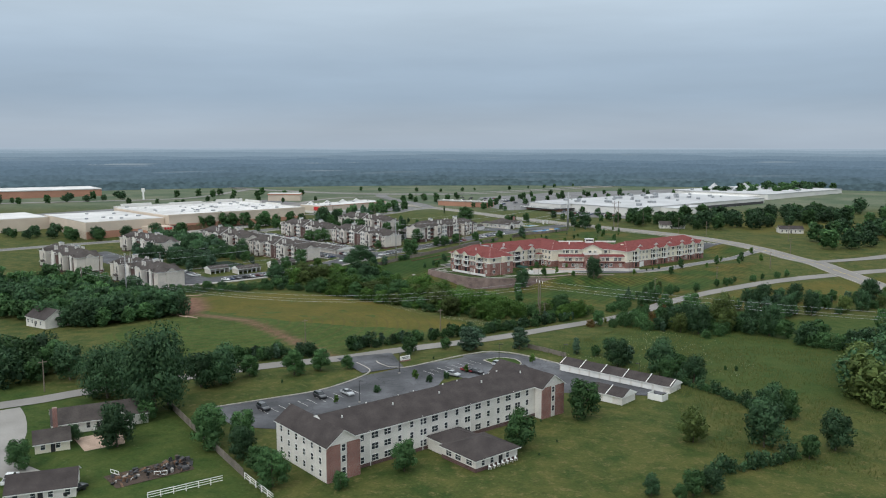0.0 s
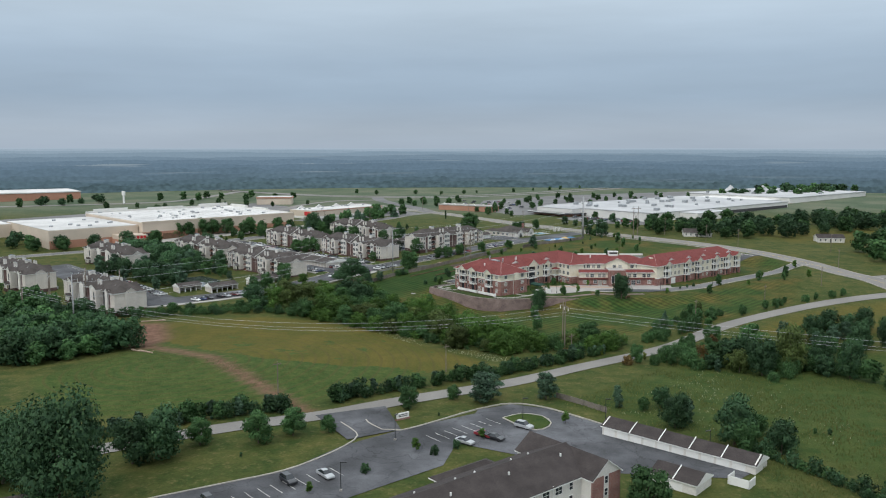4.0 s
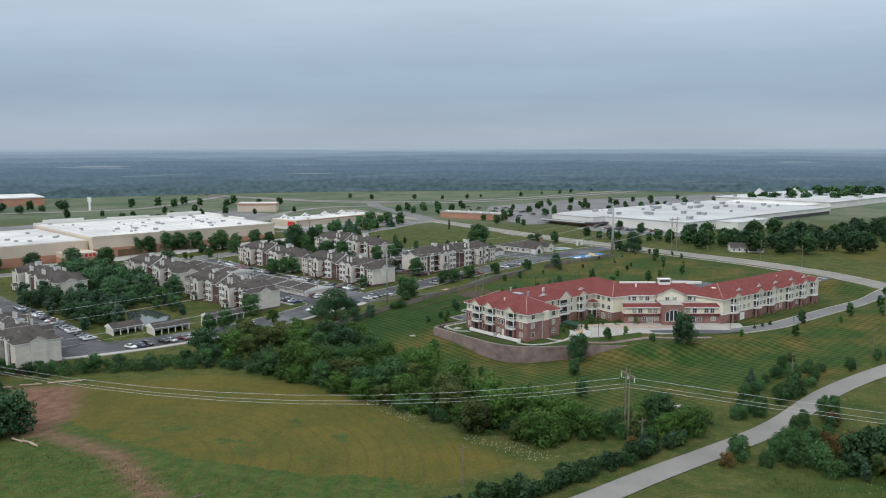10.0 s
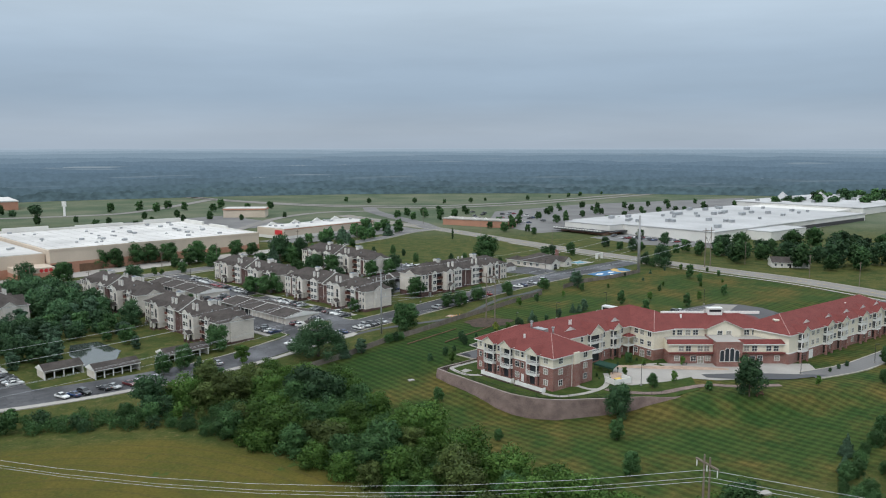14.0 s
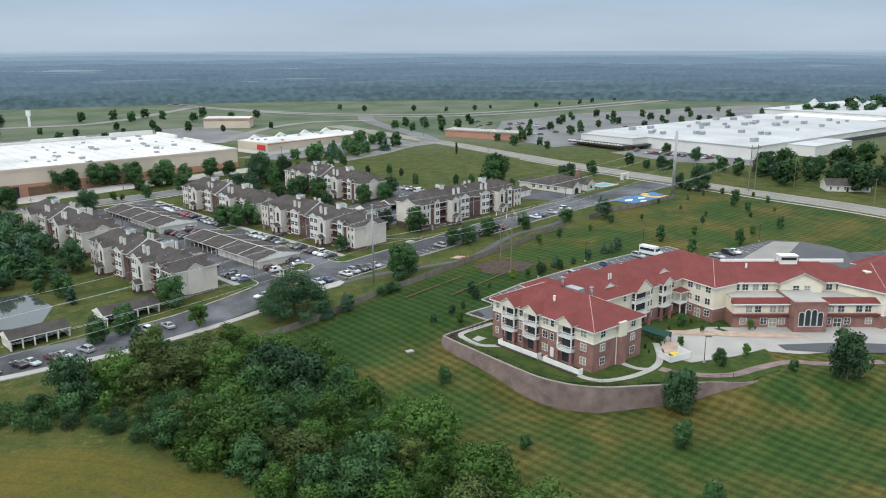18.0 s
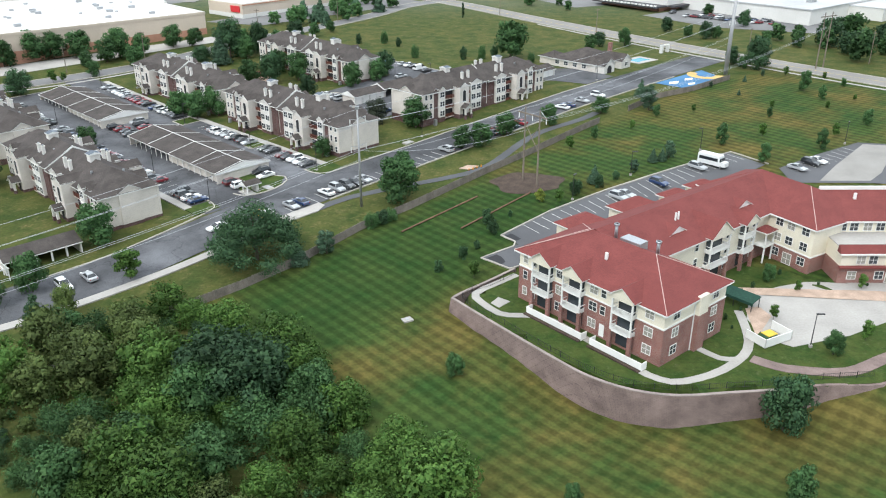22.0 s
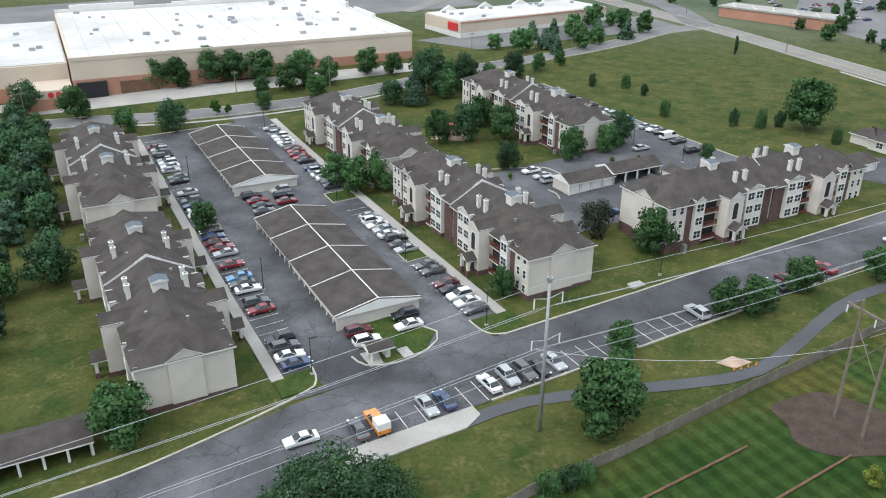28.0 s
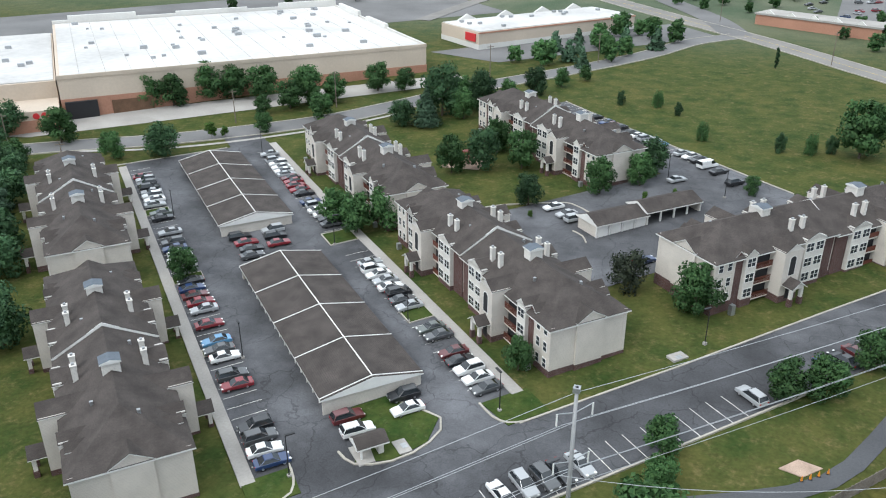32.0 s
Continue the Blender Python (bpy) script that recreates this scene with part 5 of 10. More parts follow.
def r_balcony(w, x, s, y, width=3.6, gable=True, depth=1.5, brick=True, rise=1.5, back=4.0):
    """A stack of balconies before the wall at y (s: the way out), under its own red gable."""
    f = y + s * depth
    yy = lambda a, b: (min(a, b), max(a, b))
    part("recess", boxes((x - width / 2 + 0.3, x + width / 2 - 0.3, *yy(y + s * 0.05, y + s * 0.10), 0.1, 8.9)), GLASS, w, "dark glass balcony doors")
    for z in (3.2, 6.25):
        b = part("balcony", boxes((x - width / 2, x + width / 2, *yy(y, f), z - 0.3, z)), TRIM, w, "white balcony")
        rl = boxes((x - width / 2, x + width / 2, *yy(f - s * 0.08, f), z + 0.98, z + 1.08), (x - width / 2, x + width / 2, *yy(f - s * 0.08, f), z + 0.08, z + 0.16))
        n = 18
        for k in range(n + 1):
            q = x - width / 2 + width * k / n
            box(rl, q - 0.025, q + 0.025, *yy(f - s * 0.07, f - s * 0.02), z + 0.1, z + 1.0)
        for q in (x - width / 2, x + width / 2):
            box(rl, q - 0.04, q + 0.04, *yy(y, f), z + 0.98, z + 1.08)
            box(rl, q - 0.03, q + 0.03, *yy(y, f), z + 0.1, z + 0.5)
        part("railing", rl, TRIM, b, "white picket balcony railing")
    for q in (x - width / 2, x + width / 2):
        if brick:
            part("pier", boxes((q - 0.3, q + 0.3, *yy(f - s * 0.5, f + s * 0.05), -1, 3.1)), BRICK_RED, w, "red brick pier")
        part("post", boxes((q - 0.12, q + 0.12, *yy(f - s * 0.3, f - s * 0.06), 3.1 if brick else -1, R_EAVE + 0.1)), TRIM, w)
    if gable:
        part("header", boxes((x - width / 2 - 0.1, x + width / 2 + 0.1, *yy(f - s * 0.3, f), 8.6, R_EAVE + 0.2)), SIDING_WARM, w)
        g = bmesh.new()
        gable_wall(g, x - width / 2 - 0.3, x + width / 2 + 0.3, f, f - s * 0.25, R_EAVE + 0.2, rise - 0.15)
        part("gable", g, SIDING_WARM, w)
        g = bmesh.new()
        cross_gable(g, x - width / 2 - 0.3, x + width / 2 + 0.3, f, y - s * back, R_EAVE + 0.2, rise, 0.4)
        part("gable_roof", g, [SHINGLE_RED, TRIM], w)


def r_dormer(w, x, s, y, z, width=2.6, rise=0.9):
    """A low white-fronted gable sitting on the roof slope."""
    g = bmesh.new()
    cross_gable(g, x - width / 2, x + width / 2, y, y - s * 4.4, z, rise, 0.2)
    part("dormer_roof", g, [SHINGLE_RED, TRIM], w)
    g = bmesh.new()
    gable_wall(g, x - width / 2, x + width / 2, y, y - s * 0.3, z - 0.2, rise + 0.1)
    box(g, x - width / 2, x + width / 2, min(y, y - s * 1.5), max(y, y - s * 1.5), z - 1.0, z - 0.1)
    part("dormer_front", g, TRIM, w, "white dormer gable with a vent")


# western wing, long face to the south-west
m1 = pose(4.2, 425.2, 0, 0, 0, -49.7)
w1 = r_block("west", m1, 0, 30, 0, 16.5, 6.1)
for q in (6.2, 13.0, 23.2):
    r_balcony(w1, q, -1, 0, 3.8)
r_windows(w1, -0.06, 0, (1.5, 3.4), meshes=WIN_R1)
r_windows(w1, -0.06, 0, (9.4, 16.6, 27.4), meshes=WIN_R)
r_windows(w1, -0.06, 0, (18.6,), floors=(3.95, 7.0), meshes=WIN_R1)
r_windows(w1, 16.56, 180, (4, 9, 15, 21, 26))
for z in R_FLOORS:
    set_window(w1, WIN_R, 30.06, 3.0, z, 90)
    set_window(w1, WIN_R, 30.06, 13.4, z, 90)
    set_window(w1, WIN_R1, -0.06, 4.0, z, -90)
    set_window(w1, WIN_R1, -0.06, 8.3, z, -90)
part("downpipe", boxes((30.05, 30.2, 7.6, 7.75, -0.5, 9.0)), TRIM, w1)
part("stair_bay", boxes((30.0, 30.9, 7.8, 10.2, -1.0, 6.0)), BRICK_RED, w1, "projecting brick stair bay")
part("stair_bay_top", boxes((30.0, 30.9, 7.8, 10.2, 6.0, 9.2)), SIDING_WARM, w1)
part("door", boxes((18.2, 19.2, -0.1, 0.0, 0.0, 2.2)), TRIM, w1, "white patio door")
for q0, q1 in ((5.0, 17.2), (18.9, 29.0)):
    pf = part("patio_wall", boxes((q0, q1, -3.2, -3.0, -0.6, 0.95), (q0, q0 + 0.15, -3.0, -1.8, -0.6, 0.95), (q1 - 0.15, q1, -3.0, -1.8, -0.6, 0.95)), TRIM, w1, "low white patio wall")
    part("planting", boxes((q0, q1, -3.9, -3.25, -0.5, -0.1)), MULCH, w1)
part("roof_hatch", boxes((14, 18.0, 9.0, 11.2, 11.8, 13.35)), METAL, w1, "flat metal roof unit")
for q, h in ((12.0, 1.2), (20.5, 0.8)):
    bm = bmesh.new()
    tube(bm, (q, 10.5, 12), (q, 10.5, 13.6 + h), 0.28)
    tube(bm, (q, 10.5, 13.3 + h), (q, 10.5, 13.6 + h), 0.5)
    part("roof_fan", bm, METAL, w1, "round white roof fan", True)

# connecting range
m2 = pose(35, 428, 0, 0, 0, 38.2)
w2 = r_block("connecting", m2, -16, 42.0, 0, 16.5, 3.1, False, True)
r_balcony(w2, 6.5, -1, 0, 5.6, rise=2.5, back=6.6)
r_balcony(w2, 16.0, -1, 0, 3.4)
r_windows(w2, -0.06, 0, (11.0, 19.6), meshes=WIN_R)
r_windows(w2, -0.06, 0, (1.2,), meshes=WIN_R1)
r_dormer(w2, -1.6, -1, 2.4, 10.5, 4.6, 1.25)
r_dormer(w2, 19.0, -1, 2.4, 10.5, 4.6, 1.25)
part("porch_roof", hip_roof(bmesh.new(), 20.4, 23.6, -2.4, 0.2, 6.2, 0.9, 0.25), [SHINGLE_RED, TRIM], w2, "small red roof over a corner balcony")
part("porch_post", boxes((20.5, 20.75, -2.3, -2.05, -0.6, 6.2), (23.25, 23.5, -2.3, -2.05, -0.6, 6.2)), TRIM, w2)
part("porch_deck", boxes((20.4, 23.6, -2.4, 0.0, 2.9, 3.2)), TRIM, w2)
r_windows(w2, 16.56, 180, (-6, -1, 4, 9, 14, 19, 24))
for q, h_, f_, z_ in ((-5.5, 4.0, 24.0, 7.8), (9.0, 4.0, 23.5, 7.8), (19.5, 2.6, 20.5, 8.4), (28.5, 2.6, 20.5, 8.4)):
    lp = part("projection", boxes((q - h_, q + h_, 16.4, f_, 0.0, z_)), SIDING_WARM, w2)
    part("projection_base", boxes((q - h_ - 0.04, q + h_ + 0.04, 16.4, f_ + 0.04, -1.2, 3.1)), BRICK_RED, lp)
    g = bmesh.new()
    hip_roof(g, -8.0, f_ - 16.2, -h_, h_, 0, 0.6 * h_, 0.6, False, True)
    for f in g.faces:
        if len(f.verts) == 3:
            f.material_index = 0
    r_ = part("projection_roof", g, [SHINGLE_RED, TRIM], lp)
    r_.matrix_local = pose(q, 16.2, z_, 0, 0, 90)
for q in (0.5, 1.3):
    part("flue", boxes((q, q + 0.25, 4.6, 4.85, 10, 13.0)), TRIM, w2)

# corner range and middle range
m3 = pose(54.2, 442.7, 0, 0, 0, -59.8)
w3 = r_block("corner", m3, -18, 10, 0, 16.5, 3.1, True, True)
r_windows(w3, -0.06, 0, (2.4, 5.0, 8.2), floors=(3.95, 7.0))
r_windows(w3, -0.06, 0, (2.4, 8.2), floors=(0.9,))
set_window(w3, WIN_DOOR, 5.2, -0.1, 0.0, 0)
w4 = r_block("middle", pose(58, 438.2, 0), 4.5, 40, 0, 16.5, 3.1, False, True, rise=3.2)
r_windows(w4, -0.06, 0, (8.2, 10.4, 13.0, 15.4, 31.5, 34.0, 36.4, 38.6), floors=(6.9,))
g = bmesh.new()
cross_gable(g, 18.4, 29.6, -1.4, 6.0, R_EAVE, 2.5, 0.6)
part("pediment_roof", g, [SHINGLE_RED, TRIM], w4)
g = bmesh.new()
gable_wall(g, 18.4, 29.6, -1.3, -0.9, R_EAVE, 2.35)
part("pediment", g, SIDING_WARM, w4, "broad cream pediment")
part("pediment_wall", boxes((18.8, 29.2, -1.3, 0.1, 6.0, R_EAVE)), SIDING_WARM, w4)
r_windows(w4, -1.36, 0, (22.6, 25.4), floors=(6.9,))
for q0, q1 in ((5.0, 18.3), (26.0, 40.5)):
    part("front_block", boxes((q0, q1, -8.0, 0.1, 3.2, 6.4)), SIDING_WARM, w4)
    part("front_base", boxes((q0 - 0.1, q1 + 0.1, -8.06, 0.1, -1.2, 3.2)), BRICK_RED, w4)
part("flat_roof", boxes((5.0, 40.5, -7.9, 0.1, 6.4, 6.55)), CONCRETE, w4, "grey flat roof")
for q0, q1 in ((5.0, 18.3), (26.0, 40.5)):
    mb = bmesh.new()
    solid(mb, [(q0 - 0.6, -8.7, 5.9), (q1 + 0.3, -8.7, 5.9), (q1 + 0.3, -7.1, 5.9), (q0 - 0.6, -7.1, 5.9)], [(q0 - 0.5, -7.5, 7.2), (q1 + 0.2, -7.5, 7.2), (q1 + 0.2, -7.2, 7.2), (q0 - 0.5, -7.2, 7.2)])
    part("mansard", mb, SHINGLE_RED, w4, "red shingle mansard band")
    part("fascia", boxes((q0 - 0.65, q1 + 0.35, -8.78, -8.6, 5.7, 5.95)), TRIM, w4)
    part("belt_roof", boxes((q0 - 0.3, q1 + 0.1, -8.9, -8.0, 3.05, 3.35)), SHINGLE_RED, w4)
pav = part("pavilion", boxes((18.3, 26.0, -11.7, 0, -1.2, 7.1), (18.2, 26.1, -11.8, -11.4, 7.1, 7.4)), BRICK_RED, w4, "flat-topped brick pavilion")
part("pavilion_top", boxes((18.3, 26.0, -11.4, -1.4, 7.1, 7.25)), CONCRETE, pav)
for k in range(4):
    for mt, gd, nm in ((TRIM, 0.0, "arch_frame"), (GLASS, 0.14, "arched_pane")):
        ar = bmesh.new()
        arch_panel(ar, 19.9 + k * 1.5, -11.76 - gd * 0.3, 1.3 + gd, 1.4 - gd * 1.6, (4.3 if k in (1, 2) else 3.7) - gd * 2, 0.08)
        part(nm, ar, mt, pav)
r_windows(w4, -8.1, 0, (8.6, 10.8, 14.4, 16.4, 28.6, 31.0, 35.4, 37.6), floors=(3.75,))
r_windows(w4, -8.12, 0, (7.4, 12.4, 16.8, 28.0, 32.8, 38.0), floors=(0.7,))
for q in (14.6, 30.4):
    set_window(w4, WIN_DOOR, q, -8.12, 0.0, 0)
for q0, q1 in ((6.5, 20.5), (27.0, 38.5)):
    part("roof_screen", boxes((q0, q1, 8.0, 8.5, 11.9, 12.75)), TRIM, w4, "long white roof screen")
cu = part("lantern", boxes((21.5, 26, 6.8, 9.2, 11.6, 13.8), (21.3, 26.2, 6.6, 9.4, 13.8, 14.0)), TRIM, w4, "white rooftop lantern with louvres")
part("lantern_louvre", boxes((21.8, 25.7, 6.74, 6.82, 12.8, 13.5)), DARK, cu)
ch = part("chimney", boxes((39.8, 40.9, -1.2, 0.2, 3, 11.6), (39.6, 41.1, -1.4, 0.4, 11.6, 11.9)), SIDING_WARM, w4, "cream boxed chimney")

# eastern wing
m5 = pose(100.5, 430, 0, 0, 0, 37.8)
w5 = r_block("east", m5, -2, 68, 0, 16.5, 3.1)
for q in (5.0, 20.5, 30.0, 44.0, 54.5, 63.5):
    r_balcony(w5, q, -1, 0, 3.8, True, 1.5)
r_windows(w5, -0.06, 0, (9.0, 12.2, 15.2, 24.2, 26.4, 34.5, 38.5, 48.0, 51.0, 58.5), floors=(3.95, 7.0))
r_windows(w5, -0.06, 0, (24.2, 34.5, 38.5, 48.0, 51.0, 58.5), floors=(0.9,))
r_windows(w5, 16.56, 180, (4, 10, 16, 22, 28, 34, 40, 46, 52, 58, 64))
part("garage_door", boxes((9, 12.5, -0.16, -0.05, -0.3, 2.5)), TRIM, w5, "white service door")
for z in R_FLOORS:
    for q in (4.0, 8.2, 12.4):
        set_window(w5, WIN_R, 68.06, q, z, 90)
for q in (12, 26, 38, 50, 60):
    r_dormer(w5, q, -1, 2.4, 10.5, 4.4, 1.2)
for q in (14, 36):
    lp = part("projection", boxes((q - 4, q + 4, 16.4, 24, 0.0, 6.0)), SIDING_WARM, w5)
    g = bmesh.new()
    hip_roof(g, -4, 7.8, -4.0, 4.0, 0, 2.4, 0.6, False, True)
    r_ = part("projection_roof", g, [SHINGLE_RED, TRIM], lp)
    r_.matrix_local = pose(q, 16.2, 6.0, 0, 0, 90)
for mm, dx, dy in ((w1, 15, 4), (w4, 12, 5.2), (w5, 20, 10), (w5, 45, 6)):
    part("vent", boxes((dx, dx + 0.5, dy, dy + 0.35, 10.8, 12.4)), TRIM, mm)
RIDGE_PALE = surface("pale_red_ridge", (0.50, 0.36, 0.33), 0.8, 5, 0.1, 0.3, 0.1, 0.02)
# white hip lines on the roofs show as pale ridge caps
for w_, pts in ((w1, [((9, 8.25, 13.45), (-0.7, -0.7, 9.05))]),):
    for a_, b_ in pts:
        bm = bmesh.new()
        tube(bm, a_, b_, 0.045, 0.045, 6)
        part("ridge_cap", bm, RIDGE_PALE, w_, "pale hip cap")


# ---- terrace, retaining wall, fence and walks ----
tagged(part("terrace_lawn", drape(TERRACE, 0.0, 3.0, 0.8), GRASSLAND), "level lawn behind the retaining wall", "lawn", kind="structure")
WALL_LINE = smooth_line([(4.5, 436.5), (-1, 431), (-7.0, 425.2), (-6.6, 423.2), (0.2, 414.3), (8.2, 404.2), (12.6, 399.4), (18.2, 395.9), (24.5, 394.5), (32, 395.2), (40, 396.0), (47, 397.4), (55.4, 398.0), (62, 402)], 2.0)
bm = bmesh.new()
rows = []
n = len(WALL_LINE)
for i, p in enumerate(WALL_LINE):
    d = (WALL_LINE[min(i + 1, n - 1)] - WALL_LINE[max(i - 1, 0)]).normalized()
    o = Vector((d.y, -d.x)) * -1
    top = -0.1 if i < n * 0.8 else mix((i / n - 0.8) / 0.2, -0.1, -0.9)
    bot = min(top - 0.4, ground_low(p.x - o.x, p.y - o.y) - 0.6)
    row = []
    for off, z in ((-0.75, bot), (-0.25, top), (0.25, top), (0.25, bot)):
        q = p + o * off
        row.append(bm.verts.new((q.x, q.y, z)))
    rows.append(row)
for a_, b_ in zip(rows, rows[1:]):
    for k in range(3):
        bm.faces.new((a_[k], b_[k], b_[k + 1], a_[k + 1]))
bm.faces.new(rows[0])
bm.faces.new(rows[-1][::-1])
bmesh.ops.recalc_face_normals(bm, faces=bm.faces[:])
COPING = surface("block_coping", (0.27, 0.225, 0.205), 0.9, 4, 0.12, 0.3, 0.2, 0.05)
rw = tagged(part("retaining_wall", bm, BLOCK_WALL), "curved brown block retaining wall with a pale coping", "wall", kind="structure")
part("coping", ribbon([Vector(p) for p in WALL_LINE[: int(n * 0.8)]], 0.26, 0.26, 0.05, 0.14, flat=-0.08, across=1), COPING, rw)
fe = thing("terrace_fence", pose(0, 0, 0), "black metal picket fence along the retaining wall", "fence")
FENCE_LINE = smooth_line([(4.5, 434.5), (-0.5, 429.5), (-5.8, 424.8), (1.0, 415.2), (9.0, 405.2), (13.4, 400.6), (18.6, 397.2), (24.5, 396.0), (32, 396.6), (40, 397.4), (47, 398.8), (55, 399.6)], 2.4)
for a_, b_ in zip(FENCE_LINE, FENCE_LINE[1:]):
    span = (b_ - a_).length
    cols = [c for k in range(9) for c in (span * k / 8 - 0.012, span * k / 8 + 0.012)]
    pn = part("fence_panel", lattice(cols, [-0.22, -0.18, 0.60, 0.64], -0.015, 0.015), BLACK_METAL, fe)
    pn.matrix_local = pose(a_.x, a_.y, 0, 0, 0, math.degrees(math.atan2(b_.y - a_.y, b_.x - a_.x)))
    part("post", boxes((a_.x - 0.04, a_.x + 0.04, a_.y - 0.04, a_.y + 0.04, -0.4, 0.85)), BLACK_METAL, fe)


def walk_strip(name, pts, width, material, label, lift=0.05, cat="path"):
    return tagged(part(name, ribbon(smooth_line(pts, 2.0), width / 2, width / 2, lift, 0.1, across=2), material), label, cat, kind="structure")


walk_strip("path_terrace", [(4.7, 434.2), (0.4, 430.4), (-3.4, 426.6), (-2.6, 423.4), (0.4, 419.2), (3.4, 418.5), (6.4, 418.3), (9.2, 416.6), (12.4, 412.4), (16, 408.0), (19, 403.5), (21.4, 400.2), (24.5, 398.3), (28.5, 399.1), (33.1, 401.5), (37.5, 405.4), (39.8, 409.5), (41.1, 415.5), (41.6, 420)], 1.5, CONCRETE, "pale concrete walk round the wing")
walk_strip("path_wing_door", [(31.0, 407.8), (33.6, 404.8), (36.2, 404.4)], 1.3, CONCRETE, "short concrete walk to a side door", 0.07)
walk_strip("path_pavers", [(38.5, 404.6), (41.5, 402.4), (45, 401.3), (52, 400.9), (60, 405), (68, 408.2), (75, 407), (88, 408)], 2.2, BLOCK_WALL, "brown paver walk", 0.085)
tagged(part("pad_picnic", drape([(-0.9, 422.9), (0.6, 425.1), (2.6, 423.5), (0.5, 421.2)], 0.06, 2, 0.1), CONCRETE), "small concrete picnic pad on the terrace", "patio", kind="structure")
tagged(part("plaza_garden", drape([(42, 417), (43.5, 410), (48.1, 406.7), (57, 411.5), (65.5, 414.3), (66, 420), (64.8, 430), (56, 431), (52, 429), (46, 427)], 0.05, 3), CONCRETE), "pale concrete garden court", "forecourt", kind="structure")
tagged(part("bed_gravel", drape([(43.5, 428.5), (43.5, 426.5), (47.6, 425.3), (58, 423.2), (69, 423), (79, 421.8), (79, 424.5), (69, 426.8), (58, 427.6), (50, 428.2)], 0.16, 2), GRAVEL_TAN), "tan paver band across the garden court", "paving", kind="structure")
en = thing("bin_enclosure", pose(43.2, 410.4, -0.1, 0, 0, 28), "white-walled bin enclosure with a yellow lid inside", "enclosure")
tagged(part("bed_planting", drape([(41.6, 411.4), (43.4, 413.4), (46.6, 418), (45.6, 421.4), (43, 420.6)], 0.1, 2), GRAVEL_TAN), "tan gravel planting bed beside the walk", "planting bed", kind="structure")
part("wall_panel", boxes((-3, 3, -2, -1.85, 0, 1.5)), TRIM, en)
part("wall_panel", boxes((-3, -2.85, -2, 2, 0, 1.5)), TRIM, en)
part("wall_panel", boxes((2.85, 3, -2, 2, 0, 1.5)), TRIM, en)
part("bin", boxes((-1.2, 0.8, -1, 0.6, 0, 1.0)), plain("bin_green", (0.05, 0.12, 0.07), 0.6), en)
part("lid", boxes((-1.2, 0.8, -1, 0.6, 1.0, 1.12)), plain("yellow_lid", (0.62, 0.42, 0.03), 0.5), en, "yellow bin lid")
gc = thing("garden_canopy", pose(42.2, 422.6, -0.7, 0, 0, -50), "long dark green fabric canopy on thin posts by the court", "canopy")
bm = bmesh.new()
solid(bm, [(-3.6, -1.3, 2.1), (3.6, -1.3, 2.1), (3.6, 1.3, 2.6), (-3.6, 1.3, 2.6)], [(-3.5, -1.25, 2.2), (3.5, -1.25, 2.2), (3.5, 1.25, 2.75), (-3.5, 1.25, 2.75)])
box(bm, -3.6, 3.6, -1.34, -1.28, 1.7, 2.2)
part("cover", bm, surface("dark_green_fabric", (0.015, 0.05, 0.035), 0.85, 3, 0.2, 1.0, 0.1, 0.03), gc)
for q in (-3.4, 0.0, 3.4):
    part("post", boxes((q - 0.05, q + 0.05, -1.25, -1.15, 0, 2.15)), BLACK_METAL, gc)
    part("post", boxes((q - 0.05, q + 0.05, 1.15, 1.25, 0, 2.65)), BLACK_METAL, gc)
# pale caps along the hips
def hip_caps(w, x0, x1, y0, y1, ends, height=R_EAVE, rise=R_RISE, over=0.75):
    x0, x1, y0, y1 = x0 - over, x1 + over, y0 - over, y1 + over
    run, mid = (y1 - y0) / 2, (y0 + y1) / 2
    z = height - over * rise / run
    for end, side in ends:
        cx, rx = (x0, x0 + run) if end == 0 else (x1, x1 - run)
        bm = bmesh.new()
        tube(bm, (cx, y0 if side == 0 else y1, z + 0.02), (rx, mid, z + rise + 0.02), 0.06, 0.06, 6)
        part("ridge_cap", bm, RIDGE_PALE, w, "pale hip cap")


hip_caps(w1, 0, 30, 0, 16.5, ((0, 0), (0, 1), (1, 0), (1, 1)))
hip_caps(w3, -18, 10, 0, 16.5, ((1, 0),))
hip_caps(w5, -2, 68, 0, 16.5, ((0, 0), (1, 0), (1, 1)))

# ---- the long white block ----
def gable_roof(bm, x0, x1, half, z, rise, thick=0.2):
    """Two slabs of roof that meet at a ridge along x, open at the gables."""
    pts = [(-half, z), (0, z + rise), (half, z)]
    a, b = ([bm.verts.new((x, y, h - d)) for d in (0, thick) for y, h in pts] for x in (x0, x1))
    for i in (0, 1):
        bm.faces.new((a[i], b[i], b[i + 1], a[i + 1]))
        bm.faces.new((a[i + 3], a[i + 4], b[i + 4], b[i + 3])).material_index = 1
        bm.faces.new((a[i], a[i + 1], a[i + 4], a[i + 3])).material_index = 1
        bm.faces.new((b[i], b[i + 3], b[i + 4], b[i + 1])).material_index = 1
    bm.faces.new((a[0], a[3], b[3], b[0])).material_index = 1
    bm.faces.new((a[2], b[2], b[5], a[5])).material_index = 1
    bmesh.ops.recalc_face_normals(bm, faces=bm.faces[:])
    return bm


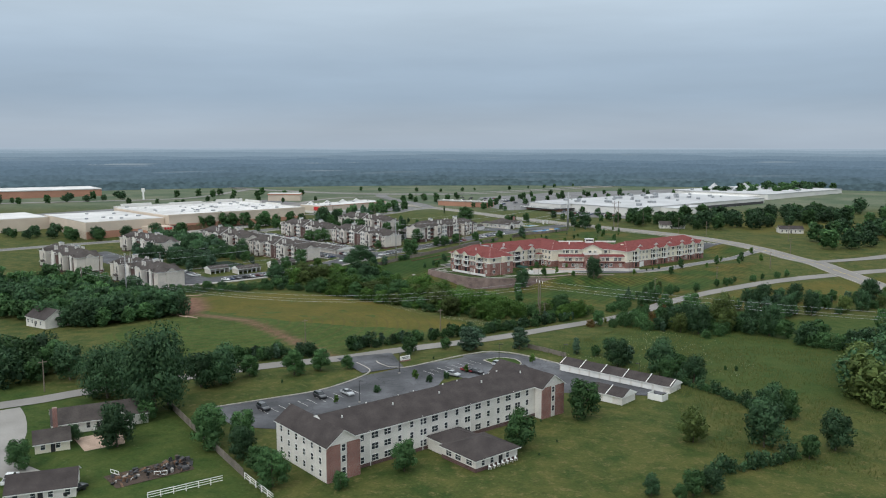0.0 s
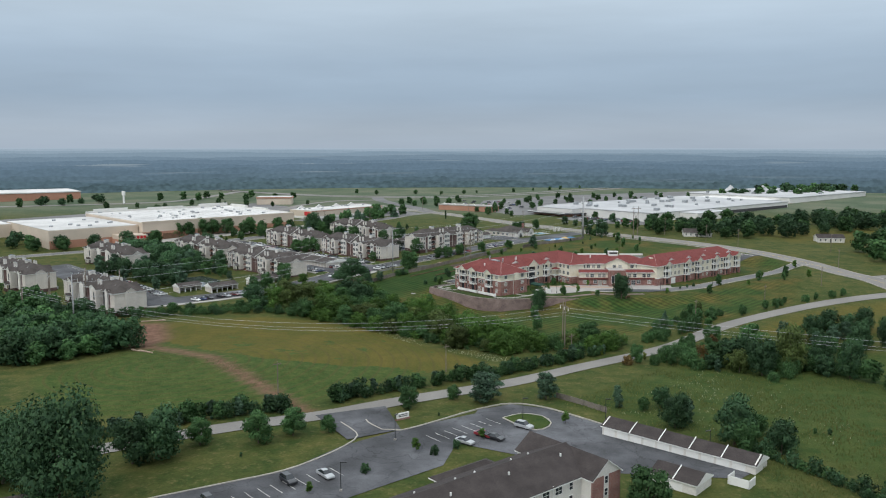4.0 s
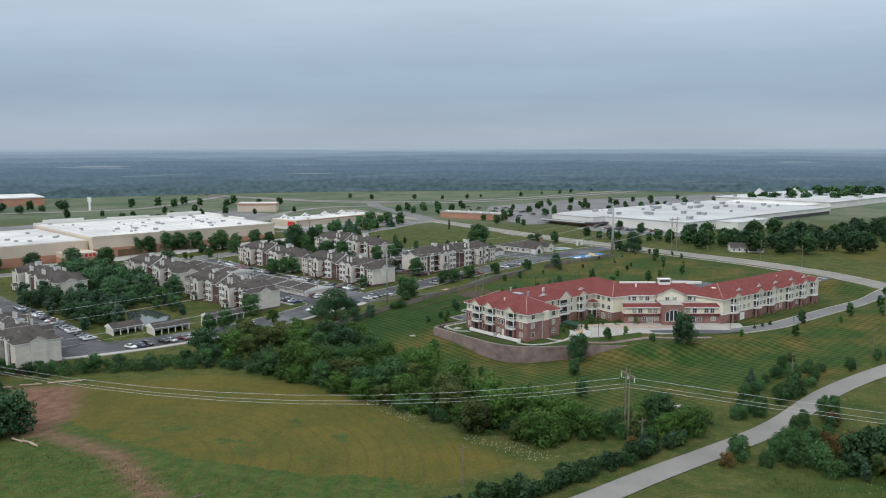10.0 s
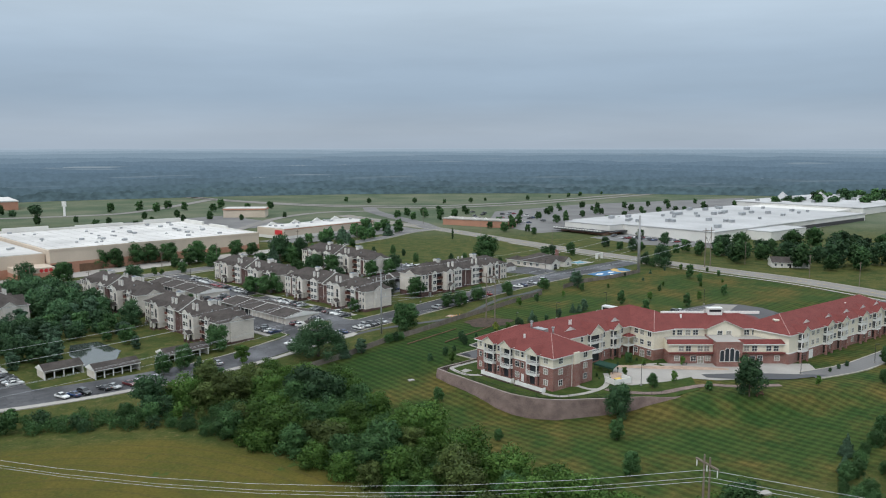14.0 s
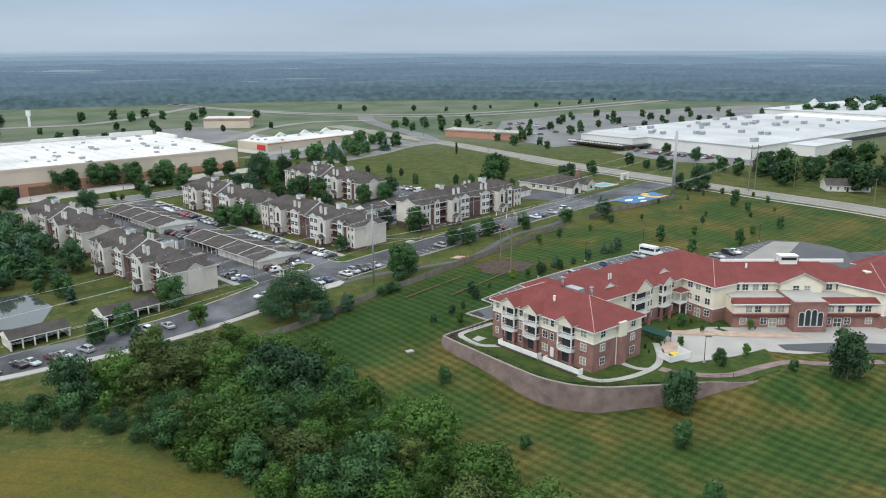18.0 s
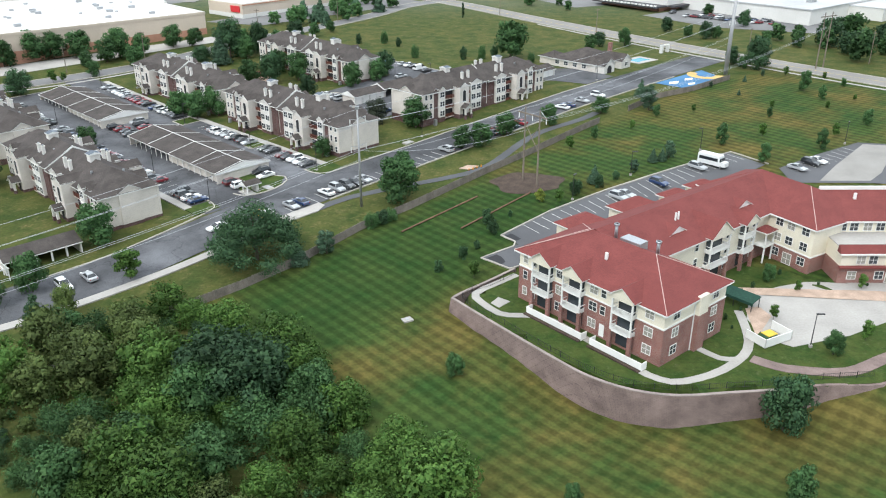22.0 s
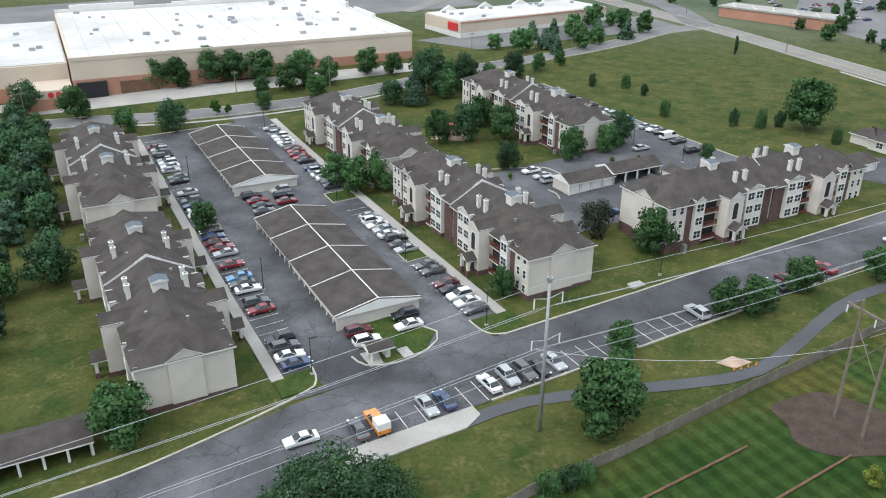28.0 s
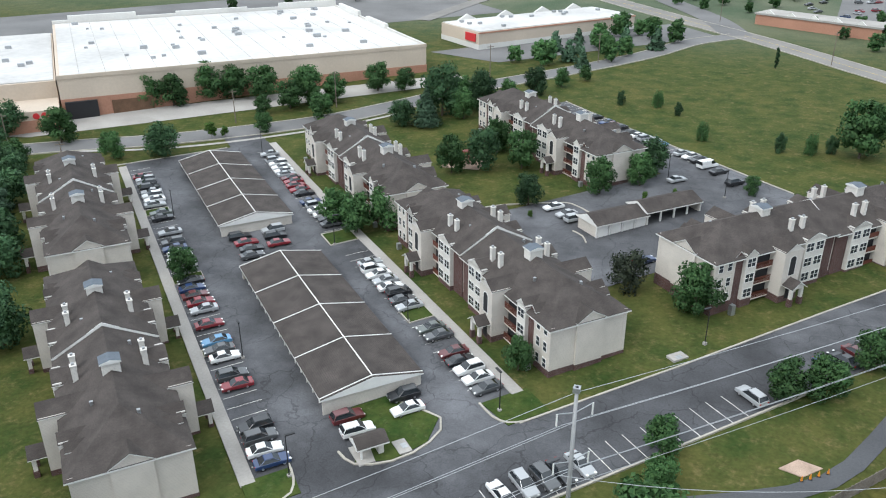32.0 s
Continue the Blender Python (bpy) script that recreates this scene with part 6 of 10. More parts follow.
LONG = thing("long_apartment_block", pose(-22.9, 152.5, -1.4, 0, 0, 39.6), "long three-storey off-white block with brick gable ends and charcoal roof", "building")
L_EAVE = 7.3
WIN_L = window_mesh(0.85, 1.3, 1)
WIN_L2 = window_mesh(1.7, 1.3, 2)
part("wall", boxes((2, 67.5, 2.6, 17.0, -1.5, L_EAVE)), SIDING_WHITE, LONG)
part("wall_base", boxes((7, 62, 2.55, 17.05, -1.6, 0.3)), BRICK_BROWN, LONG)
for x0, x1, deep in ((0, 7.8, 21.0), (61.6, 69.4, 19.0)):
    part("wing_wall", boxes((x0, x1, 0.15, deep, -1.5, L_EAVE)), SIDING_WHITE, LONG)
    part("brick_panel", boxes((x0 - 0.03, x0 + 3.1, 0, 0.3, -1.5, L_EAVE - 0.1)), BRICK_RED, LONG)
    part("brick_panel", boxes((x1 - 3.1, x1 + 0.03, 0, 0.3, -1.5, L_EAVE - 0.1)), BRICK_RED, LONG)
    g = bmesh.new()
    gable_wall(g, x0 - 0.1, x1 + 0.1, -0.05, 0.5, L_EAVE - 0.05, 2.62)
    part("gable", g, SIDING_WHITE, LONG)
    g = bmesh.new()
    gable_wall(g, x0, x1, deep - 0.4, deep, L_EAVE, 2.6)
    part("gable", g, SIDING_WHITE, LONG)
    g = bmesh.new()
    gable_roof(g, -0.35, deep + 0.35, (x1 - x0) / 2 + 0.4, L_EAVE - 0.25, 3.0)
    r_ = part("wing_roof", g, [SHINGLE_GREY, TRIM], LONG)
    r_.matrix_local = pose((x0 + x1) / 2, 0, 0, 0, 0, 90)
    for z in (0.8, 3.3, 5.6):
        set_window(LONG, WIN_L, (x0 + x1) / 2, 0.1, z, 0)
g = bmesh.new()
hip_roof(g, 4, 65, 2.6, 17.0, L_EAVE, 3.4, 0.4, False, False)
part("roof", g, [SHINGLE_GREY, TRIM], LONG)
for k in range(16):
    x = 10.0 + k * 3.25
    for z in (0.5, 3.0, 5.4):
        set_window(LONG, WIN_L2 if k % 4 in (1, 2) else WIN_L, x, 2.56, z, 0)
for k in range(6):
    for z in (0.5, 3.0, 5.4):
        set_window(LONG, WIN_L, -0.04, 2.6 + k * 3.2, z, -90)
for k in range(4):
    for z in (0.5, 3.0, 5.4):
        set_window(LONG, WIN_L, 69.44, 3.5 + k * 4, z, 90)
part("lobby_roof_back", hip_roof(bmesh.new(), 44, 58, 15, 24, L_EAVE - 2.5, 2.5, 0.4), [SHINGLE_GREY, TRIM], LONG)
part("lobby_wall", boxes((44.4, 57.6, 15, 23.6, -1.5, L_EAVE - 2.5)), SIDING_WHITE, LONG)
part("canopy_roof", hip_roof(bmesh.new(), 24, 33, 18, 26, 2.6, 1.8, 0.4), [SHINGLE_GREY, TRIM], LONG)
for x in (24.5, 32.5):
    part("canopy_post", boxes((x - 0.2, x + 0.2, 25.2, 25.6, -1.5, 2.6)), BRICK_RED, LONG)
for k in range(13):
    v = part("roof_vent", boxes((-0.12, 0.12, -0.12, 0.12, 0, 0.55)), TRIM, LONG)
    v.matrix_local = pose(8 + k * 4.4, 11.0 if k % 3 else 7.0, L_EAVE + 2.4)
for k in range(4):
    part("downpipe", boxes((12 + k * 14, 12.12 + k * 14, 2.45, 2.6, -1, L_EAVE)), TRIM, LONG)
# community room in front
hall = thing("community_room", pose(-22.9, 152.5, -1.4, 0, 0, 39.6), "low white community room with charcoal hipped roof", "building")
part("link_wall", boxes((27.5, 36.5, -4, 2.6, -1.4, 2.5)), SIDING_WHITE, hall)
part("link_roof", hip_roof(bmesh.new(), 27.5, 36.5, -6, 2.6, 2.5, 1.8, 0.5), [SHINGLE_GREY, TRIM], hall)
part("wall", boxes((26.5, 38.5, -14.5, -3.6, -1.4, 2.5)), SIDING_WHITE, hall)
part("wall_base", boxes((26.45, 38.55, -14.55, -3.55, -1.5, 0.4)), BRICK_BROWN, hall)
part("roof", hip_roof(bmesh.new(), 26.5, 38.5, -14.5, -3.6, 2.5, 2.2, 0.6), [SHINGLE_GREY, TRIM], hall)
for y in (-12.5, -9.0, -6.0):
    set_window(hall, WIN_L2, 26.46, y, 0.7, -90)
for x in (28.5, 31.0, 35.5):
    set_window(hall, WIN_L, x, -14.54, 0.7, 0)
part("door", boxes((33, 34, -14.62, -14.5, 0, 2.1)), DARK, hall, "dark side door")
for k in range(7):
    c = thing("garden_chair", hall.matrix_world @ pose(29.5 + k * 1.25, -15.6, 0.05, 0, 0, 10 * (k % 3)), "white plastic garden chair by the community room wall", "chair", "garden chairs")
    part("seat", boxes((-0.25, 0.25, -0.25, 0.25, 0.38, 0.44)), TRIM, c)
    part("backrest", boxes((-0.25, 0.25, 0.2, 0.26, 0.44, 0.9)), TRIM, c)
    for x in (-0.21, 0.21):
        for y in (-0.21, 0.21):
            part("leg", boxes((x - 0.03, x + 0.03, y - 0.03, y + 0.03, -0.2, 0.38)), TRIM, c)


def shed_row(m, length, width, label, dividers=4):
    g = thing("garage_row", m, label, "garage", "white garages")
    h = width / 2
    part("wall", boxes((0, length, -h, h, -1.5, 2.4)), SIDING_WHITE, g)
    for x in (0, length - 0.3):
        gm = bmesh.new()
        solid(gm, [(x, -h, 2.4), (x, h, 2.4), (x, 0, 3.8)], [(x + 0.3, -h, 2.4), (x + 0.3, h, 2.4), (x + 0.3, 0, 3.8)])
        part("gable", gm, SIDING_WHITE, g)
    part("roof", hip_roof(bmesh.new(), 0, length, -h, h, 2.4, 1.55, 0.35, False, False), [SHINGLE_GREY, TRIM], g)
    for k in range(1, dividers + 1):
        x = length * k / (dividers + 1)
        st = bmesh.new()
        solid(st, [(x - 0.1, -h - 0.36, 2.3), (x + 0.1, -h - 0.36, 2.3), (x + 0.1, 0, 3.95), (x - 0.1, 0, 3.95)], [(x - 0.1, -h - 0.36, 2.42), (x + 0.1, -h - 0.36, 2.42), (x + 0.1, 0, 4.07), (x - 0.1, 0, 4.07)])
        part("roof_strip", st, TRIM, g)
    for k in range(int(length / 3.4)):
        part("garage_door", boxes((0.5 + k * 3.4, 3.3 + k * 3.4, -h - 0.06, -h, -0.2, 2.0)), TRIM, g, "white garage door")
    return g


shed_row(pose(37.6, 239.6, -2.6, 0, 0, -42), 36, 6.4, "long low white garage row with dark roof beside the meadow")
shed_row(pose(42, 211.8, -2.3, 0, 0, -42), 9.5, 7.0, "small white garage with a dark gabled roof", 1)
bn = thing("bin_shelter", pose(57.6, 208.5, -2.3, 0, 0, -42), "white board bin shelter on a concrete pad", "shelter")
part("wall", boxes((-2.2, 2.2, -1.6, -1.45, -0.3, 1.8)), TRIM, bn)
part("wall", boxes((-2.2, -2.05, -1.6, 1.6, -0.3, 1.8)), TRIM, bn)
part("wall", boxes((2.05, 2.2, -1.6, 1.6, -0.3, 1.8)), TRIM, bn)


# ---- houses ----
def house(m, length, width, label, wall, roof, eave=2.7, rise=2.4, ell=0.0, chimney=None):
    h = thing("house", m, label, "house")
    part("wall", boxes((0, length, 0, width, -1.2, eave)), wall, h)
    for x in (0, length - 0.25):
        g = bmesh.new()
        solid(g, [(x, 0, eave), (x, width, eave), (x, width / 2, eave + rise - 0.15)], [(x + 0.25, 0, eave), (x + 0.25, width, eave), (x + 0.25, width / 2, eave + rise - 0.15)])
        part("gable", g, wall, h)
    rf = part("roof", gable_roof(bmesh.new(), -0.4, length + 0.4, width / 2 + 0.45, eave - 0.15, rise + 0.1), [roof, TRIM], h)
    rf.matrix_local = pose(0, width / 2, 0)
    if ell:
        part("ell_wall", boxes((length * 0.6, length * 0.6 + ell, -2.6, 0.2, -1.2, eave)), wall, h)
        g = bmesh.new()
        gable_wall(g, length * 0.6, length * 0.6 + ell, -2.6, -2.35, eave, 1.9)
        part("ell_gable", g, wall, h)
        g = bmesh.new()
        cross_gable(g, length * 0.6, length * 0.6 + ell, -2.6, width * 0.4, eave, 2.0, 0.3)
        part("ell_roof", g, [roof, TRIM], h)
    if chimney:
        part("chimney", boxes((chimney - 0.5, chimney + 0.5, -0.75, 0.15, -1, eave + rise + 1.6)), BRICK_RED, h, "red brick chimney")
    n = int(length / 3)
    for k in range(n):
        set_window(h, WIN_L, 1.6 + k * 3, -0.04, 0.9, 0)
    part("door", boxes((length * 0.45, length * 0.45 + 0.9, -0.08, 0, 0, 2.05)), DARK, h, "dark front door")
    return h


house(pose(-90.5, 179.5, -2.0, 0, 0, 28), 21, 9, "white ranch house with brown roof and tall brick chimney", SIDING_WHITE, SHINGLE, 2.7, 2.6, 4.5, 0.6)
house(pose(-89, 168.2, -2.0, 0, 0, 28), 7, 6, "beige garden shed with brown gable roof", SIDING_WARM, SHINGLE, 2.4, 2.2)
house(pose(-81.5, 142.5, -2.0, 0, 0, 20), 12, 9, "low house with dark hipped roof beside a driveway", SIDING_WHITE, SHINGLE_GREY, 2.5, 2.2)
house(pose(-163, 308, -4.0, 0, 0, -35), 14, 10, "small white house with grey gable roof among trees", SIDING_WHITE, SHINGLE_GREY, 3.2, 3.4)
house(pose(160, 590, 5.2, 0, 0, -10), 18, 10, "low pale house behind trees across the avenue", SIDING_WHITE, SHINGLE, 2.8, 2.4)
house(pose(236, 560, 5, 0, 0, -8), 16, 9, "low white house near the far field", SIDING_WHITE, SHINGLE_GREY, 2.8, 2.2)
club = thing("clubhouse", at_uv(-391, 455), "low clubhouse with brown hipped roof, cream walls and white gables", "building")
part("wall", boxes((-11, 9, -9, 9, -1.2, 3.0)), SIDING, club)
part("roof", hip_roof(bmesh.new(), -11, 9, -9, 9, 3.0, 3.8, 0.6), [SHINGLE, TRIM], club)
for y0, y1, out in ((-8.6, -2.2, 12.5), (3.0, 8.8, 12.0)):
    part("gable_wing", boxes((8.9, out, y0, y1, -1.2, 2.9)), SIDING_WHITE, club)
    g = bmesh.new()
    gable_wall(g, y0, y1, -out, -out + 0.3, 2.9, 2.0)
    q = part("gable", g, SIDING_WHITE, club, "white gable with a round vent")
    q.matrix_local = pose(0, 0, 0, 0, 0, 90)
    g = bmesh.new()
    cross_gable(g, y0, y1, -out, -2.0, 2.9, 2.2, 0.4)
    q = part("gable_roof", g, [SHINGLE, TRIM], club)
    q.matrix_local = pose(0, 0, 0, 0, 0, 90)
g = bmesh.new()
arch_panel(g, -5.4, -12.56, -0.3, 2.6, 2.9, 0.05)
q = part("porch_arch", g, DARK, club, "dark arched porch opening")
q.matrix_local = pose(0, 0, 0, 0, 0, 90)
for y in (-0.8, 1.6):
    set_window(club, WIN_L2, 9.04, y, 0.9, 90)
set_window(club, WIN_L2, 12.04, 5.9, 0.9, 90)
for x in (-8, -4, 0, 4):
    set_window(club, WIN_L2, x, -9.04, 0.9, 0)
part("wing", boxes((-17, -10.9, -8, 0, -1.2, 2.8)), SIDING, club)
part("wing_roof", hip_roof(bmesh.new(), -17, -10, -8, 0, 2.8, 1.9, 0.5), [SHINGLE, TRIM], club)
part("chimney", boxes((2, 3.2, 8.2, 9.6, -1, 7.6)), BRICK_RED, club, "red brick chimney")
pool = thing("swimming_pool", pose(66, 608, 5.3, 0, 0, 40), "turquoise swimming pool with pale deck beside the clubhouse", "pool")
part("deck", boxes((-6, 6, -4.5, 4.5, -0.5, 0.15)), CONCRETE, pool)
part("water", boxes((-3.8, 3.8, -2.4, 2.4, 0.1, 0.18)), plain("pool_water", (0.04, 0.27, 0.34), 0.08), pool)
gate = thing("entrance_gate", pose(79.5, 623.5, 5.3, 0, 0, 40), "pair of white stone entrance pillars with a beam", "gate")
for x in (-2, 2):
    part("pillar", boxes((x - 0.6, x + 0.6, -0.5, 0.5, -0.5, 3.0)), STORE_WHITE, gate)
part("beam", boxes((-2.6, 2.6, -0.3, 0.3, 2.6, 3.1)), STORE_WHITE, gate)

# play court painted blue with a yellow sweep
court_p = tagged(part("play_court", drape(uvpoly((-358.2, 447), (-357, 476), (-344.5, 470), (-344.5, 448)), 0.16), surface("court_blue", (0.06, 0.165, 0.31), 0.8, 2, 0.08, 0.2, 0.2, 0.02)), "blue painted play court with yellow arc and white shapes", "play court", kind="structure")
cx, cy = grid_uv(-352, 470)
bm = bmesh.new()
ring = [(cx + 6.5 * math.cos(a), cy + 6.5 * math.sin(a)) for a in [2.2 + k * 0.35 for k in range(12)]]
cen = [(cx + 3.2 * math.cos(a), cy + 3.2 * math.sin(a)) for a in [2.2 + k * 0.35 for k in range(12)]]
vo = [bm.verts.new((x, y, ground_z(x, y) + 0.2)) for x, y in ring]
vi = [bm.verts.new((x, y, ground_z(x, y) + 0.2)) for x, y in cen]
for k in range(11):
    bm.faces.new((vo[k], vo[k + 1], vi[k + 1], vi[k]))
part("yellow_arc", bm, surface("court_yellow", (0.52, 0.35, 0.12), 0.8, 2, 0.08, 0.2, 0.2, 0.02), court_p)
for uu, vv, s_ in ((-354, 452, 1.6), (-349, 455, 1.2), (-353, 460, 1.4)):
    part("white_mark", drape(uvpoly((uu - s_, vv), (uu, vv - s_ * 2), (uu + s_, vv), (uu, vv + s_ * 2)), 0.19, 2), TRIM, court_p)

# ---- shops ----
store = thing("big_store", pose(-115.5, 669, 5.0, 0, 0, -136.9 + 0), "huge beige store with white membrane roof and rust-red band", "store")
# local x runs along the rear wall to the west, local y away from the lane is negative
part("wall", boxes((0, 118, -104, 0, -6, 9.3)), STORE_WALL, store)
part("band", boxes((-0.1, 118, -104, 0.12, -6, 3.0)), STORE_BAND, store, "rust-red lower band")
part("roof", boxes((1, 117, -103, -1, 9.3, 9.65)), ROOF_WHITE, store, "white membrane roof")
part("parapet", boxes((-0.2, 118.2, -0.3, 0.2, 9.0, 10.1)), STORE_WALL, store)
part("parapet", boxes((-0.2, 0.4, -104, 0.2, 9.0, 10.1)), STORE_WHITE, store)
for q0, q1, h in ((0, 26, 12.3), (40, 70, 11.6), (86, 112, 12.4)):
    part("front_parapet", boxes((q0, q1, -105, -103.5, 6, h)), STORE_WHITE, store, "raised white front parapet")
part("front_parapet", boxes((-0.5, 1.0, -96, -70, 6, 11.8)), STORE_WHITE, store)
part("front_parapet", boxes((-0.5, 1.0, -60, -38, 6, 11.2)), STORE_WHITE, store)
part("parapet", boxes((0, 118, -104.6, -103.6, 8, 10.8)), STORE_WHITE, store)
random.seed(11)
for k in range(42):
    x, y = 8 + random.random() * 102, -8 - random.random() * 90
    s = random.uniform(0.5, 1.3)
    u_ = part("roof_unit", boxes((x - s, x + s, y - s * 0.6, y + s * 0.6, 9.5, 9.9 + s * 0.7)), METAL, store)
for k in range(15):
    x = 8 + k * 7.4
    part("roof_seam", boxes((x, x + 0.12, -102, -2, 9.66, 9.70)), CONCRETE, store)
part("loading_dock", boxes((108, 117, 0.1, 1.2, -4, 2.2)), DARK, store, "dark loading dock")
part("dock_gate", boxes((92, 104, 0.2, 0.5, -4, 1.5)), WOOD_BEAM, store, "brown timber screen")
low = thing("store_annexe", pose(-115.5, 669, 3.5, 0, 0, -136.9), "lower beige store wing with rust band", "store")
part("wall", boxes((118.5, 175, -95, -6, -6, 9.0)), STORE_WALL, low)
part("band", boxes((118.4, 175, -95, -5.88, -6, 2.5)), STORE_BAND, low)
part("roof", boxes((119, 175, -94, -7, 9.0, 9.3)), ROOF_WHITE, low)
part("dock_wall", boxes((118.6, 136, -6, 9, -6, 4.0)), STORE_WALL, low)
part("dock_band", boxes((118.5, 136.1, -6, 9.1, -6, 1.5)), STORE_BAND, low)
for k in range(3):
    ar = bmesh.new()
    tube(ar, (120.5 + k * 2.2, 9.0, 2.6), (120.5 + k * 2.2, 9.2, 2.6), 0.9, sides=16)
    part("sign_disc", ar, RED_SIGN, low, "red round sign shape")
part("sign_shape", boxes((131, 134.5, 9.0, 9.2, 1.6, 3.6)), RED_SIGN, low, "red sign shape")
for q in range(10):
    x, y = 125 + random.random() * 45, -15 - random.random() * 70
    part("roof_unit", boxes((x - 1, x + 1, y - 0.7, y + 0.7, 9.2, 10.3)), METAL, low)

west_store = thing("far_store", pose(-300, 610, 2.5, 0, 0, -137), "pale flat-roofed store beyond the big store", "store")
part("wall", boxes((0, 110, -60, 0, -6, 9)), STORE_WALL, west_store)
part("roof", boxes((0.5, 109.5, -59.5, -0.5, 9, 9.3)), ROOF_WHITE, west_store)
brick_store = thing("brick_store", pose(-395, 930, 8, 0, 0, 215), "long rust-brick store with white roof in the distance", "store")
part("wall", boxes((0, 170, -70, 0, -4, 8)), STORE_BAND, brick_store)
part("roof", boxes((-0.5, 170.5, -70.5, 0.5, 8, 9)), ROOF_WHITE, brick_store)

strip = thing("shop_strip", pose(-108, 709, 6.3, 0, 0, 50.2), "row of cream shops with white flat roof and peaked parapets", "shops")
part("wall", boxes((0, 82, 0, 28, -2, 6.5)), STORE_WALL, strip)
part("band", boxes((-0.1, 82.1, -0.1, 28.1, -2, 1.8)), STORE_WHITE, strip)
part("roof", boxes((0.5, 81.5, 0.5, 27.5, 6.5, 6.8)), ROOF_WHITE, strip)
part("eaves_band", boxes((-0.2, 82.2, -0.25, 0.1, 5.9, 6.4)), STORE_BAND, strip)
part("sign_end", boxes((-0.6, -0.1, 2, 9, 2.6, 5.6)), RED_SIGN, strip, "red shop sign shape")
for q in (8, 28, 48, 66):
    g = bmesh.new()
    gable_wall(g, q, q + 9, 27.4, 28.4, 6.8, 2.2)
    part("peak", g, STORE_WHITE, strip, "white peaked parapet")
for q in range(12):
    x, y = 5 + random.random() * 72, 4 + random.random() * 20
    part("roof_unit", boxes((x - 0.8, x + 0.8, y - 0.6, y + 0.6, 6.7, 7.7)), METAL, strip)

diner = thing("corner_diner", pose(-186, 853, 8, 0, 0, 4), "cream restaurant with a red roof band beyond the highway", "restaurant")
part("wall", boxes((0, 34, 0, 18, -2, 6)), STORE_WALL, diner)
part("roof_band", boxes((-0.5, 34.5, -0.5, 18.5, 6, 7.2)), STORE_BAND, diner)
part("roof", boxes((0, 34, 0, 18, 7.2, 7.5)), ROOF_WHITE, diner)
small = thing("small_shops", pose(-5, 800, 7.5, 0, 0, -30), "low brown shops past the crossing", "shops")
part("wall", boxes((0, 55, 0, 14, -2, 4)), STORE_BAND, small)
part("roof", boxes((-0.5, 55.5, -0.5, 14.5, 4, 4.8)), CONCRETE, small)
for q in range(5):
    g = bmesh.new()
    gable_wall(g, 4 + q * 10, 9 + q * 10, -0.4, 0.2, 4.6, 1.8)
    part("peak", g, STORE_WHITE, small)

mall = thing("shopping_mall", pose(157, 694, 3.6, 0, 0, 39.9), "sprawling mall with bright white roof and dotted rooftop units", "mall")
part("wall", boxes((0, 218, -10, 105, -4, 9)), STORE_WHITE, mall)
part("roof", boxes((-0.4, 218.4, -10.4, 105.4, 9, 9.6)), ROOF_MALL, mall)
part("bump_wall", boxes((38, 84, -27, -9.9, -4, 8)), STORE_WHITE, mall)
part("bump_roof", boxes((37.8, 84.2, -27.2, -9.9, 8, 8.5)), ROOF_MALL, mall)
part("dark_band", boxes((92, 216, -10.3, -9.9, 3.6, 6.2)), SHUTTER, mall, "dark strip of loading bays")
part("shop_front", boxes((-18, 6, 62, 100, -1, 5.2)), STORE_BAND, mall)
part("front_wall", boxes((-14, 4, 60, 100, 5.2, 9)), STORE_WHITE, mall)
part("front_roof", boxes((-14.2, 20, 59.8, 100.2, 9, 9.5)), ROOF_MALL, mall)
part("dark_awning", boxes((-24, -14, 60, 102, 4.8, 5.6)), SHUTTER, mall, "dark garden-centre awning")
part("side_awning", boxes((-13.9, 14, 56, 60, 4.8, 5.6)), SHUTTER, mall, "dark garden-centre awning")
for k in range(18):
    part("awning_light", boxes((-24.2, -23.2, 60 + k * 2.4, 61.1 + k * 2.4, 5.6, 6.3)), TRIM, mall, "white awning peak")
for k in range(40):
    x, y = 10 + random.random() * 200, 0 + random.random() * 98
    s = random.uniform(1.2, 2.6)
    part("roof_unit", boxes((x - s, x + s, y - s * 0.6, y + s * 0.6, 9.5, 10.8 + s * 0.4)), METAL, mall)
mall2 = thing("mall_annexe", pose(157, 694, 4.6, 0, 0, 39.9), "second white-roofed mall building with pyramid peaks", "mall")
part("wall", boxes((262, 440, 10, 130, -4, 9)), STORE_WHITE, mall2)
part("band", boxes((261.8, 440, 9.8, 130, -4, 3.5)), STORE_BAND, mall2)
part("roof", boxes((261.5, 440.5, 9.5, 130.5, 9, 9.6)), ROOF_MALL, mall2)
part("link", boxes((218, 262, 20, 100, -4, 7.5)), STORE_WHITE, mall2)
for x, y, s in ((347, 86, 7), (319, 110, 6)):
    g = bmesh.new()
    solid(g, [(x - s, y - s, 9.6), (x + s, y - s, 9.6), (x + s, y + s, 9.6), (x - s, y + s, 9.6)], [(x - 0.2, y - 0.2, 17), (x + 0.2, y - 0.2, 17), (x + 0.2, y + 0.2, 17), (x - 0.2, y + 0.2, 17)])
    part("peak", g, ROOF_MALL, mall2, "white pyramid peak")
for k in range(26):
    x, y = 272 + random.random() * 160, 18 + random.random() * 98
    s = random.uniform(1.2, 2.6)
    part("roof_unit", boxes((x - s, x + s, y - s * 0.6, y + s * 0.6, 9.5, 10.8 + s * 0.4)), METAL, mall2)
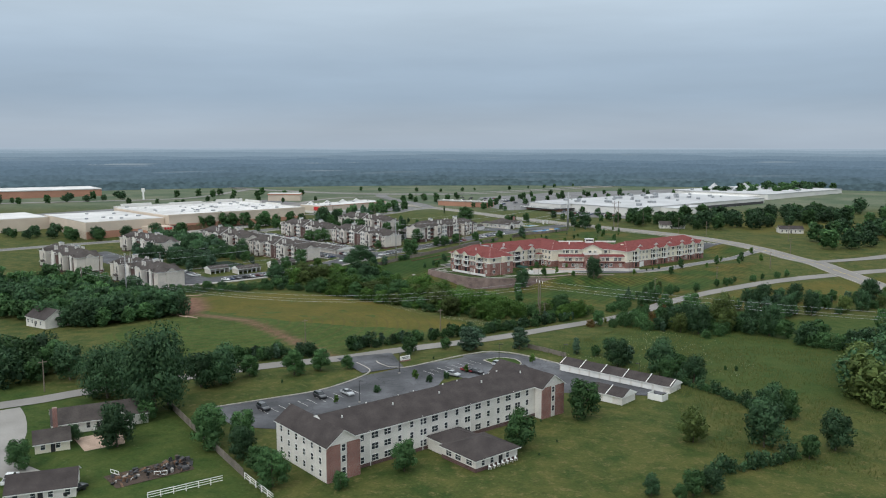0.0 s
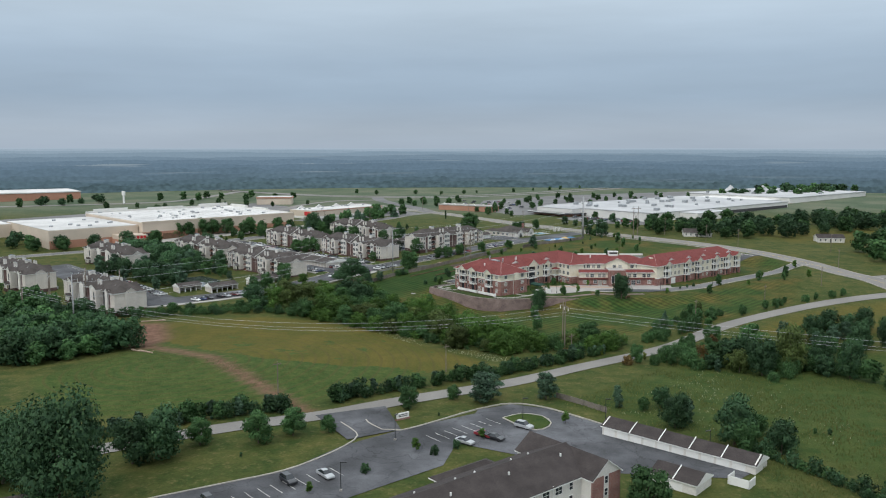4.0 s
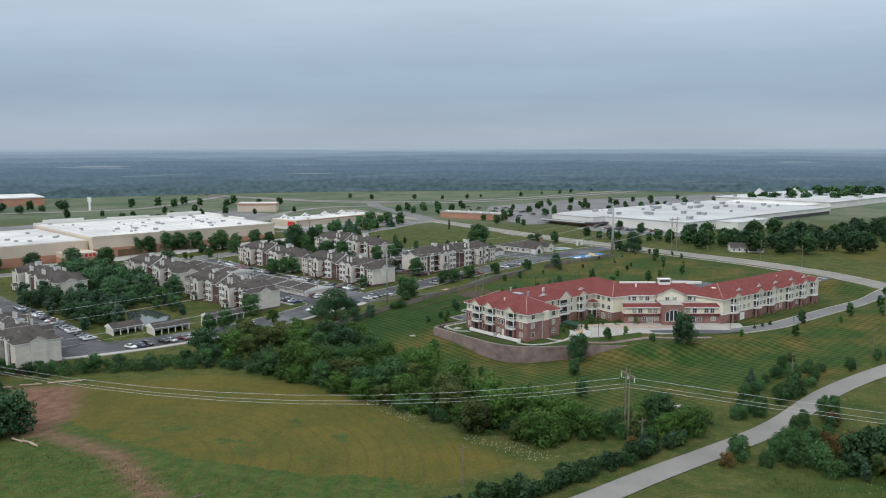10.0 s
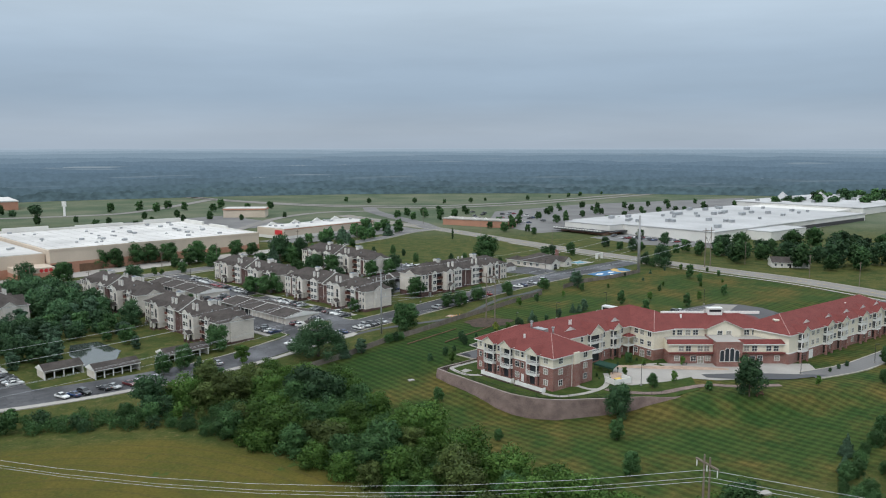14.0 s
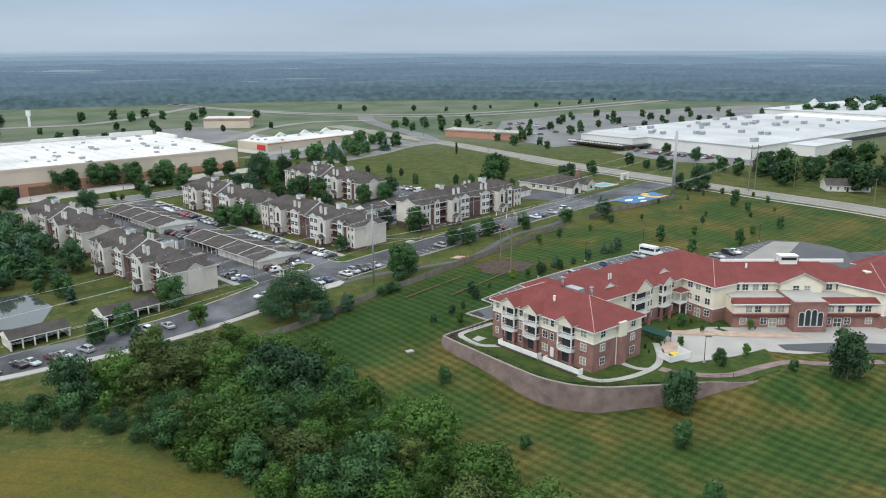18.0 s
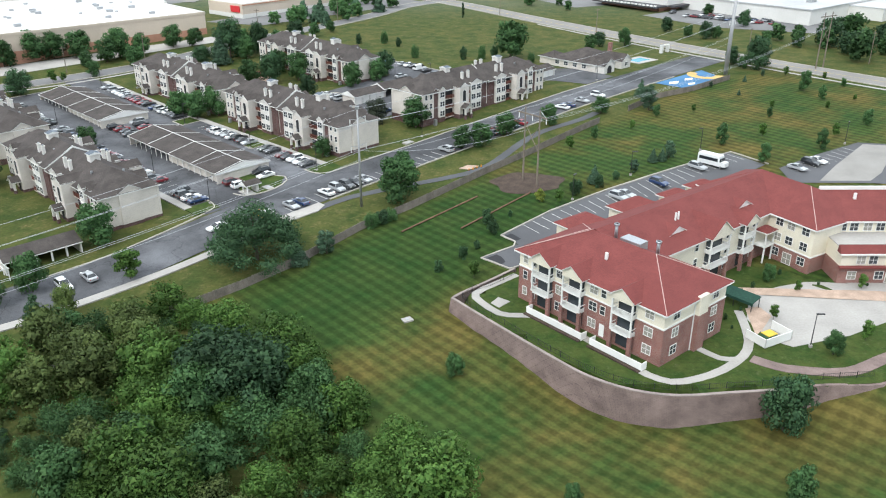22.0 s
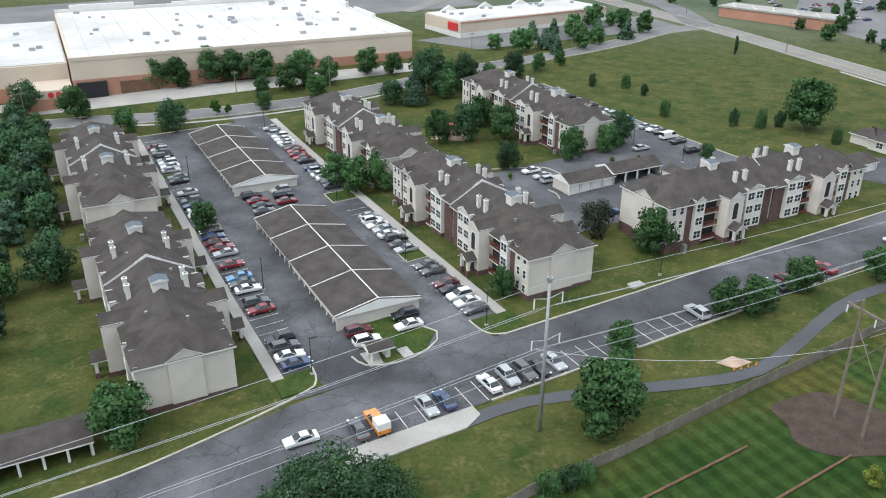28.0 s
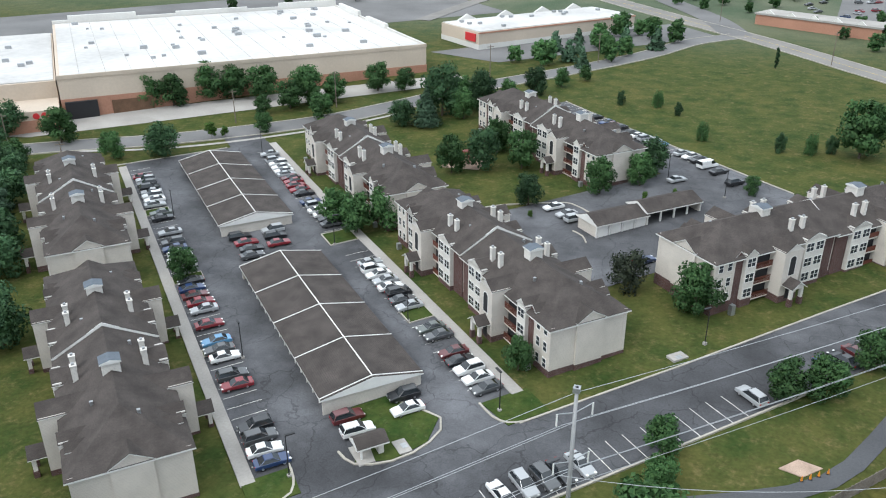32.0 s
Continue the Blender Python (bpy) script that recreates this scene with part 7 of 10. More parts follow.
farsign = thing("pylon_sign", pose(-323, 866, 7.5), "tall white pylon sign by the highway", "sign")
part("mast", boxes((-0.8, 0.8, -0.5, 0.5, -1, 9)), TRIM, farsign)
part("sign_box", boxes((-1.6, 1.6, -0.7, 0.7, 8.8, 13)), TRIM, farsign)


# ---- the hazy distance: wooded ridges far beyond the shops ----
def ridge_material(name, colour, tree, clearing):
    """Woods with distance haze put into a glowing colour: crowns a little lighter and darker, pale clearings here and
    there.
    """
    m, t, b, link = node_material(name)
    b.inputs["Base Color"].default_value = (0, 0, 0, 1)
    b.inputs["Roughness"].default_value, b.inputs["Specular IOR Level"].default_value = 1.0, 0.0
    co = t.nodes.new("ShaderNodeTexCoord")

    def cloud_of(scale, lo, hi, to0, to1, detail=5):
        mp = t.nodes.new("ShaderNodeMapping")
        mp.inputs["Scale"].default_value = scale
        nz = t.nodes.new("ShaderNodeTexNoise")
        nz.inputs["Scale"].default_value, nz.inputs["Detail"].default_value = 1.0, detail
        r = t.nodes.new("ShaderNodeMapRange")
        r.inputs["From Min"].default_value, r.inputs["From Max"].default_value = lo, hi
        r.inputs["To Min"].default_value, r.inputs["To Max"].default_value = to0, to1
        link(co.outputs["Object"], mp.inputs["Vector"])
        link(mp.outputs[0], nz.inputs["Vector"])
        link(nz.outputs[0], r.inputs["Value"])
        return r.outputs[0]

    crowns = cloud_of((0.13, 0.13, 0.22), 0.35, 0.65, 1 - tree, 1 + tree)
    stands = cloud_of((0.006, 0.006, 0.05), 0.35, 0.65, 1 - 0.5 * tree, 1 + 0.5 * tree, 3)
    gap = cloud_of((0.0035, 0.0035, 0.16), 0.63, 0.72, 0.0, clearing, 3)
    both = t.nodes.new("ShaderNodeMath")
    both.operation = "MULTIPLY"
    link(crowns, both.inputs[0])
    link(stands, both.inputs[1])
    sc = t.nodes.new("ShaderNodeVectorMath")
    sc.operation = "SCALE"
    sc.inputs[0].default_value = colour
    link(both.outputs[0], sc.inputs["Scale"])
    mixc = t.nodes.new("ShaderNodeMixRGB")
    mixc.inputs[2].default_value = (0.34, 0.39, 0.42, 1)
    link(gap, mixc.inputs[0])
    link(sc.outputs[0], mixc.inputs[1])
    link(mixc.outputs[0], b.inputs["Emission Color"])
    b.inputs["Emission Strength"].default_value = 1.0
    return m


# haze painted as glow: each farther ridge paler, nearing the sky's colour
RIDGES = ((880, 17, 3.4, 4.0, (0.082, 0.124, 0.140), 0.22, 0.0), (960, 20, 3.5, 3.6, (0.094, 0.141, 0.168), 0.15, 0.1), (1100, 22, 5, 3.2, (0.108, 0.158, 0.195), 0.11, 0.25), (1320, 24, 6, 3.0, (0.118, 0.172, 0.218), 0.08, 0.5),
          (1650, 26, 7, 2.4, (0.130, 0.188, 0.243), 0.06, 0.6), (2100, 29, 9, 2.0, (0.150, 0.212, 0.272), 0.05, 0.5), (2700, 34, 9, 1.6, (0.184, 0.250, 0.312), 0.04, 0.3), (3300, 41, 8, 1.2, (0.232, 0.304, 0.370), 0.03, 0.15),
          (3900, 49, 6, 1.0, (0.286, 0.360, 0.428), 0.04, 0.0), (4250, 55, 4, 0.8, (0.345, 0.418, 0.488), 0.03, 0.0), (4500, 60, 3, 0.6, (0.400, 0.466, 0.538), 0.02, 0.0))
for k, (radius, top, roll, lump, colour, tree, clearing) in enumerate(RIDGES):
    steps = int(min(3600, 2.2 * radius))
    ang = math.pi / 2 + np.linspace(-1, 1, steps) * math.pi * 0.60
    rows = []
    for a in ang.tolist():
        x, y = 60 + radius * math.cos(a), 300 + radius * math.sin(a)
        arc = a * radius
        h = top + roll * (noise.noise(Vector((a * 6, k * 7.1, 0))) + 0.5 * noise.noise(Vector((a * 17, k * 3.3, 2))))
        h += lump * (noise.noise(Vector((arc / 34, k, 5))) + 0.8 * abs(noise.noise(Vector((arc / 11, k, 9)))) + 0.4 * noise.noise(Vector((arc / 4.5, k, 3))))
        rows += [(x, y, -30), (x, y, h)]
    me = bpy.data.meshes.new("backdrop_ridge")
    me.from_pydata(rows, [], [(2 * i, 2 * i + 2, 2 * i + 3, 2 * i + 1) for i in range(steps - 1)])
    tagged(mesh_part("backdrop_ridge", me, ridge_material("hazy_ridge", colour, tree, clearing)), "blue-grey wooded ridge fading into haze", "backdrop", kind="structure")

# ---- trees and shrubs ----
def leaf_arrays(seed, lobes, count, size, fill=0.25):
    """Many small leaf faces over the lobes of a crown, some larger ones inside to close the gaps: corners and outward normals."""
    rng = np.random.default_rng(seed)
    lob = np.array(lobes, float)
    weight = (lob[:, 3] * lob[:, 4] * lob[:, 5]) ** 0.66
    pick = rng.choice(len(lob), count, p=weight / weight.sum())
    d = rng.normal(size=(count, 3))
    d /= np.linalg.norm(d, axis=1)[:, None]
    inner = rng.random(count) < fill
    r = np.where(inner, rng.uniform(0.35, 0.75, count), rng.uniform(0.80, 1.12, count))
    p = lob[pick, :3] + d * lob[pick, 3:] * r[:, None]
    nrm = d + rng.normal(scale=0.55, size=(count, 3))
    nrm /= np.linalg.norm(nrm, axis=1)[:, None]
    a = np.cross(nrm, rng.normal(size=(count, 3)))
    a /= np.linalg.norm(a, axis=1)[:, None]
    b = np.cross(nrm, a)
    s = (size * rng.uniform(0.6, 1.35, count) * np.where(inner, 1.7, 1.0))[:, None]
    v = np.stack([p - a * s * 0.6 - b * s * 0.3, p + a * s * 0.6 - b * s * 0.3, p + b * s * 0.75], 1).reshape(-1, 3)
    out = 0.7 * d + 0.5 * nrm + np.array((0, 0, 0.15))
    out /= np.linalg.norm(out, axis=1)[:, None]
    tone = rng.uniform(-0.2, 0.24, len(lob))[pick]
    return v, np.repeat(out, 3, axis=0), np.repeat(tone, 3)


def leaf_mesh(name, v, normals, tone):
    me = bpy.data.meshes.new(name)
    me.from_pydata(v.tolist(), [], np.arange(len(v)).reshape(-1, 3).tolist())
    me.polygons.foreach_set("use_smooth", [True] * len(me.polygons))
    me.normals_split_custom_set_from_vertices(normals.tolist())
    me.attributes.new("tone", "FLOAT", "POINT").data.foreach_set("value", tone)
    return me


def trunk_mesh(h, r, limbs, spread, seed, name="trunk"):
    rng = random.Random(seed)
    bm = bmesh.new()
    tube(bm, (0, 0, -0.6), (0.02 * h, 0, h * 0.45), r, r * 0.65, 7)
    tube(bm, (0.02 * h, 0, h * 0.44), (0, 0.02 * h, h * 0.8), r * 0.65, r * 0.2, 6)
    for k in range(limbs):
        a = 6.28 * (k + rng.random() * 0.6) / limbs
        z = h * rng.uniform(0.28, 0.5)
        tube(bm, (0.01 * h, 0, z), (spread * math.cos(a) * rng.uniform(0.5, 0.8), spread * math.sin(a) * rng.uniform(0.5, 0.8), z + h * rng.uniform(0.15, 0.3)), r * 0.4, r * 0.1, 5)
    me = bpy.data.meshes.new(name)
    bm.to_mesh(me)
    bm.free()
    return me


def lobes_round(seed, h, low, radius, n=11):
    rng = random.Random(seed)
    out = [(0, 0, h * (0.5 + low / 2), radius * 0.62, radius * 0.62, h * (1 - low) * 0.42)]
    for k in range(n):
        a, t = 2.4 * k + rng.random(), (k + 0.5) / n
        z = h * (low + (0.9 - low) * t)
        w = math.sin(math.pi * (0.18 + 0.7 * t)) ** 0.7
        rr = radius * rng.uniform(0.3, 0.5)
        out.append((radius * 0.62 * w * math.cos(a), radius * 0.62 * w * math.sin(a), z, rr, rr, rr * rng.uniform(0.7, 0.95)))
    return out


def lobes_spread(seed):
    rng = random.Random(seed)
    out = [(0.5, 0, 4.4, 5.0, 4.8, 2.7)]
    for k in range(56):
        a, d = 2.4 * k + rng.random(), 6.5 * math.sqrt((k + 0.5) / 56) * rng.uniform(0.8, 1.12)
        rr = rng.uniform(1.1, 2.1)
        out.append((d * math.cos(a), d * math.sin(a), 1.7 + 6.8 * (1 - (d / 7.4) ** 2) * rng.uniform(0.12, 1.05), rr, rr, rr * rng.uniform(0.55, 0.8)))
    return out


def lobes_cone(h, radius, n=9):
    out = []
    for k in range(n):
        t = k / (n - 1)
        r = radius * (1 - t) + 0.12 * radius
        out.append((0.06 * radius * math.sin(k * 2.1), 0.06 * radius * math.cos(k * 1.7), h * (0.1 + 0.86 * t), r, r, h * 0.09))
    return out


TREE_H = 10.0
KINDS = {
    "grand": ("tree", LEAF_DARK, [lambda s: lobes_round(s, 10, 0.10, 5.6, 26), 5200, 0.42], (0.30, 7, 4.2), "broad dark green tree with an uneven crown"),
    "spread": ("tree", LEAF_DARK, [lambda s: lobes_spread(s), 9500, 0.30], (0.34, 8, 6.0), "broad spreading dark green tree"),
    "maple": ("tree", LEAF, [lambda s: lobes_round(s, 10, 0.16, 4.3), 1500, 0.62], (0.22, 6, 3.6), "leafy round-crowned tree in summer green"),
    "oak": ("tree", LEAF_DARK, [lambda s: lobes_round(s, 10, 0.14, 5.0, 14), 1700, 0.62], (0.30, 7, 4.2), "broad dark green tree with an uneven crown"),
    "pear": ("tree", LEAF, [lambda s: lobes_round(s, 10, 0.14, 3.5, 10), 1300, 0.58], (0.18, 5, 2.6), "neat oval green street tree"),
    "poplar": ("tree", LEAF_DARK, [lambda s: lobes_round(s, 10, 0.08, 2.0, 12), 1000, 0.5], (0.16, 4, 1.4), "narrow upright dark green tree"),
    "spruce": ("conifer", LEAF_BLUE, [lambda s: lobes_cone(10, 3.2), 1500, 0.55], (0.2, 0, 1), "dark conical evergreen with dense needles"),
    "cedar": ("conifer", LEAF_BLUE, [lambda s: lobes_round(s, 10, 0.05, 2.9, 12), 1200, 0.5], (0.2, 0, 1), "dense dark green cedar tree"),
    "young": ("tree", LEAF_BRIGHT, [lambda s: lobes_round(s, 10, 0.24, 3.2, 9), 900, 0.62], (0.14, 5, 2.2), "young tree with a light green crown"),
    "willow": ("tree", LEAF_OLIVE, [lambda s: lobes_round(s, 10, 0.10, 4.6, 15), 1500, 0.62], (0.24, 6, 3.8), "olive-green tree with a loose crown"),
    "plum": ("tree", LEAF_PLUM, [lambda s: lobes_round(s, 10, 0.10, 5.2, 12), 1300, 0.62], (0.2, 5, 3), "domed ornamental tree with blackish green leaves"),
    "gold": ("tree", LEAF_YELLOW, [lambda s: lobes_round(s, 10, 0.10, 4.0, 8), 700, 0.7], (0.2, 4, 2), "small yellow-green ornamental tree"),
    "vine": ("tree", LEAF_BRIGHT, [lambda s: lobes_round(s, 10, 0.02, 5.4, 16), 1500, 0.66], (0.2, 5, 4), "vine-draped bright green thicket tree"),
    "thicket": ("shrub", LEAF, [lambda s: lobes_round(s, 10, 0.0, 7.5, 16), 1300, 0.85], (0.25, 4, 5), "dense green thicket shrub"),
    "rust": ("shrub", LEAF_RUST, [lambda s: lobes_round(s, 10, 0.0, 7.0, 12), 900, 0.95], (0.25, 4, 5), "rust-coloured shrub in rough grass"),
    "bush": ("shrub", LEAF_DARK, [lambda s: lobes_round(s, 10, 0.0, 6.5, 9), 700, 1.1], (0.3, 3, 4), "rounded dark green clipped shrub"),
}
BASES = {}
plant_rng = random.Random(5)
ROADSIDE = [Vector(p) for p in COUNTY]


# usual girth and height of each kind beside its full-grown form
HABIT = {"grand": (1.5, 1.25), "young": (0.72, 0.72), "maple": (0.85, 0.85), "oak": (1.1, 1.2), "spruce": (0.8, 0.75), "cedar": (0.95, 0.9), "bush": (0.42, 0.5), "thicket": (0.42, 0.5),
         "rust": (0.42, 0.42), "gold": (0.4, 0.4), "willow": (0.88, 0.9), "plum": (0.85, 0.85), "poplar": (0.7, 0.9)}


def plant(kind, x, y, h, wide=1.0, variant=None, label="", group="", grown=False):
    cat, leaf, (lob, count, size), (tr, limbs, spread), lab = KINDS[kind]
    variant = plant_rng.randrange(2) if variant is None else variant
    s = 1.12 * h / TREE_H
    girth, rise = (1, 1) if grown else HABIT.get(kind, (1, 1))
    m = pose(x, y, ground_z(x, y), 0, 0, plant_rng.uniform(0, 360)) @ Matrix.Diagonal((s * wide * girth, s * wide * girth, s * rise, 1))
    key = (kind, variant)
    if key not in BASES:
        seed = sum(map(ord, kind)) + 31 * variant
        t = thing(cat, m, label or lab, cat, group)
        mesh_part("trunk", trunk_mesh(10, tr, limbs, spread, seed), BARK, t)
        mesh_part("crown", leaf_mesh("crown", *leaf_arrays(seed, lob(seed), int(count * 2.1), size * 0.65)), leaf, t)
        BASES[key] = t
    else:
        first = BASES[key].scale
        t = copy_thing(BASES[key], m @ Matrix.Diagonal((1 / first.x, 1 / first.y, 1 / first.z, 1)))
        tagged(t, label or lab, cat, group)
    return t


def grove(kinds, rows, wide=1.0, jitter=0.0, label="", group="", grown=False):
    for i, (x, y, h) in enumerate(rows):
        plant(kinds[i % len(kinds)], x + plant_rng.uniform(-jitter, jitter), y + plant_rng.uniform(-jitter, jitter), h, wide, label=label, group=group, grown=grown)


def wood(poly, kinds, spacing, low, high, seed, wide=1.0, keep=1.0):
    """Trees scattered over an outline, no two too near each other."""
    rng = random.Random(seed)
    px, py = [p[0] for p in poly], [p[1] for p in poly]
    placed = []
    tries = int((max(px) - min(px)) * (max(py) - min(py)) / spacing ** 2 * 6)
    for _ in range(tries):
        x, y = rng.uniform(min(px), max(px)), rng.uniform(min(py), max(py))
        if inside(x, y, poly) and near_line(x, y, ROADSIDE) > 5.6 and all((x - a) ** 2 + (y - b) ** 2 > spacing ** 2 for a, b in placed):
            placed.append((x, y))
            k = rng.choice(kinds)
            h = rng.uniform(low, high) * (0.6 if k in ("thicket", "rust") else 1.0)
            plant(k, x, y, h, wide * rng.uniform(0.75, 1.0), grown=k in ("thicket", "rust"))


LIGHT = {}


def far_wood(poly, kinds, spacing, low, high, seed, label, leaves=600, size=0.9, category="woods", wide=1.1):
    """Trees of a wood that nobody could count, in one mesh."""
    rng = random.Random(seed)
    px, py = [p[0] for p in poly], [p[1] for p in poly]
    spots = []
    for _ in range(int((max(px) - min(px)) * (max(py) - min(py)) / spacing ** 2 * 6)):
        x, y = rng.uniform(min(px), max(px)), rng.uniform(min(py), max(py))
        if inside(x, y, poly) and near_line(x, y, ROADSIDE) > 5.2 and not any((x - a) ** 2 + (y - b) ** 2 < spacing ** 2 for a, b in spots):
            spots.append((x, y))
    return leafy(spots, kinds, low, high, rng, label, leaves, size, category, wide)


def leafy(spots, kinds, low, high, rng, label, leaves, size, category, wide=1.1):
    blocks, normals, index, leaf, tones = [], [], [], [], []
    for x, y, *more in spots:
        k = more[0] if more else rng.choice(kinds)
        if (k, leaves) not in LIGHT:
            n = len(LIGHT) + 50
            LIGHT[k, leaves] = leaf_arrays(n, KINDS[k][2][0](n), leaves, size)
        s, a = (more[1] if more else rng.uniform(low, high) * (0.6 if k in ("thicket", "rust") else 1.0)) / TREE_H, rng.uniform(0, 6.28)
        v, nr, clump = LIGHT[k, leaves]
        turn = np.array(((math.cos(a), math.sin(a), 0), (-math.sin(a), math.cos(a), 0), (0, 0, 1)))
        blocks.append((v * s * np.array((wide, wide, 1.0))) @ turn + np.array((x, y, ground_z(x, y))))
        normals.append(nr @ turn)
        tones.append(clump * 1.2 + rng.uniform(-0.28, 0.26))
        if KINDS[k][1] not in leaf:
            leaf.append(KINDS[k][1])
        index += [leaf.index(KINDS[k][1])] * (len(v) // 3)
    me = leaf_mesh("woodland", np.concatenate(blocks), np.concatenate(normals), np.concatenate(tones))
    ob = mesh_part("hedge" if category == "hedge" else "woodland", me, leaf)
    me.polygons.foreach_set("material_index", index)
    return tagged(ob, label, category, kind="stuff")


# the row behind the store, street trees, the court
grove(["maple"], [(-185, 607.4, 9.6), (-178, 609.4, 9.6), (-170.8, 617.8, 11.0), (-164, 621.8, 10.0), (-154.5, 623.6, 10.2), (-141, 616.5, 8.6), (-138.5, 623.8, 11.0), (-131, 626.8, 8.2), (-122.4, 641.5, 8.6), (-114, 644, 7.0), (-146.4, 609.5, 5.6), (-128, 611.6, 7.0)], 1.12, group="trees behind the store", grown=True)
grove(["maple", "oak"], [(-165, 565, 6.8), (-153.6, 570.7, 7.8), (-187.4, 571.2, 9.4), (-206, 572.5, 8.6), (-138, 595.3, 5.4), (-102, 611.6, 6.8), (-185, 553, 6.6), (-222, 560, 8), (-236, 548, 8), (-199, 560, 6)], 1.1, grown=True)
grove(["young"], [(-149, 586, 4.6), (-146, 588, 3.2), (-122, 600, 4.0)], 1.0, grown=True)
plant("spruce", -95.3, 612.8, 10.0, 1.1, grown=True)
grove(["oak", "maple", "maple"], [(-94, 623, 11.5), (-87, 622, 10), (-98, 619, 7.5), (-84, 632, 9), (-91, 634, 10), (-78, 640, 8), (-72, 650, 7), (-66, 662, 7), (-60, 672, 6)], 0.9)
grove(["maple", "maple", "oak"], [(-41, 502, 5.4), (-61, 586, 9.5), (-70, 584, 9.5), (-77, 580, 9.0), (-70, 596.5, 8.5), (-54, 564, 6.5), (-40, 574, 8.0), (-32, 581, 7.4), (-30, 589, 8.0)], 0.9, grown=True)
grove(["maple"], [(-91.5, 545, 7.6), (-85, 541.5, 8.0), (-80, 545.5, 8.4), (-108, 514, 6.0), (-17, 525, 8.6), (-19, 489, 5.2), (-18.7, 481.5, 5.0), (-8, 581, 4.2)], 1.0, grown=True)
grove(["maple"], [(-4.1, 504.9, 5.8), (1.1, 506.5, 6.0), (8.6, 515.5, 6.0), (21.4, 523.8, 5.6), (37.8, 533.5, 5.0)], 1.1, group="trees along the lane", grown=True)
plant("plum", -29, 531, 7.6, 1.0)
grove(["young"], [(-24, 577, 2.2), (-52, 557, 2.6), (-30, 572, 3)], 1.0)
grove(["maple"], [(17, 613, 16)], 1.0, label="large solitary tree on the meadow")
grove(["bush", "thicket"], [(-45, 647, 4.0), (-34, 647, 4.2), (-27.5, 640, 3.6), (-20, 618, 4.2), (-1, 613, 4.6), (6, 613, 4.4), (11, 615, 4.4), (24, 602, 3.6)], 0.5, grown=True)
plant("poplar", 1, 709, 8.0, 0.7)
grove(["maple", "oak"], [(50.4, 627.5, 7.2), (55.6, 637, 4.6), (66.5, 638, 8.2), (93, 673, 4.8), (98.5, 658, 5.8), (105, 654.5, 5.6), (110, 654.5, 6.0), (98, 598.6, 5.0), (100, 592, 5.2), (105, 592, 8.8), (124, 714, 7), (132, 685, 5.6)], 0.95, group="trees by the entrance")
# young trees and evergreens on the mown lawn
grove(["young", "pear"], [(24, 501, 5.2), (32, 510, 3.2), (44, 518, 3.7), (54, 531, 3.2), (66, 535, 3.2), (65, 505, 5.2), (78, 511, 5.1), (71, 490, 5.0), (91, 539, 3.3), (87, 530, 2.7), (111, 580, 4.5), (109, 559, 6.2), (122, 574, 3.6), (110, 548, 4.2), (107, 537, 3.6), (124, 564, 2.8), (120, 547, 2.8), (112, 522, 4.2), (98, 511, 5.2), (90, 501, 5.0)], 0.9, group="young lawn trees")
grove(["spruce", "cedar"], [(54, 552, 6.7), (53, 537, 8.2), (94, 572, 2.5), (80, 564, 2.2), (86, 554, 2.2), (103, 580, 2.5), (26.4, 477.3, 5.4), (37.2, 484.1, 3.6), (43.5, 491.2, 4.2), (48.3, 494, 5.0), (46, 492, 4)], 1.05, group="lawn evergreens")
plant("gold", 12.6, 467.6, 3.0, 0.9, grown=True)
grove(["maple"], [(-7.4, 405.6, 4.4), (7.2, 378, 3.4), (35.8, 378, 6.0), (34.2, 357, 6.4)], 0.85, group="lawn saplings")
grove(["oak"], [(39.2, 392.0, 7.0), (76, 399.5, 8.0)], 0.85)
grove(["spruce", "cedar"], [(-37.6, 440.2, 4.8), (-32.5, 444.4, 4.8)], 1.25, group="evergreens by the fence", grown=True)
plant("spread", -46.0, 442.5, 11.4, 1.1, label="broad dark tree overhanging the lane by the fence")
plant("young", -68.6, 435.1, 6.0, 1.25, label="light green tree beside the lane walk", grown=True)
grove(["maple"], [(-19.4, 470.5, 9.6), (-80.5, 451, 8.2)], 1.12, grown=True)
grove(["bush"], [(-5.3, 441.8, 2.4), (-2.4, 445.5, 1.7), (-10.1, 437.1, 2.2), (0.2, 457.4, 3.0), (1.1, 452.2, 2.8), (22.3, 474.3, 2.0), (27.3, 474.8, 2.8), (32, 479.6, 2.0), (20.9, 470.9, 3.2)], 0.62, group="clipped lawn shrubs", grown=True)
grove(["young"], [(-3.4, 434.4, 3.4), (16.8, 466.3, 3.2)], 0.9, grown=True)
plant("bush", 5.4, 460, 1.5, 0.5, grown=True)
grove(["thicket", "bush"], [(-24.4, 456.4, 2.6), (-22.4, 458.2, 2.8), (-20.4, 459.8, 2.2)], 0.85, label="loose green shrub against the board fence", grown=True)
grove(["young", "maple"], [(46.4, 416.8, 3.8), (50.9, 431.4, 3.8), (54.5, 426.8, 3.2), (51.6, 405.8, 4.6), (58.8, 410.0, 4.8), (66.1, 402.6, 3.2), (66.5, 427.8, 4.0)], 0.85, group="forecourt trees")
grove(["spruce"], [(86, 367, 6.2), (81, 358, 5.2)], 1.0)
grove(["bush", "thicket"], [(38.2, 424.5, 2.0), (44, 426, 2.2), (47, 428.5, 2.4), (50.5, 432, 2.0), (54, 434, 2.2), (59.5, 429.6, 1.4), (68, 428.8, 1.4), (38.4, 417, 1.8)], 0.6, group="shrubs along the home")
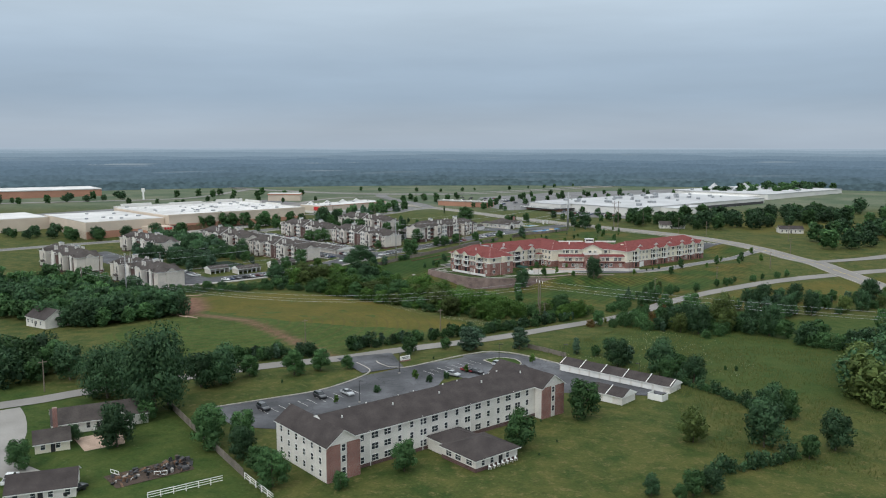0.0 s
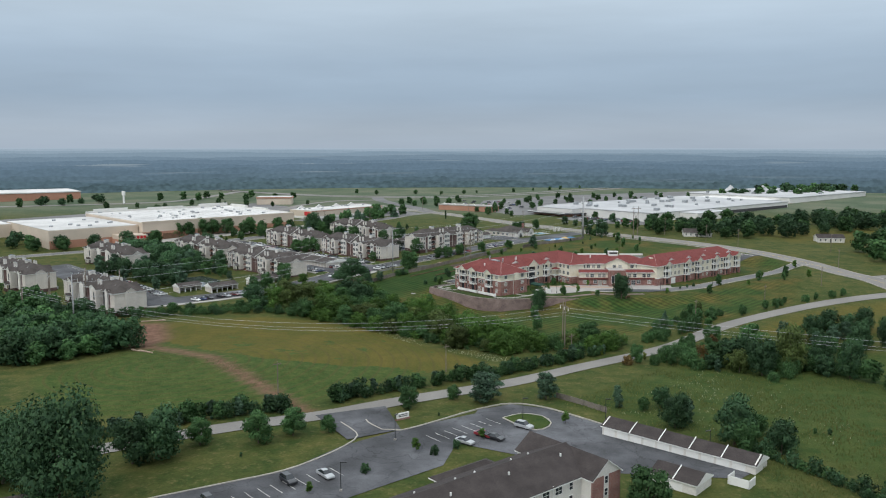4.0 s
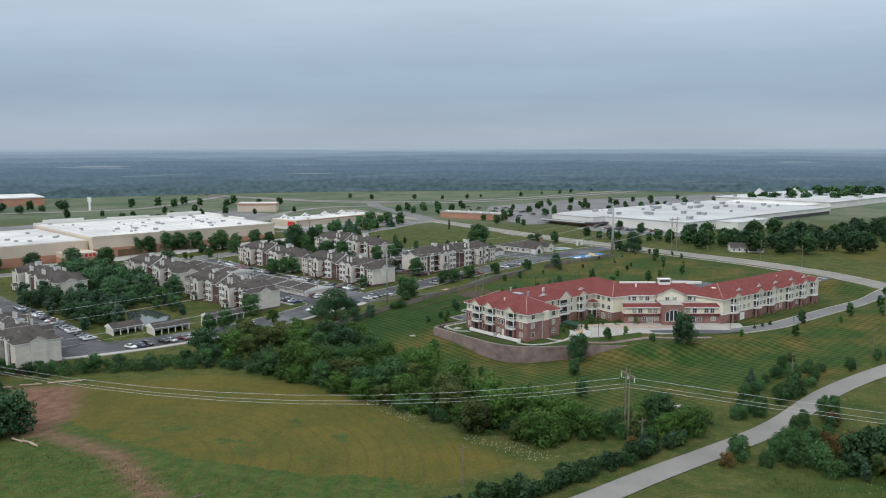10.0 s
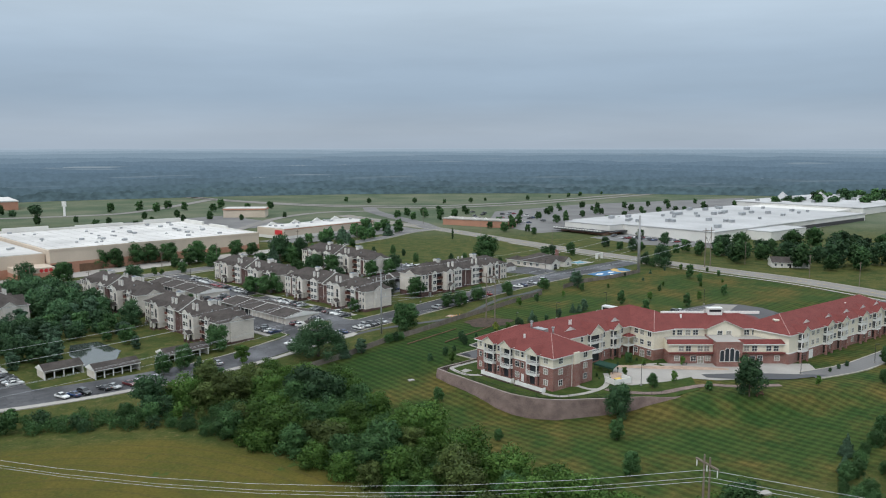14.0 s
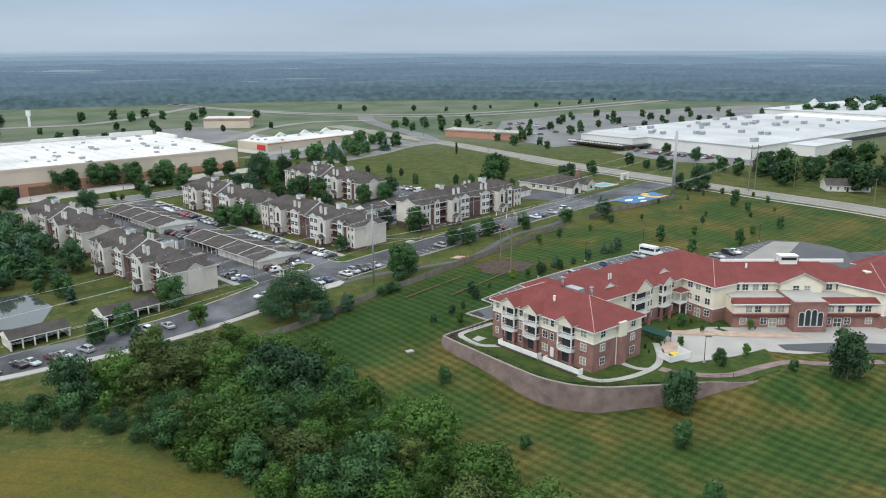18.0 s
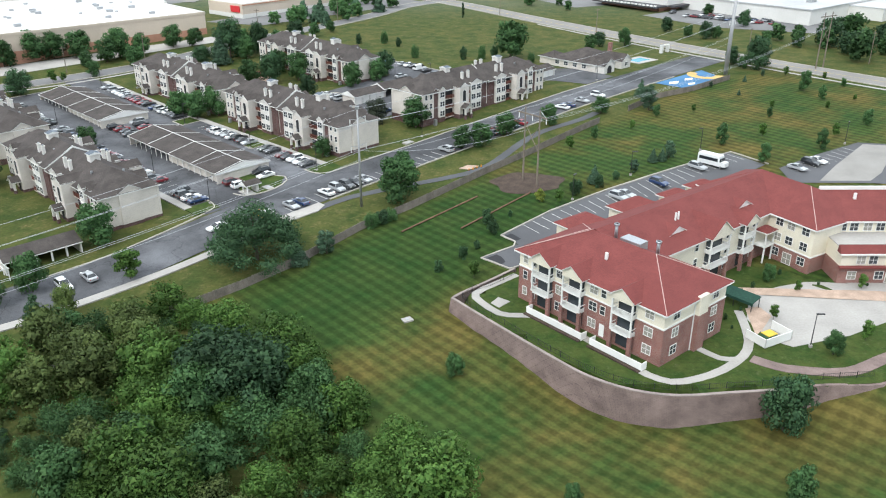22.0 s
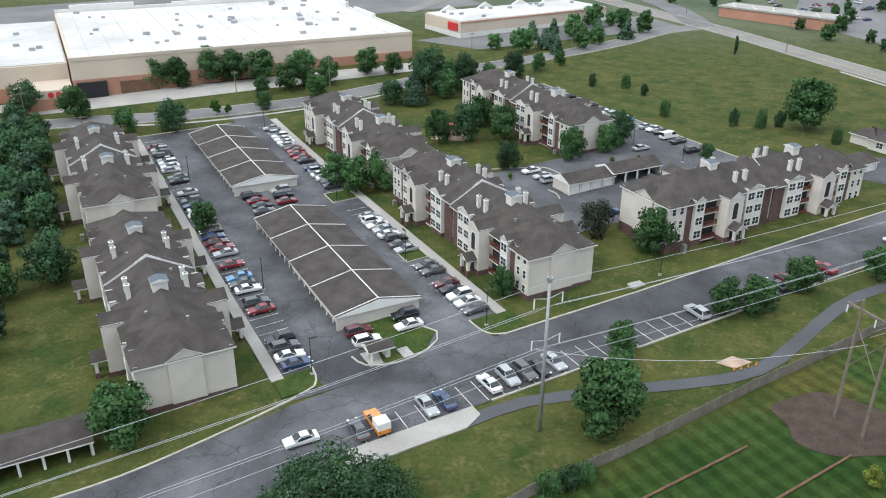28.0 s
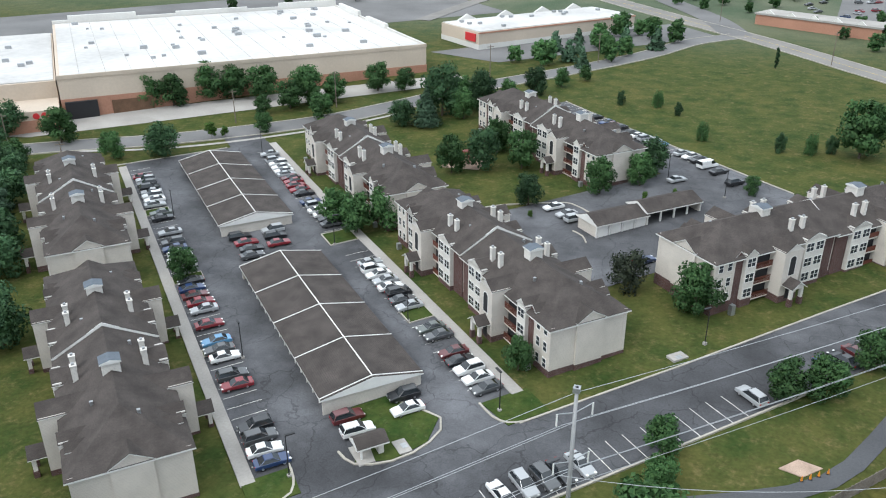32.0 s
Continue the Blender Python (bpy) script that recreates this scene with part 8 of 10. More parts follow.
grove(["bush"], [(112, 424, 3), (116, 427, 3.4), (108, 421, 2.6), (42, 420, 1.4), (46, 424, 1.6), (38.5, 414, 1.2)], 0.7)
grove(["young", "pear"], [(98, 407, 4), (128, 428, 5), (141, 425, 4), (150, 436, 4.6), (158, 452, 4), (168, 448, 5), (176, 440, 6), (162, 436, 3.6), (182, 470, 6), (118, 410, 4)], 0.9)

# round the long white block and the houses
plant("grand", -73, 197, 15.0, 0.66, label="huge old dark tree over the roadside")
plant("grand", -90, 209, 10.0, 0.8, label="old spreading tree beside the road")
grove(["maple", "maple", "oak"], [(-72.5, 190, 6.0), (-52, 172, 10.5), (-63, 221, 8.6), (-55, 181, 8.0), (-46, 178, 7.5), (-68, 219, 7.6), (-33.5, 151, 8.6), (-38, 158, 6.5), (-43, 166, 5.5)], 1.0)
grove(["maple"], [(-57, 230, 7.0), (-44, 231, 8.4), (-37, 236, 7.4), (-29, 238, 4.8), (-64, 226, 8), (-11, 257, 6.6), (1, 265, 4.4)], 1.05, group="roadside trees")
grove(["cedar"], [(8, 262, 9.0), (11, 265, 8), (26, 266, 8.0)], 1.35, group="roadside evergreens")
grove(["young", "bush"], [(-8, 226, 4.2), (1, 228, 3.7), (7, 234, 3.5), (-4, 224, 4), (28, 245, 4.2), (-36, 190, 3.4), (-28, 204, 3.2), (-18, 214, 4)], 0.95)
grove(["maple"], [(17, 172, 9.6), (-8, 159, 7.2), (-20, 150, 4.0), (35, 193, 10.6)], 1.0)
grove(["willow"], [(57, 176, 8.0)], 0.95)
grove(["oak", "maple"], [(81, 193, 6.6), (86, 193, 8.0), (72, 173, 8.0), (79, 166, 6.0), (87, 171, 6.6), (48, 147, 6.0), (40, 147, 3.2), (45, 145, 3.6), (52, 148, 4)], 0.95)
grove(["oak", "cedar", "maple"], [(64, 230, 8.4), (60, 251, 5), (65, 226, 8.0), (55, 258, 4.4), (45, 265, 4.6), (70, 234, 7), (54, 242, 6.4), (58, 246, 6), (50, 256, 4), (72, 224, 6), (44, 258, 4.2)], 1.0)
leafy([(p.x + plant_rng.uniform(-0.6, 0.6), p.y + plant_rng.uniform(-0.6, 0.6)) for p in smooth_line([(66, 226), (74, 214), (79, 203), (84, 192)], 1.6) + smooth_line([(48, 150), (56, 157), (65, 161), (76, 166)], 1.6)], ["thicket", "bush"], 1.8, 4.2, plant_rng, "low overgrown hedge across the meadow", 500, 0.9, "hedge", 0.9)
far_wood([(112, 196), (128, 204), (150, 240), (150, 260), (126, 238), (110, 214)], ["oak", "willow"], 6.0, 9, 14, 15, "dark oak clump at the meadow edge", 1500, 0.6)
far_wood([(74, 296), (96, 306), (112, 296), (124, 276), (136, 258), (142, 262), (128, 284), (110, 308), (90, 314)], ["maple", "thicket", "oak", "thicket"], 4.4, 5, 9.5, 43, "overgrown tree line beside the county road", 1300, 0.62)
grove(["maple", "willow", "oak"], [(97, 309, 14.5), (106, 298, 14.5), (120, 289, 9.0), (166, 297, 10), (130, 230, 11)], 0.75)
grove(["bush", "thicket"], [(89, 237, 3.0), (86, 238, 2.4), (64, 190, 1.6), (58, 186, 1.4)], 0.6)
grove(["maple", "oak"], [(-88, 160, 7), (-73, 173, 7.5), (-76, 178, 4), (-84, 176, 3), (-116, 234, 11), (-108, 226, 8), (-128, 246, 10)], 1.0)
grove(["bush"], [(-46, 223, 2), (-3, 251, 1.6), (-13.5, 247, 1.2), (24, 190, 1.4), (26, 176, 1.2), (21, 168, 1)], 0.6)
# the creek wood and hedgerows
CREEK = [(-75, 387), (-63, 381), (-38, 364), (-18, 348), (0, 330), (18, 320), (56, 328), (64, 338), (36, 336), (12, 351), (-4, 371), (-15, 385), (-30, 402), (-44, 416), (-55, 423), (-64, 423), (-72, 412), (-77, 398)]
creek_rng = random.Random(3)
creek_trees = []
for _ in range(4000):
    x, y = creek_rng.uniform(-78, 66), creek_rng.uniform(318, 424)
    if not inside(x, y, CREEK) or near_line(x, y, ROADSIDE) < 5.2:
        continue
    olive, clearing = math.hypot(x + 65, y - 406) < 10, math.hypot(x + 55, y - 411) < 7.5 or (x < -61 and y < 396)
    kind = creek_rng.choice(("willow", "willow", "maple")) if olive else creek_rng.choice(("thicket", "bush", "thicket", "willow")) if clearing else creek_rng.choice(("vine", "vine", "vine", "maple", "willow", "thicket"))
    h = creek_rng.uniform(6.0, 9.5) if olive else creek_rng.uniform(2.0, 3.4) if clearing else creek_rng.uniform(4.6, 10.0) * (0.62 if kind == "thicket" else 1.0)
    if math.hypot(x + 71, y - 408) > 3.5 and math.hypot(x + 41, y - 398) > 5 and all((x - q[0]) ** 2 + (y - q[1]) ** 2 > (0.24 * (h + q[3]) + 2.0) ** 2 for q in creek_trees):
        creek_trees.append((x, y, kind, h))
creek_trees += [(-42, 399, "oak", 11.5), (-38, 397, "oak", 10.5), (-45, 395, "maple", 9.5), (-36, 402, "oak", 8.5)]
leafy(creek_trees, [], 0, 0, creek_rng, "tangled vine-grown creek wood in mixed greens", 4300, 0.36, "woods", 1.25)
far_wood(CREEK, ["thicket", "vine"], 3.2, 2.4, 4.0, 33, "tangled green undergrowth along the creek", 300, 0.9)
far_wood([(-152, 374), (-97, 383.5), (-74, 386), (-78, 395), (-100, 392), (-152, 385)], ["thicket", "bush", "maple", "thicket"], 3.2, 3.2, 5.6, 34, "low dark hedge along the hay field", 1100, 0.6)
grove(["oak", "maple"], [(-84, 397, 7.5), (-88, 391, 5.0)], 1.1)
grove(["poplar", "willow"], [(-75, 412, 10.5), (-72, 409, 9.0)], 1.1)
grove(["maple"], [(-89.8, 425, 6.6), (-85, 430.4, 7.4)], 0.85, grown=True)
grove(["willow"], [(-75, 421.7, 5.6)], 0.75, grown=True)
far_wood([grid_uv(-524, 237), grid_uv(-450, 237), grid_uv(-449, 258), grid_uv(-524, 260)], ["oak", "oak", "cedar"], 5.6, 6, 11, 6, "dark trees round the pond", 1500, 0.55)
far_wood([grid_uv(-452, 226), grid_uv(-420, 226), grid_uv(-420, 241), grid_uv(-398, 241), grid_uv(-394, 246), grid_uv(-452, 250)], ["oak", "maple", "cedar"], 5.2, 4, 8, 60, "dark trees round the pond", 1500, 0.55)
plant("oak", *grid_uv(-430, 256.5), 7.5, 1.1)
far_wood([grid_uv(-470, 206), grid_uv(-398, 206), grid_uv(-392, 219), grid_uv(-424, 226), grid_uv(-470, 230)], ["oak", "oak", "cedar"], 6.4, 6, 10, 7, "dark trees round the pond", 1900, 0.5)
far_wood([(-146, 303), (-127, 304), (-116, 313), (-107, 323), (-122, 345), (-150, 372), (-215, 372), (-190, 330)], ["oak", "oak", "maple"], 5.5, 7, 12, 8, "dark wood beside the hay field", 1300, 0.6)
far_wood([(-160, 228), (-124, 216), (-114, 226), (-126, 250), (-150, 256)], ["oak", "maple"], 6.0, 7, 11, 48, "dark trees on the lawn by the road", 1200, 0.62)
far_wood([(-230, 395), (-165, 392), (-160, 375), (-230, 365)], ["oak", "maple"], 7, 7, 12, 9, "dark trees west of the field")
HEDGE = smooth_line([(-100, 224), (-62, 246), (-40, 256), (-20, 269), (8, 287), (30, 304), (52, 322)], 3.0)
leafy([(p.x + plant_rng.uniform(-1.2, 1.2), p.y + plant_rng.uniform(-1.2, 1.2)) for p in HEDGE for _ in (0, 1) if abs(p.x + 37) > 4], ["thicket", "bush", "thicket", "maple", "cedar"], 3.0, 5.4, plant_rng, "dark roadside hedge of mixed shrubs", 700, 0.8, "hedge", 1.0)
wood([(47, 303), (62, 306), (78, 304), (90, 316), (104, 352), (98, 362), (70, 332), (56, 320)], ["rust", "thicket", "thicket", "gold", "maple"], 4.4, 4.5, 8.0, 12)
wood([(36, 318), (50, 316), (56, 330), (42, 334)], ["rust", "gold", "thicket"], 4.0, 4.0, 6.5, 52)
wood([(82, 298), (96, 318), (120, 338), (160, 352), (230, 362), (230, 346), (150, 325), (112, 296), (97, 284)], ["maple", "oak", "willow", "thicket", "thicket", "cedar"], 5.2, 4, 8.5, 13)
wood([(68, 338), (78, 340), (100, 360), (113, 377), (107, 386), (86, 364)], ["thicket", "maple", "thicket", "willow"], 4.4, 3.5, 6.0, 53)
wood([(118, 366), (150, 384), (180, 402), (176, 408), (140, 394), (112, 374)], ["thicket", "maple"], 5, 3, 5.5, 14)
# across the avenue
far_wood([(146, 604), (172, 574), (236, 585), (330, 640), (320, 690), (210, 668), (150, 640)], ["oak", "oak", "maple"], 13, 8, 14, 17, "dark trees beyond the avenue", 1000, 0.7)
far_wood([(232, 470), (300, 500), (420, 560), (440, 600), (300, 560), (240, 520)], ["oak", "maple"], 13, 9, 14, 18, "dark trees beyond the avenue")
far_wood([(122, 648), (134, 632), (158, 606), (170, 618), (146, 644), (130, 656)], ["maple", "pear"], 9, 5, 9, 19, "dark trees beyond the avenue")
far_wood([(-60, 690), (-30, 742), (-60, 770), (-92, 690)], ["spruce", "pear", "maple"], 9, 6, 10, 20, "dark trees beyond the avenue")
far_wood([(10, 790), (50, 730), (66, 740), (50, 820)], ["pear", "maple"], 15, 5, 8, 21, "dark trees beyond the avenue")
far_wood([(30, 830), (140, 790), (230, 900), (120, 960)], ["pear"], 34, 5, 7, 22, "dark trees beyond the avenue")
far_wood([(-330, 800), (-180, 880), (-120, 860), (-250, 760)], ["pear", "maple"], 24, 5, 8, 23, "dark trees beyond the avenue")
far_wood([(-480, 760), (-330, 860), (-360, 890), (-500, 800)], ["oak", "pear"], 17, 6, 10, 24, "dark trees beyond the avenue")
far_wood([(280, 650), (480, 820), (520, 780), (330, 610)], ["oak", "maple"], 21, 8, 13, 25, "dark trees beyond the avenue")
far_wood([(-330, 560), (-250, 545), (-235, 560), (-300, 585)], ["oak", "maple"], 9, 6, 10, 26, "dark trees beyond the avenue")

# the culvert where the creek leaves the lane
cul = thing("culvert", pose(-71.3, 409.2, ground_z(-71.3, 409.2), 0, 0, 14), "old concrete culvert with a dark round pipe mouth", "culvert")
part("headwall", boxes((-2.1, -0.95, 0, 0.4, -1, 1.7), (0.95, 2.1, 0, 0.4, -1, 1.7), (-0.95, 0.95, 0, 0.4, 1.5, 1.9)), CONCRETE_OLD, cul)
bm = bmesh.new()
tube(bm, (0, 0.35, 0.6), (0, 0.5, 0.6), 0.95, 0.95, 16)
part("pipe_mouth", bm, DARK, cul, "dark pipe opening")
part("apron", boxes((-1.3, 1.3, -2.6, -0.02, -0.6, 0.12)), CONCRETE_OLD, cul, "broken concrete apron")

# tall grass and weeds standing in the rough fields
def weeds(poly, count, low, high, seed, leaf, label):
    weed_rng = np.random.default_rng(seed)
    px, py = [p[0] for p in poly], [p[1] for p in poly]
    v = []
    while len(v) < count * 9:
        x, y = weed_rng.uniform(min(px), max(px)), weed_rng.uniform(min(py), max(py))
        if not inside(x, y, poly) or noise.noise(Vector((x * 0.09, y * 0.09, seed))) < weed_rng.uniform(-0.5, 0.3):
            continue
        z, a, h = ground_z(x, y), weed_rng.uniform(0, 6.28), weed_rng.uniform(low, high)
        lean = weed_rng.normal(scale=0.3, size=2) * h
        ring = [(x + h * 0.5 * math.cos(a + k * 2.09), y + h * 0.5 * math.sin(a + k * 2.09), z - 0.05) for k in range(3)]
        for k in range(3):
            v += [ring[k], ring[(k + 1) % 3], (x + lean[0], y + lean[1], z + h)]
    me = bpy.data.meshes.new("tall_grass")
    me.from_pydata(v, [], np.arange(len(v)).reshape(-1, 3).tolist())
    me.polygons.foreach_set("use_smooth", [True] * len(me.polygons))
    me.normals_split_custom_set_from_vertices([(0.0, 0.0, 1.0)] * len(v))
    return tagged(mesh_part("tall_grass", me, leaf), label, "grass", kind="stuff")


weeds([(30, 262), (80, 316), (110, 300), (150, 250), (140, 190), (120, 150), (60, 160), (60, 200), (66, 226)], 14000, 0.2, 0.6, 71, GRASS_BLADE, "tall rough meadow grass with weeds")
weeds([(38, 258), (80, 300), (100, 280), (96, 230), (72, 232)], 400, 0.2, 0.4, 72, FLOWER, "scattered white meadow flowers")
weeds([(-122, 292), (-106, 324), (-82, 308), (-60, 298), (-30, 292), (-6, 296), (-25, 276), (-40, 260), (-70, 254), (-96, 249)], 5000, 0.12, 0.34, 76, GRASS_BLADE, "tufts of rough grass in the hay field")
weeds(CREEK, 3000, 0.5, 1.2, 74, GRASS_BLADE, "tall weeds along the creek")
weeds([(-30, 352), (0, 322), (14, 308), (22, 312), (4, 330), (-26, 358)], 350, 0.2, 0.42, 75, FLOWER, "scattered white weeds at the field edge")


# trees past the highway and between the shops
far_wood([(-300, 880), (-180, 905), (-130, 935), (-150, 960), (-300, 940)], ["maple", "pear"], 24, 6, 10, 62, "scattered trees along the highway", 420, 1.1)
far_wood([(-60, 830), (-20, 905), (30, 905), (0, 830)], ["pear", "maple"], 17, 5, 8, 63, "scattered trees beyond the strip of shops", 420, 1.1)
far_wood([(60, 800), (120, 800), (280, 960), (250, 1020), (90, 930)], ["pear", "maple"], 27, 4, 7, 64, "small trees in the mall car park", 420, 1.1)
far_wood([(-110, 1010), (-20, 990), (90, 1040), (200, 1160), (190, 1172), (80, 1060), (-20, 1008), (-105, 1028)], ["pear", "maple"], 26, 3.5, 6, 61, "row of small trees past the highway", 260, 1.4)
far_wood([(300, 940), (420, 1060), (470, 1090), (520, 1060), (400, 930)], ["oak", "maple"], 15, 8, 13, 65, "dark trees beyond the mall", 420, 1.3)

# ---- vehicles ----
def paint(name, colour):
    m = plain("paint_" + name, colour, 0.28, 0.0, 0.6)
    m.node_tree.nodes["Principled BSDF"].inputs["Coat Weight"].default_value = 0.5
    return m


PAINT = {"w": ("white", paint("white", (0.72, 0.72, 0.71))), "s": ("silver", paint("silver", (0.36, 0.37, 0.38))), "g": ("dark grey", paint("grey", (0.075, 0.078, 0.082))),
         "k": ("black", paint("black", (0.014, 0.015, 0.018))), "r": ("red", paint("red", (0.20, 0.014, 0.022))), "b": ("light blue", paint("light_blue", (0.11, 0.27, 0.46))),
         "n": ("navy blue", paint("navy", (0.020, 0.042, 0.115))), "d": ("dark red", paint("maroon", (0.10, 0.018, 0.020))), "e": ("grey-green", paint("grey_green", (0.10, 0.115, 0.105))),
         "o": ("orange", paint("orange", (0.65, 0.24, 0.02))), "y": ("yellow", paint("yellow", (0.72, 0.50, 0.03)))}
TYRE = plain("tyre", (0.018, 0.018, 0.018), 0.85)
RIM = plain("rim", (0.42, 0.42, 0.43), 0.35, 0.6)
LAMP_W = plain("headlamp", (0.75, 0.76, 0.75), 0.15)
LAMP_R = plain("tail_lamp", (0.35, 0.015, 0.015), 0.2)
CAR_GLASS = plain("car_glass", (0.02, 0.024, 0.028), 0.06, 0.0, 0.7)
_b = bmesh.new()
tube(_b, (0, -0.11, 0), (0, 0.11, 0), 0.33, sides=12)
TYRE_ME = bpy.data.meshes.new("tyre")
_b.to_mesh(TYRE_ME)
_b.free()
TYRE_ME.materials.append(TYRE)
_b = bmesh.new()
tube(_b, (0, -0.12, 0), (0, 0.12, 0), 0.19, sides=8)
RIM_ME = bpy.data.meshes.new("rim")
_b.to_mesh(RIM_ME)
_b.free()
RIM_ME.materials.append(RIM)
# side outlines: lower body (x, z) and the glasshouse (x, z) with the half width at sill and roof
SHAPES = {
    "sedan": (4.75, 0.90, [(-2.37, 0.45), (-2.37, 0.88), (-1.6, 0.96), (0.85, 0.93), (1.7, 0.84), (2.3, 0.72), (2.37, 0.45)], [(-1.75, 0.94), (-1.0, 1.40), (0.15, 1.42), (1.0, 0.92)], 0.60),
    "suv": (4.7, 0.94, [(-2.33, 0.5), (-2.33, 1.06), (-1.9, 1.10), (0.95, 1.06), (1.75, 0.98), (2.28, 0.84), (2.33, 0.5)], [(-2.25, 1.06), (-1.85, 1.66), (0.2, 1.70), (1.05, 1.04)], 0.68),
    "pickup": (5.5, 0.96, [(-2.75, 0.5), (-2.75, 1.08), (1.1, 1.08), (2.0, 1.02), (2.68, 0.9), (2.75, 0.5)], [(-0.7, 1.06), (-0.5, 1.72), (0.6, 1.74), (1.25, 1.06)], 0.70),
    "van": (5.4, 1.0, [(-2.7, 0.5), (-2.7, 1.2), (1.5, 1.15), (2.3, 1.0), (2.65, 0.85), (2.7, 0.5)], [(-2.68, 1.15), (-2.6, 2.0), (1.0, 2.0), (1.75, 1.12)], 0.84),
}
CAR_BASES = {}


def car(shape, colour, m, where, group=""):
    length, half, body, cabin, top = SHAPES[shape]
    cname, mat = PAINT[colour]
    label = f"{cname} {shape} parked {where}"
    near = (m.translation.to_2d() - Vector((-19, 420))).length < 135
    if (shape, colour, near) in CAR_BASES:
        return tagged(copy_thing(CAR_BASES[shape, colour, near], m), label, "car", group)
    c = thing("pickup" if shape == "pickup" else "car", m, label, "car", group)
    bm = bmesh.new()
    low = [(x * 0.985, z) for x, z in body]
    n = len(body)
    rings = []
    for w, pts, dz in ((half * 0.92, low, -0.16), (half, body, 0.0)):
        rings.append((w, pts, dz))
    left = [bm.verts.new((x, -half, z if z > 0.5 else z - 0.15)) for x, z in body]
    right = [bm.verts.new((x, half, z if z > 0.5 else z - 0.15)) for x, z in body]
    bm.faces.new(left[::-1])
    bm.faces.new(right)
    for i in range(n):
        j = (i + 1) % n
        bm.faces.new((left[i], left[j], right[j], right[i]))
    bmesh.ops.recalc_face_normals(bm, faces=bm.faces[:])
    bmesh.ops.bevel(bm, geom=[e for e in bm.edges if e.calc_length() > 0.3], offset=0.07, segments=1, affect="EDGES")
    part("body", bm, mat, c)
    bm = bmesh.new()
    a = [bm.verts.new((x, -(half - 0.04) if z < 1.2 else -top, z)) for x, z in cabin]
    b = [bm.verts.new((x, half - 0.04 if z < 1.2 else top, z)) for x, z in cabin]
    bm.faces.new(a[::-1])
    bm.faces.new(b)
    for i in range(4):
        j = (i + 1) % 4
        bm.faces.new((a[i], a[j], b[j], b[i]))
    bmesh.ops.recalc_face_normals(bm, faces=bm.faces[:])
    part("glasshouse", bm, CAR_GLASS, c, "dark car windows")
    zt = cabin[1][1]
    bm = bmesh.new()
    solid(bm, [(cabin[1][0] - 0.06, -top - 0.02, zt - 0.03), (cabin[2][0] + 0.08, -top - 0.02, zt - 0.03), (cabin[2][0] + 0.08, top + 0.02, zt - 0.03), (cabin[1][0] - 0.06, top + 0.02, zt - 0.03)],
          [(cabin[1][0] + 0.05, -top + 0.06, zt + 0.05), (cabin[2][0] - 0.05, -top + 0.06, zt + 0.05), (cabin[2][0] - 0.05, top - 0.06, zt + 0.05), (cabin[1][0] + 0.05, top - 0.06, zt + 0.05)])
    part("roof", bm, mat, c)
    if shape == "van":
        part("side_panel", boxes((-2.6, 0.2, -half + 0.02, half - 0.02, 1.1, 1.95)), mat, c)
    for s in (-1, 1):
        bm = bmesh.new()
        post = [(cabin[0][0], s * (half - 0.04), cabin[0][1]), (cabin[1][0], s * (top + 0.01), zt - 0.02), (cabin[2][0], s * (top + 0.01), zt - 0.02), (cabin[3][0], s * (half - 0.04), cabin[3][1])]
        loops = [[bm.verts.new(Vector(p) + Vector(o)) for o in ((0.07, 0, 0), (0, s * 0.05, 0), (-0.07, 0, 0))] for p in post]
        for r0, r1 in zip(loops, loops[1:]):
            for k in range(3):
                bm.faces.new((r0[k], r0[(k + 1) % 3], r1[(k + 1) % 3], r1[k]))
        if near:
            part("pillar", bm, mat, c)
        else:
            bm.free()
        if near:
            part("headlamp", boxes((length / 2 - 0.28, length / 2 + 0.01, s * 0.62 - 0.16, s * 0.62 + 0.16, 0.62, 0.76)), LAMP_W, c)
        if near:
            part("tail_lamp", boxes((-length / 2 - 0.01, -length / 2 + 0.15, s * 0.68 - 0.14, s * 0.68 + 0.14, 0.72, 0.88)), LAMP_R, c)
        for x in (-length * 0.29, length * 0.30):
            w = mesh_part("wheel", TYRE_ME, TYRE, c)
            w.matrix_local = pose(x, s * (half - 0.12), 0.33)
            if near:
                mesh_part("rim", RIM_ME, RIM, w)
    if shape == "pickup":
        part("bed", boxes((-2.6, -0.85, -0.78, 0.78, 0.95, 1.10)), BLACK_METAL, c, "open load bed")
    CAR_BASES[shape, colour, near] = c
    return c


car_rng = random.Random(3)


def park(u, v, turn, code, where, group, lift=0.13):
    if code in ". ":
        return
    shape = "suv" if code.isupper() else "sedan"
    car(shape, code.lower(), at_uv(u, v, turn + car_rng.uniform(-2, 2) + (180 if car_rng.random() < 0.45 else 0), lift), where, group)


def park_row(u0, v0, du, dv, turn, codes, where, group, lift=0.13):
    for i, ch in enumerate(codes):
        park(u0 + du * i + car_rng.uniform(-0.15, 0.15), v0 + dv * i + car_rng.uniform(-0.25, 0.25), turn, ch, where, group, lift)


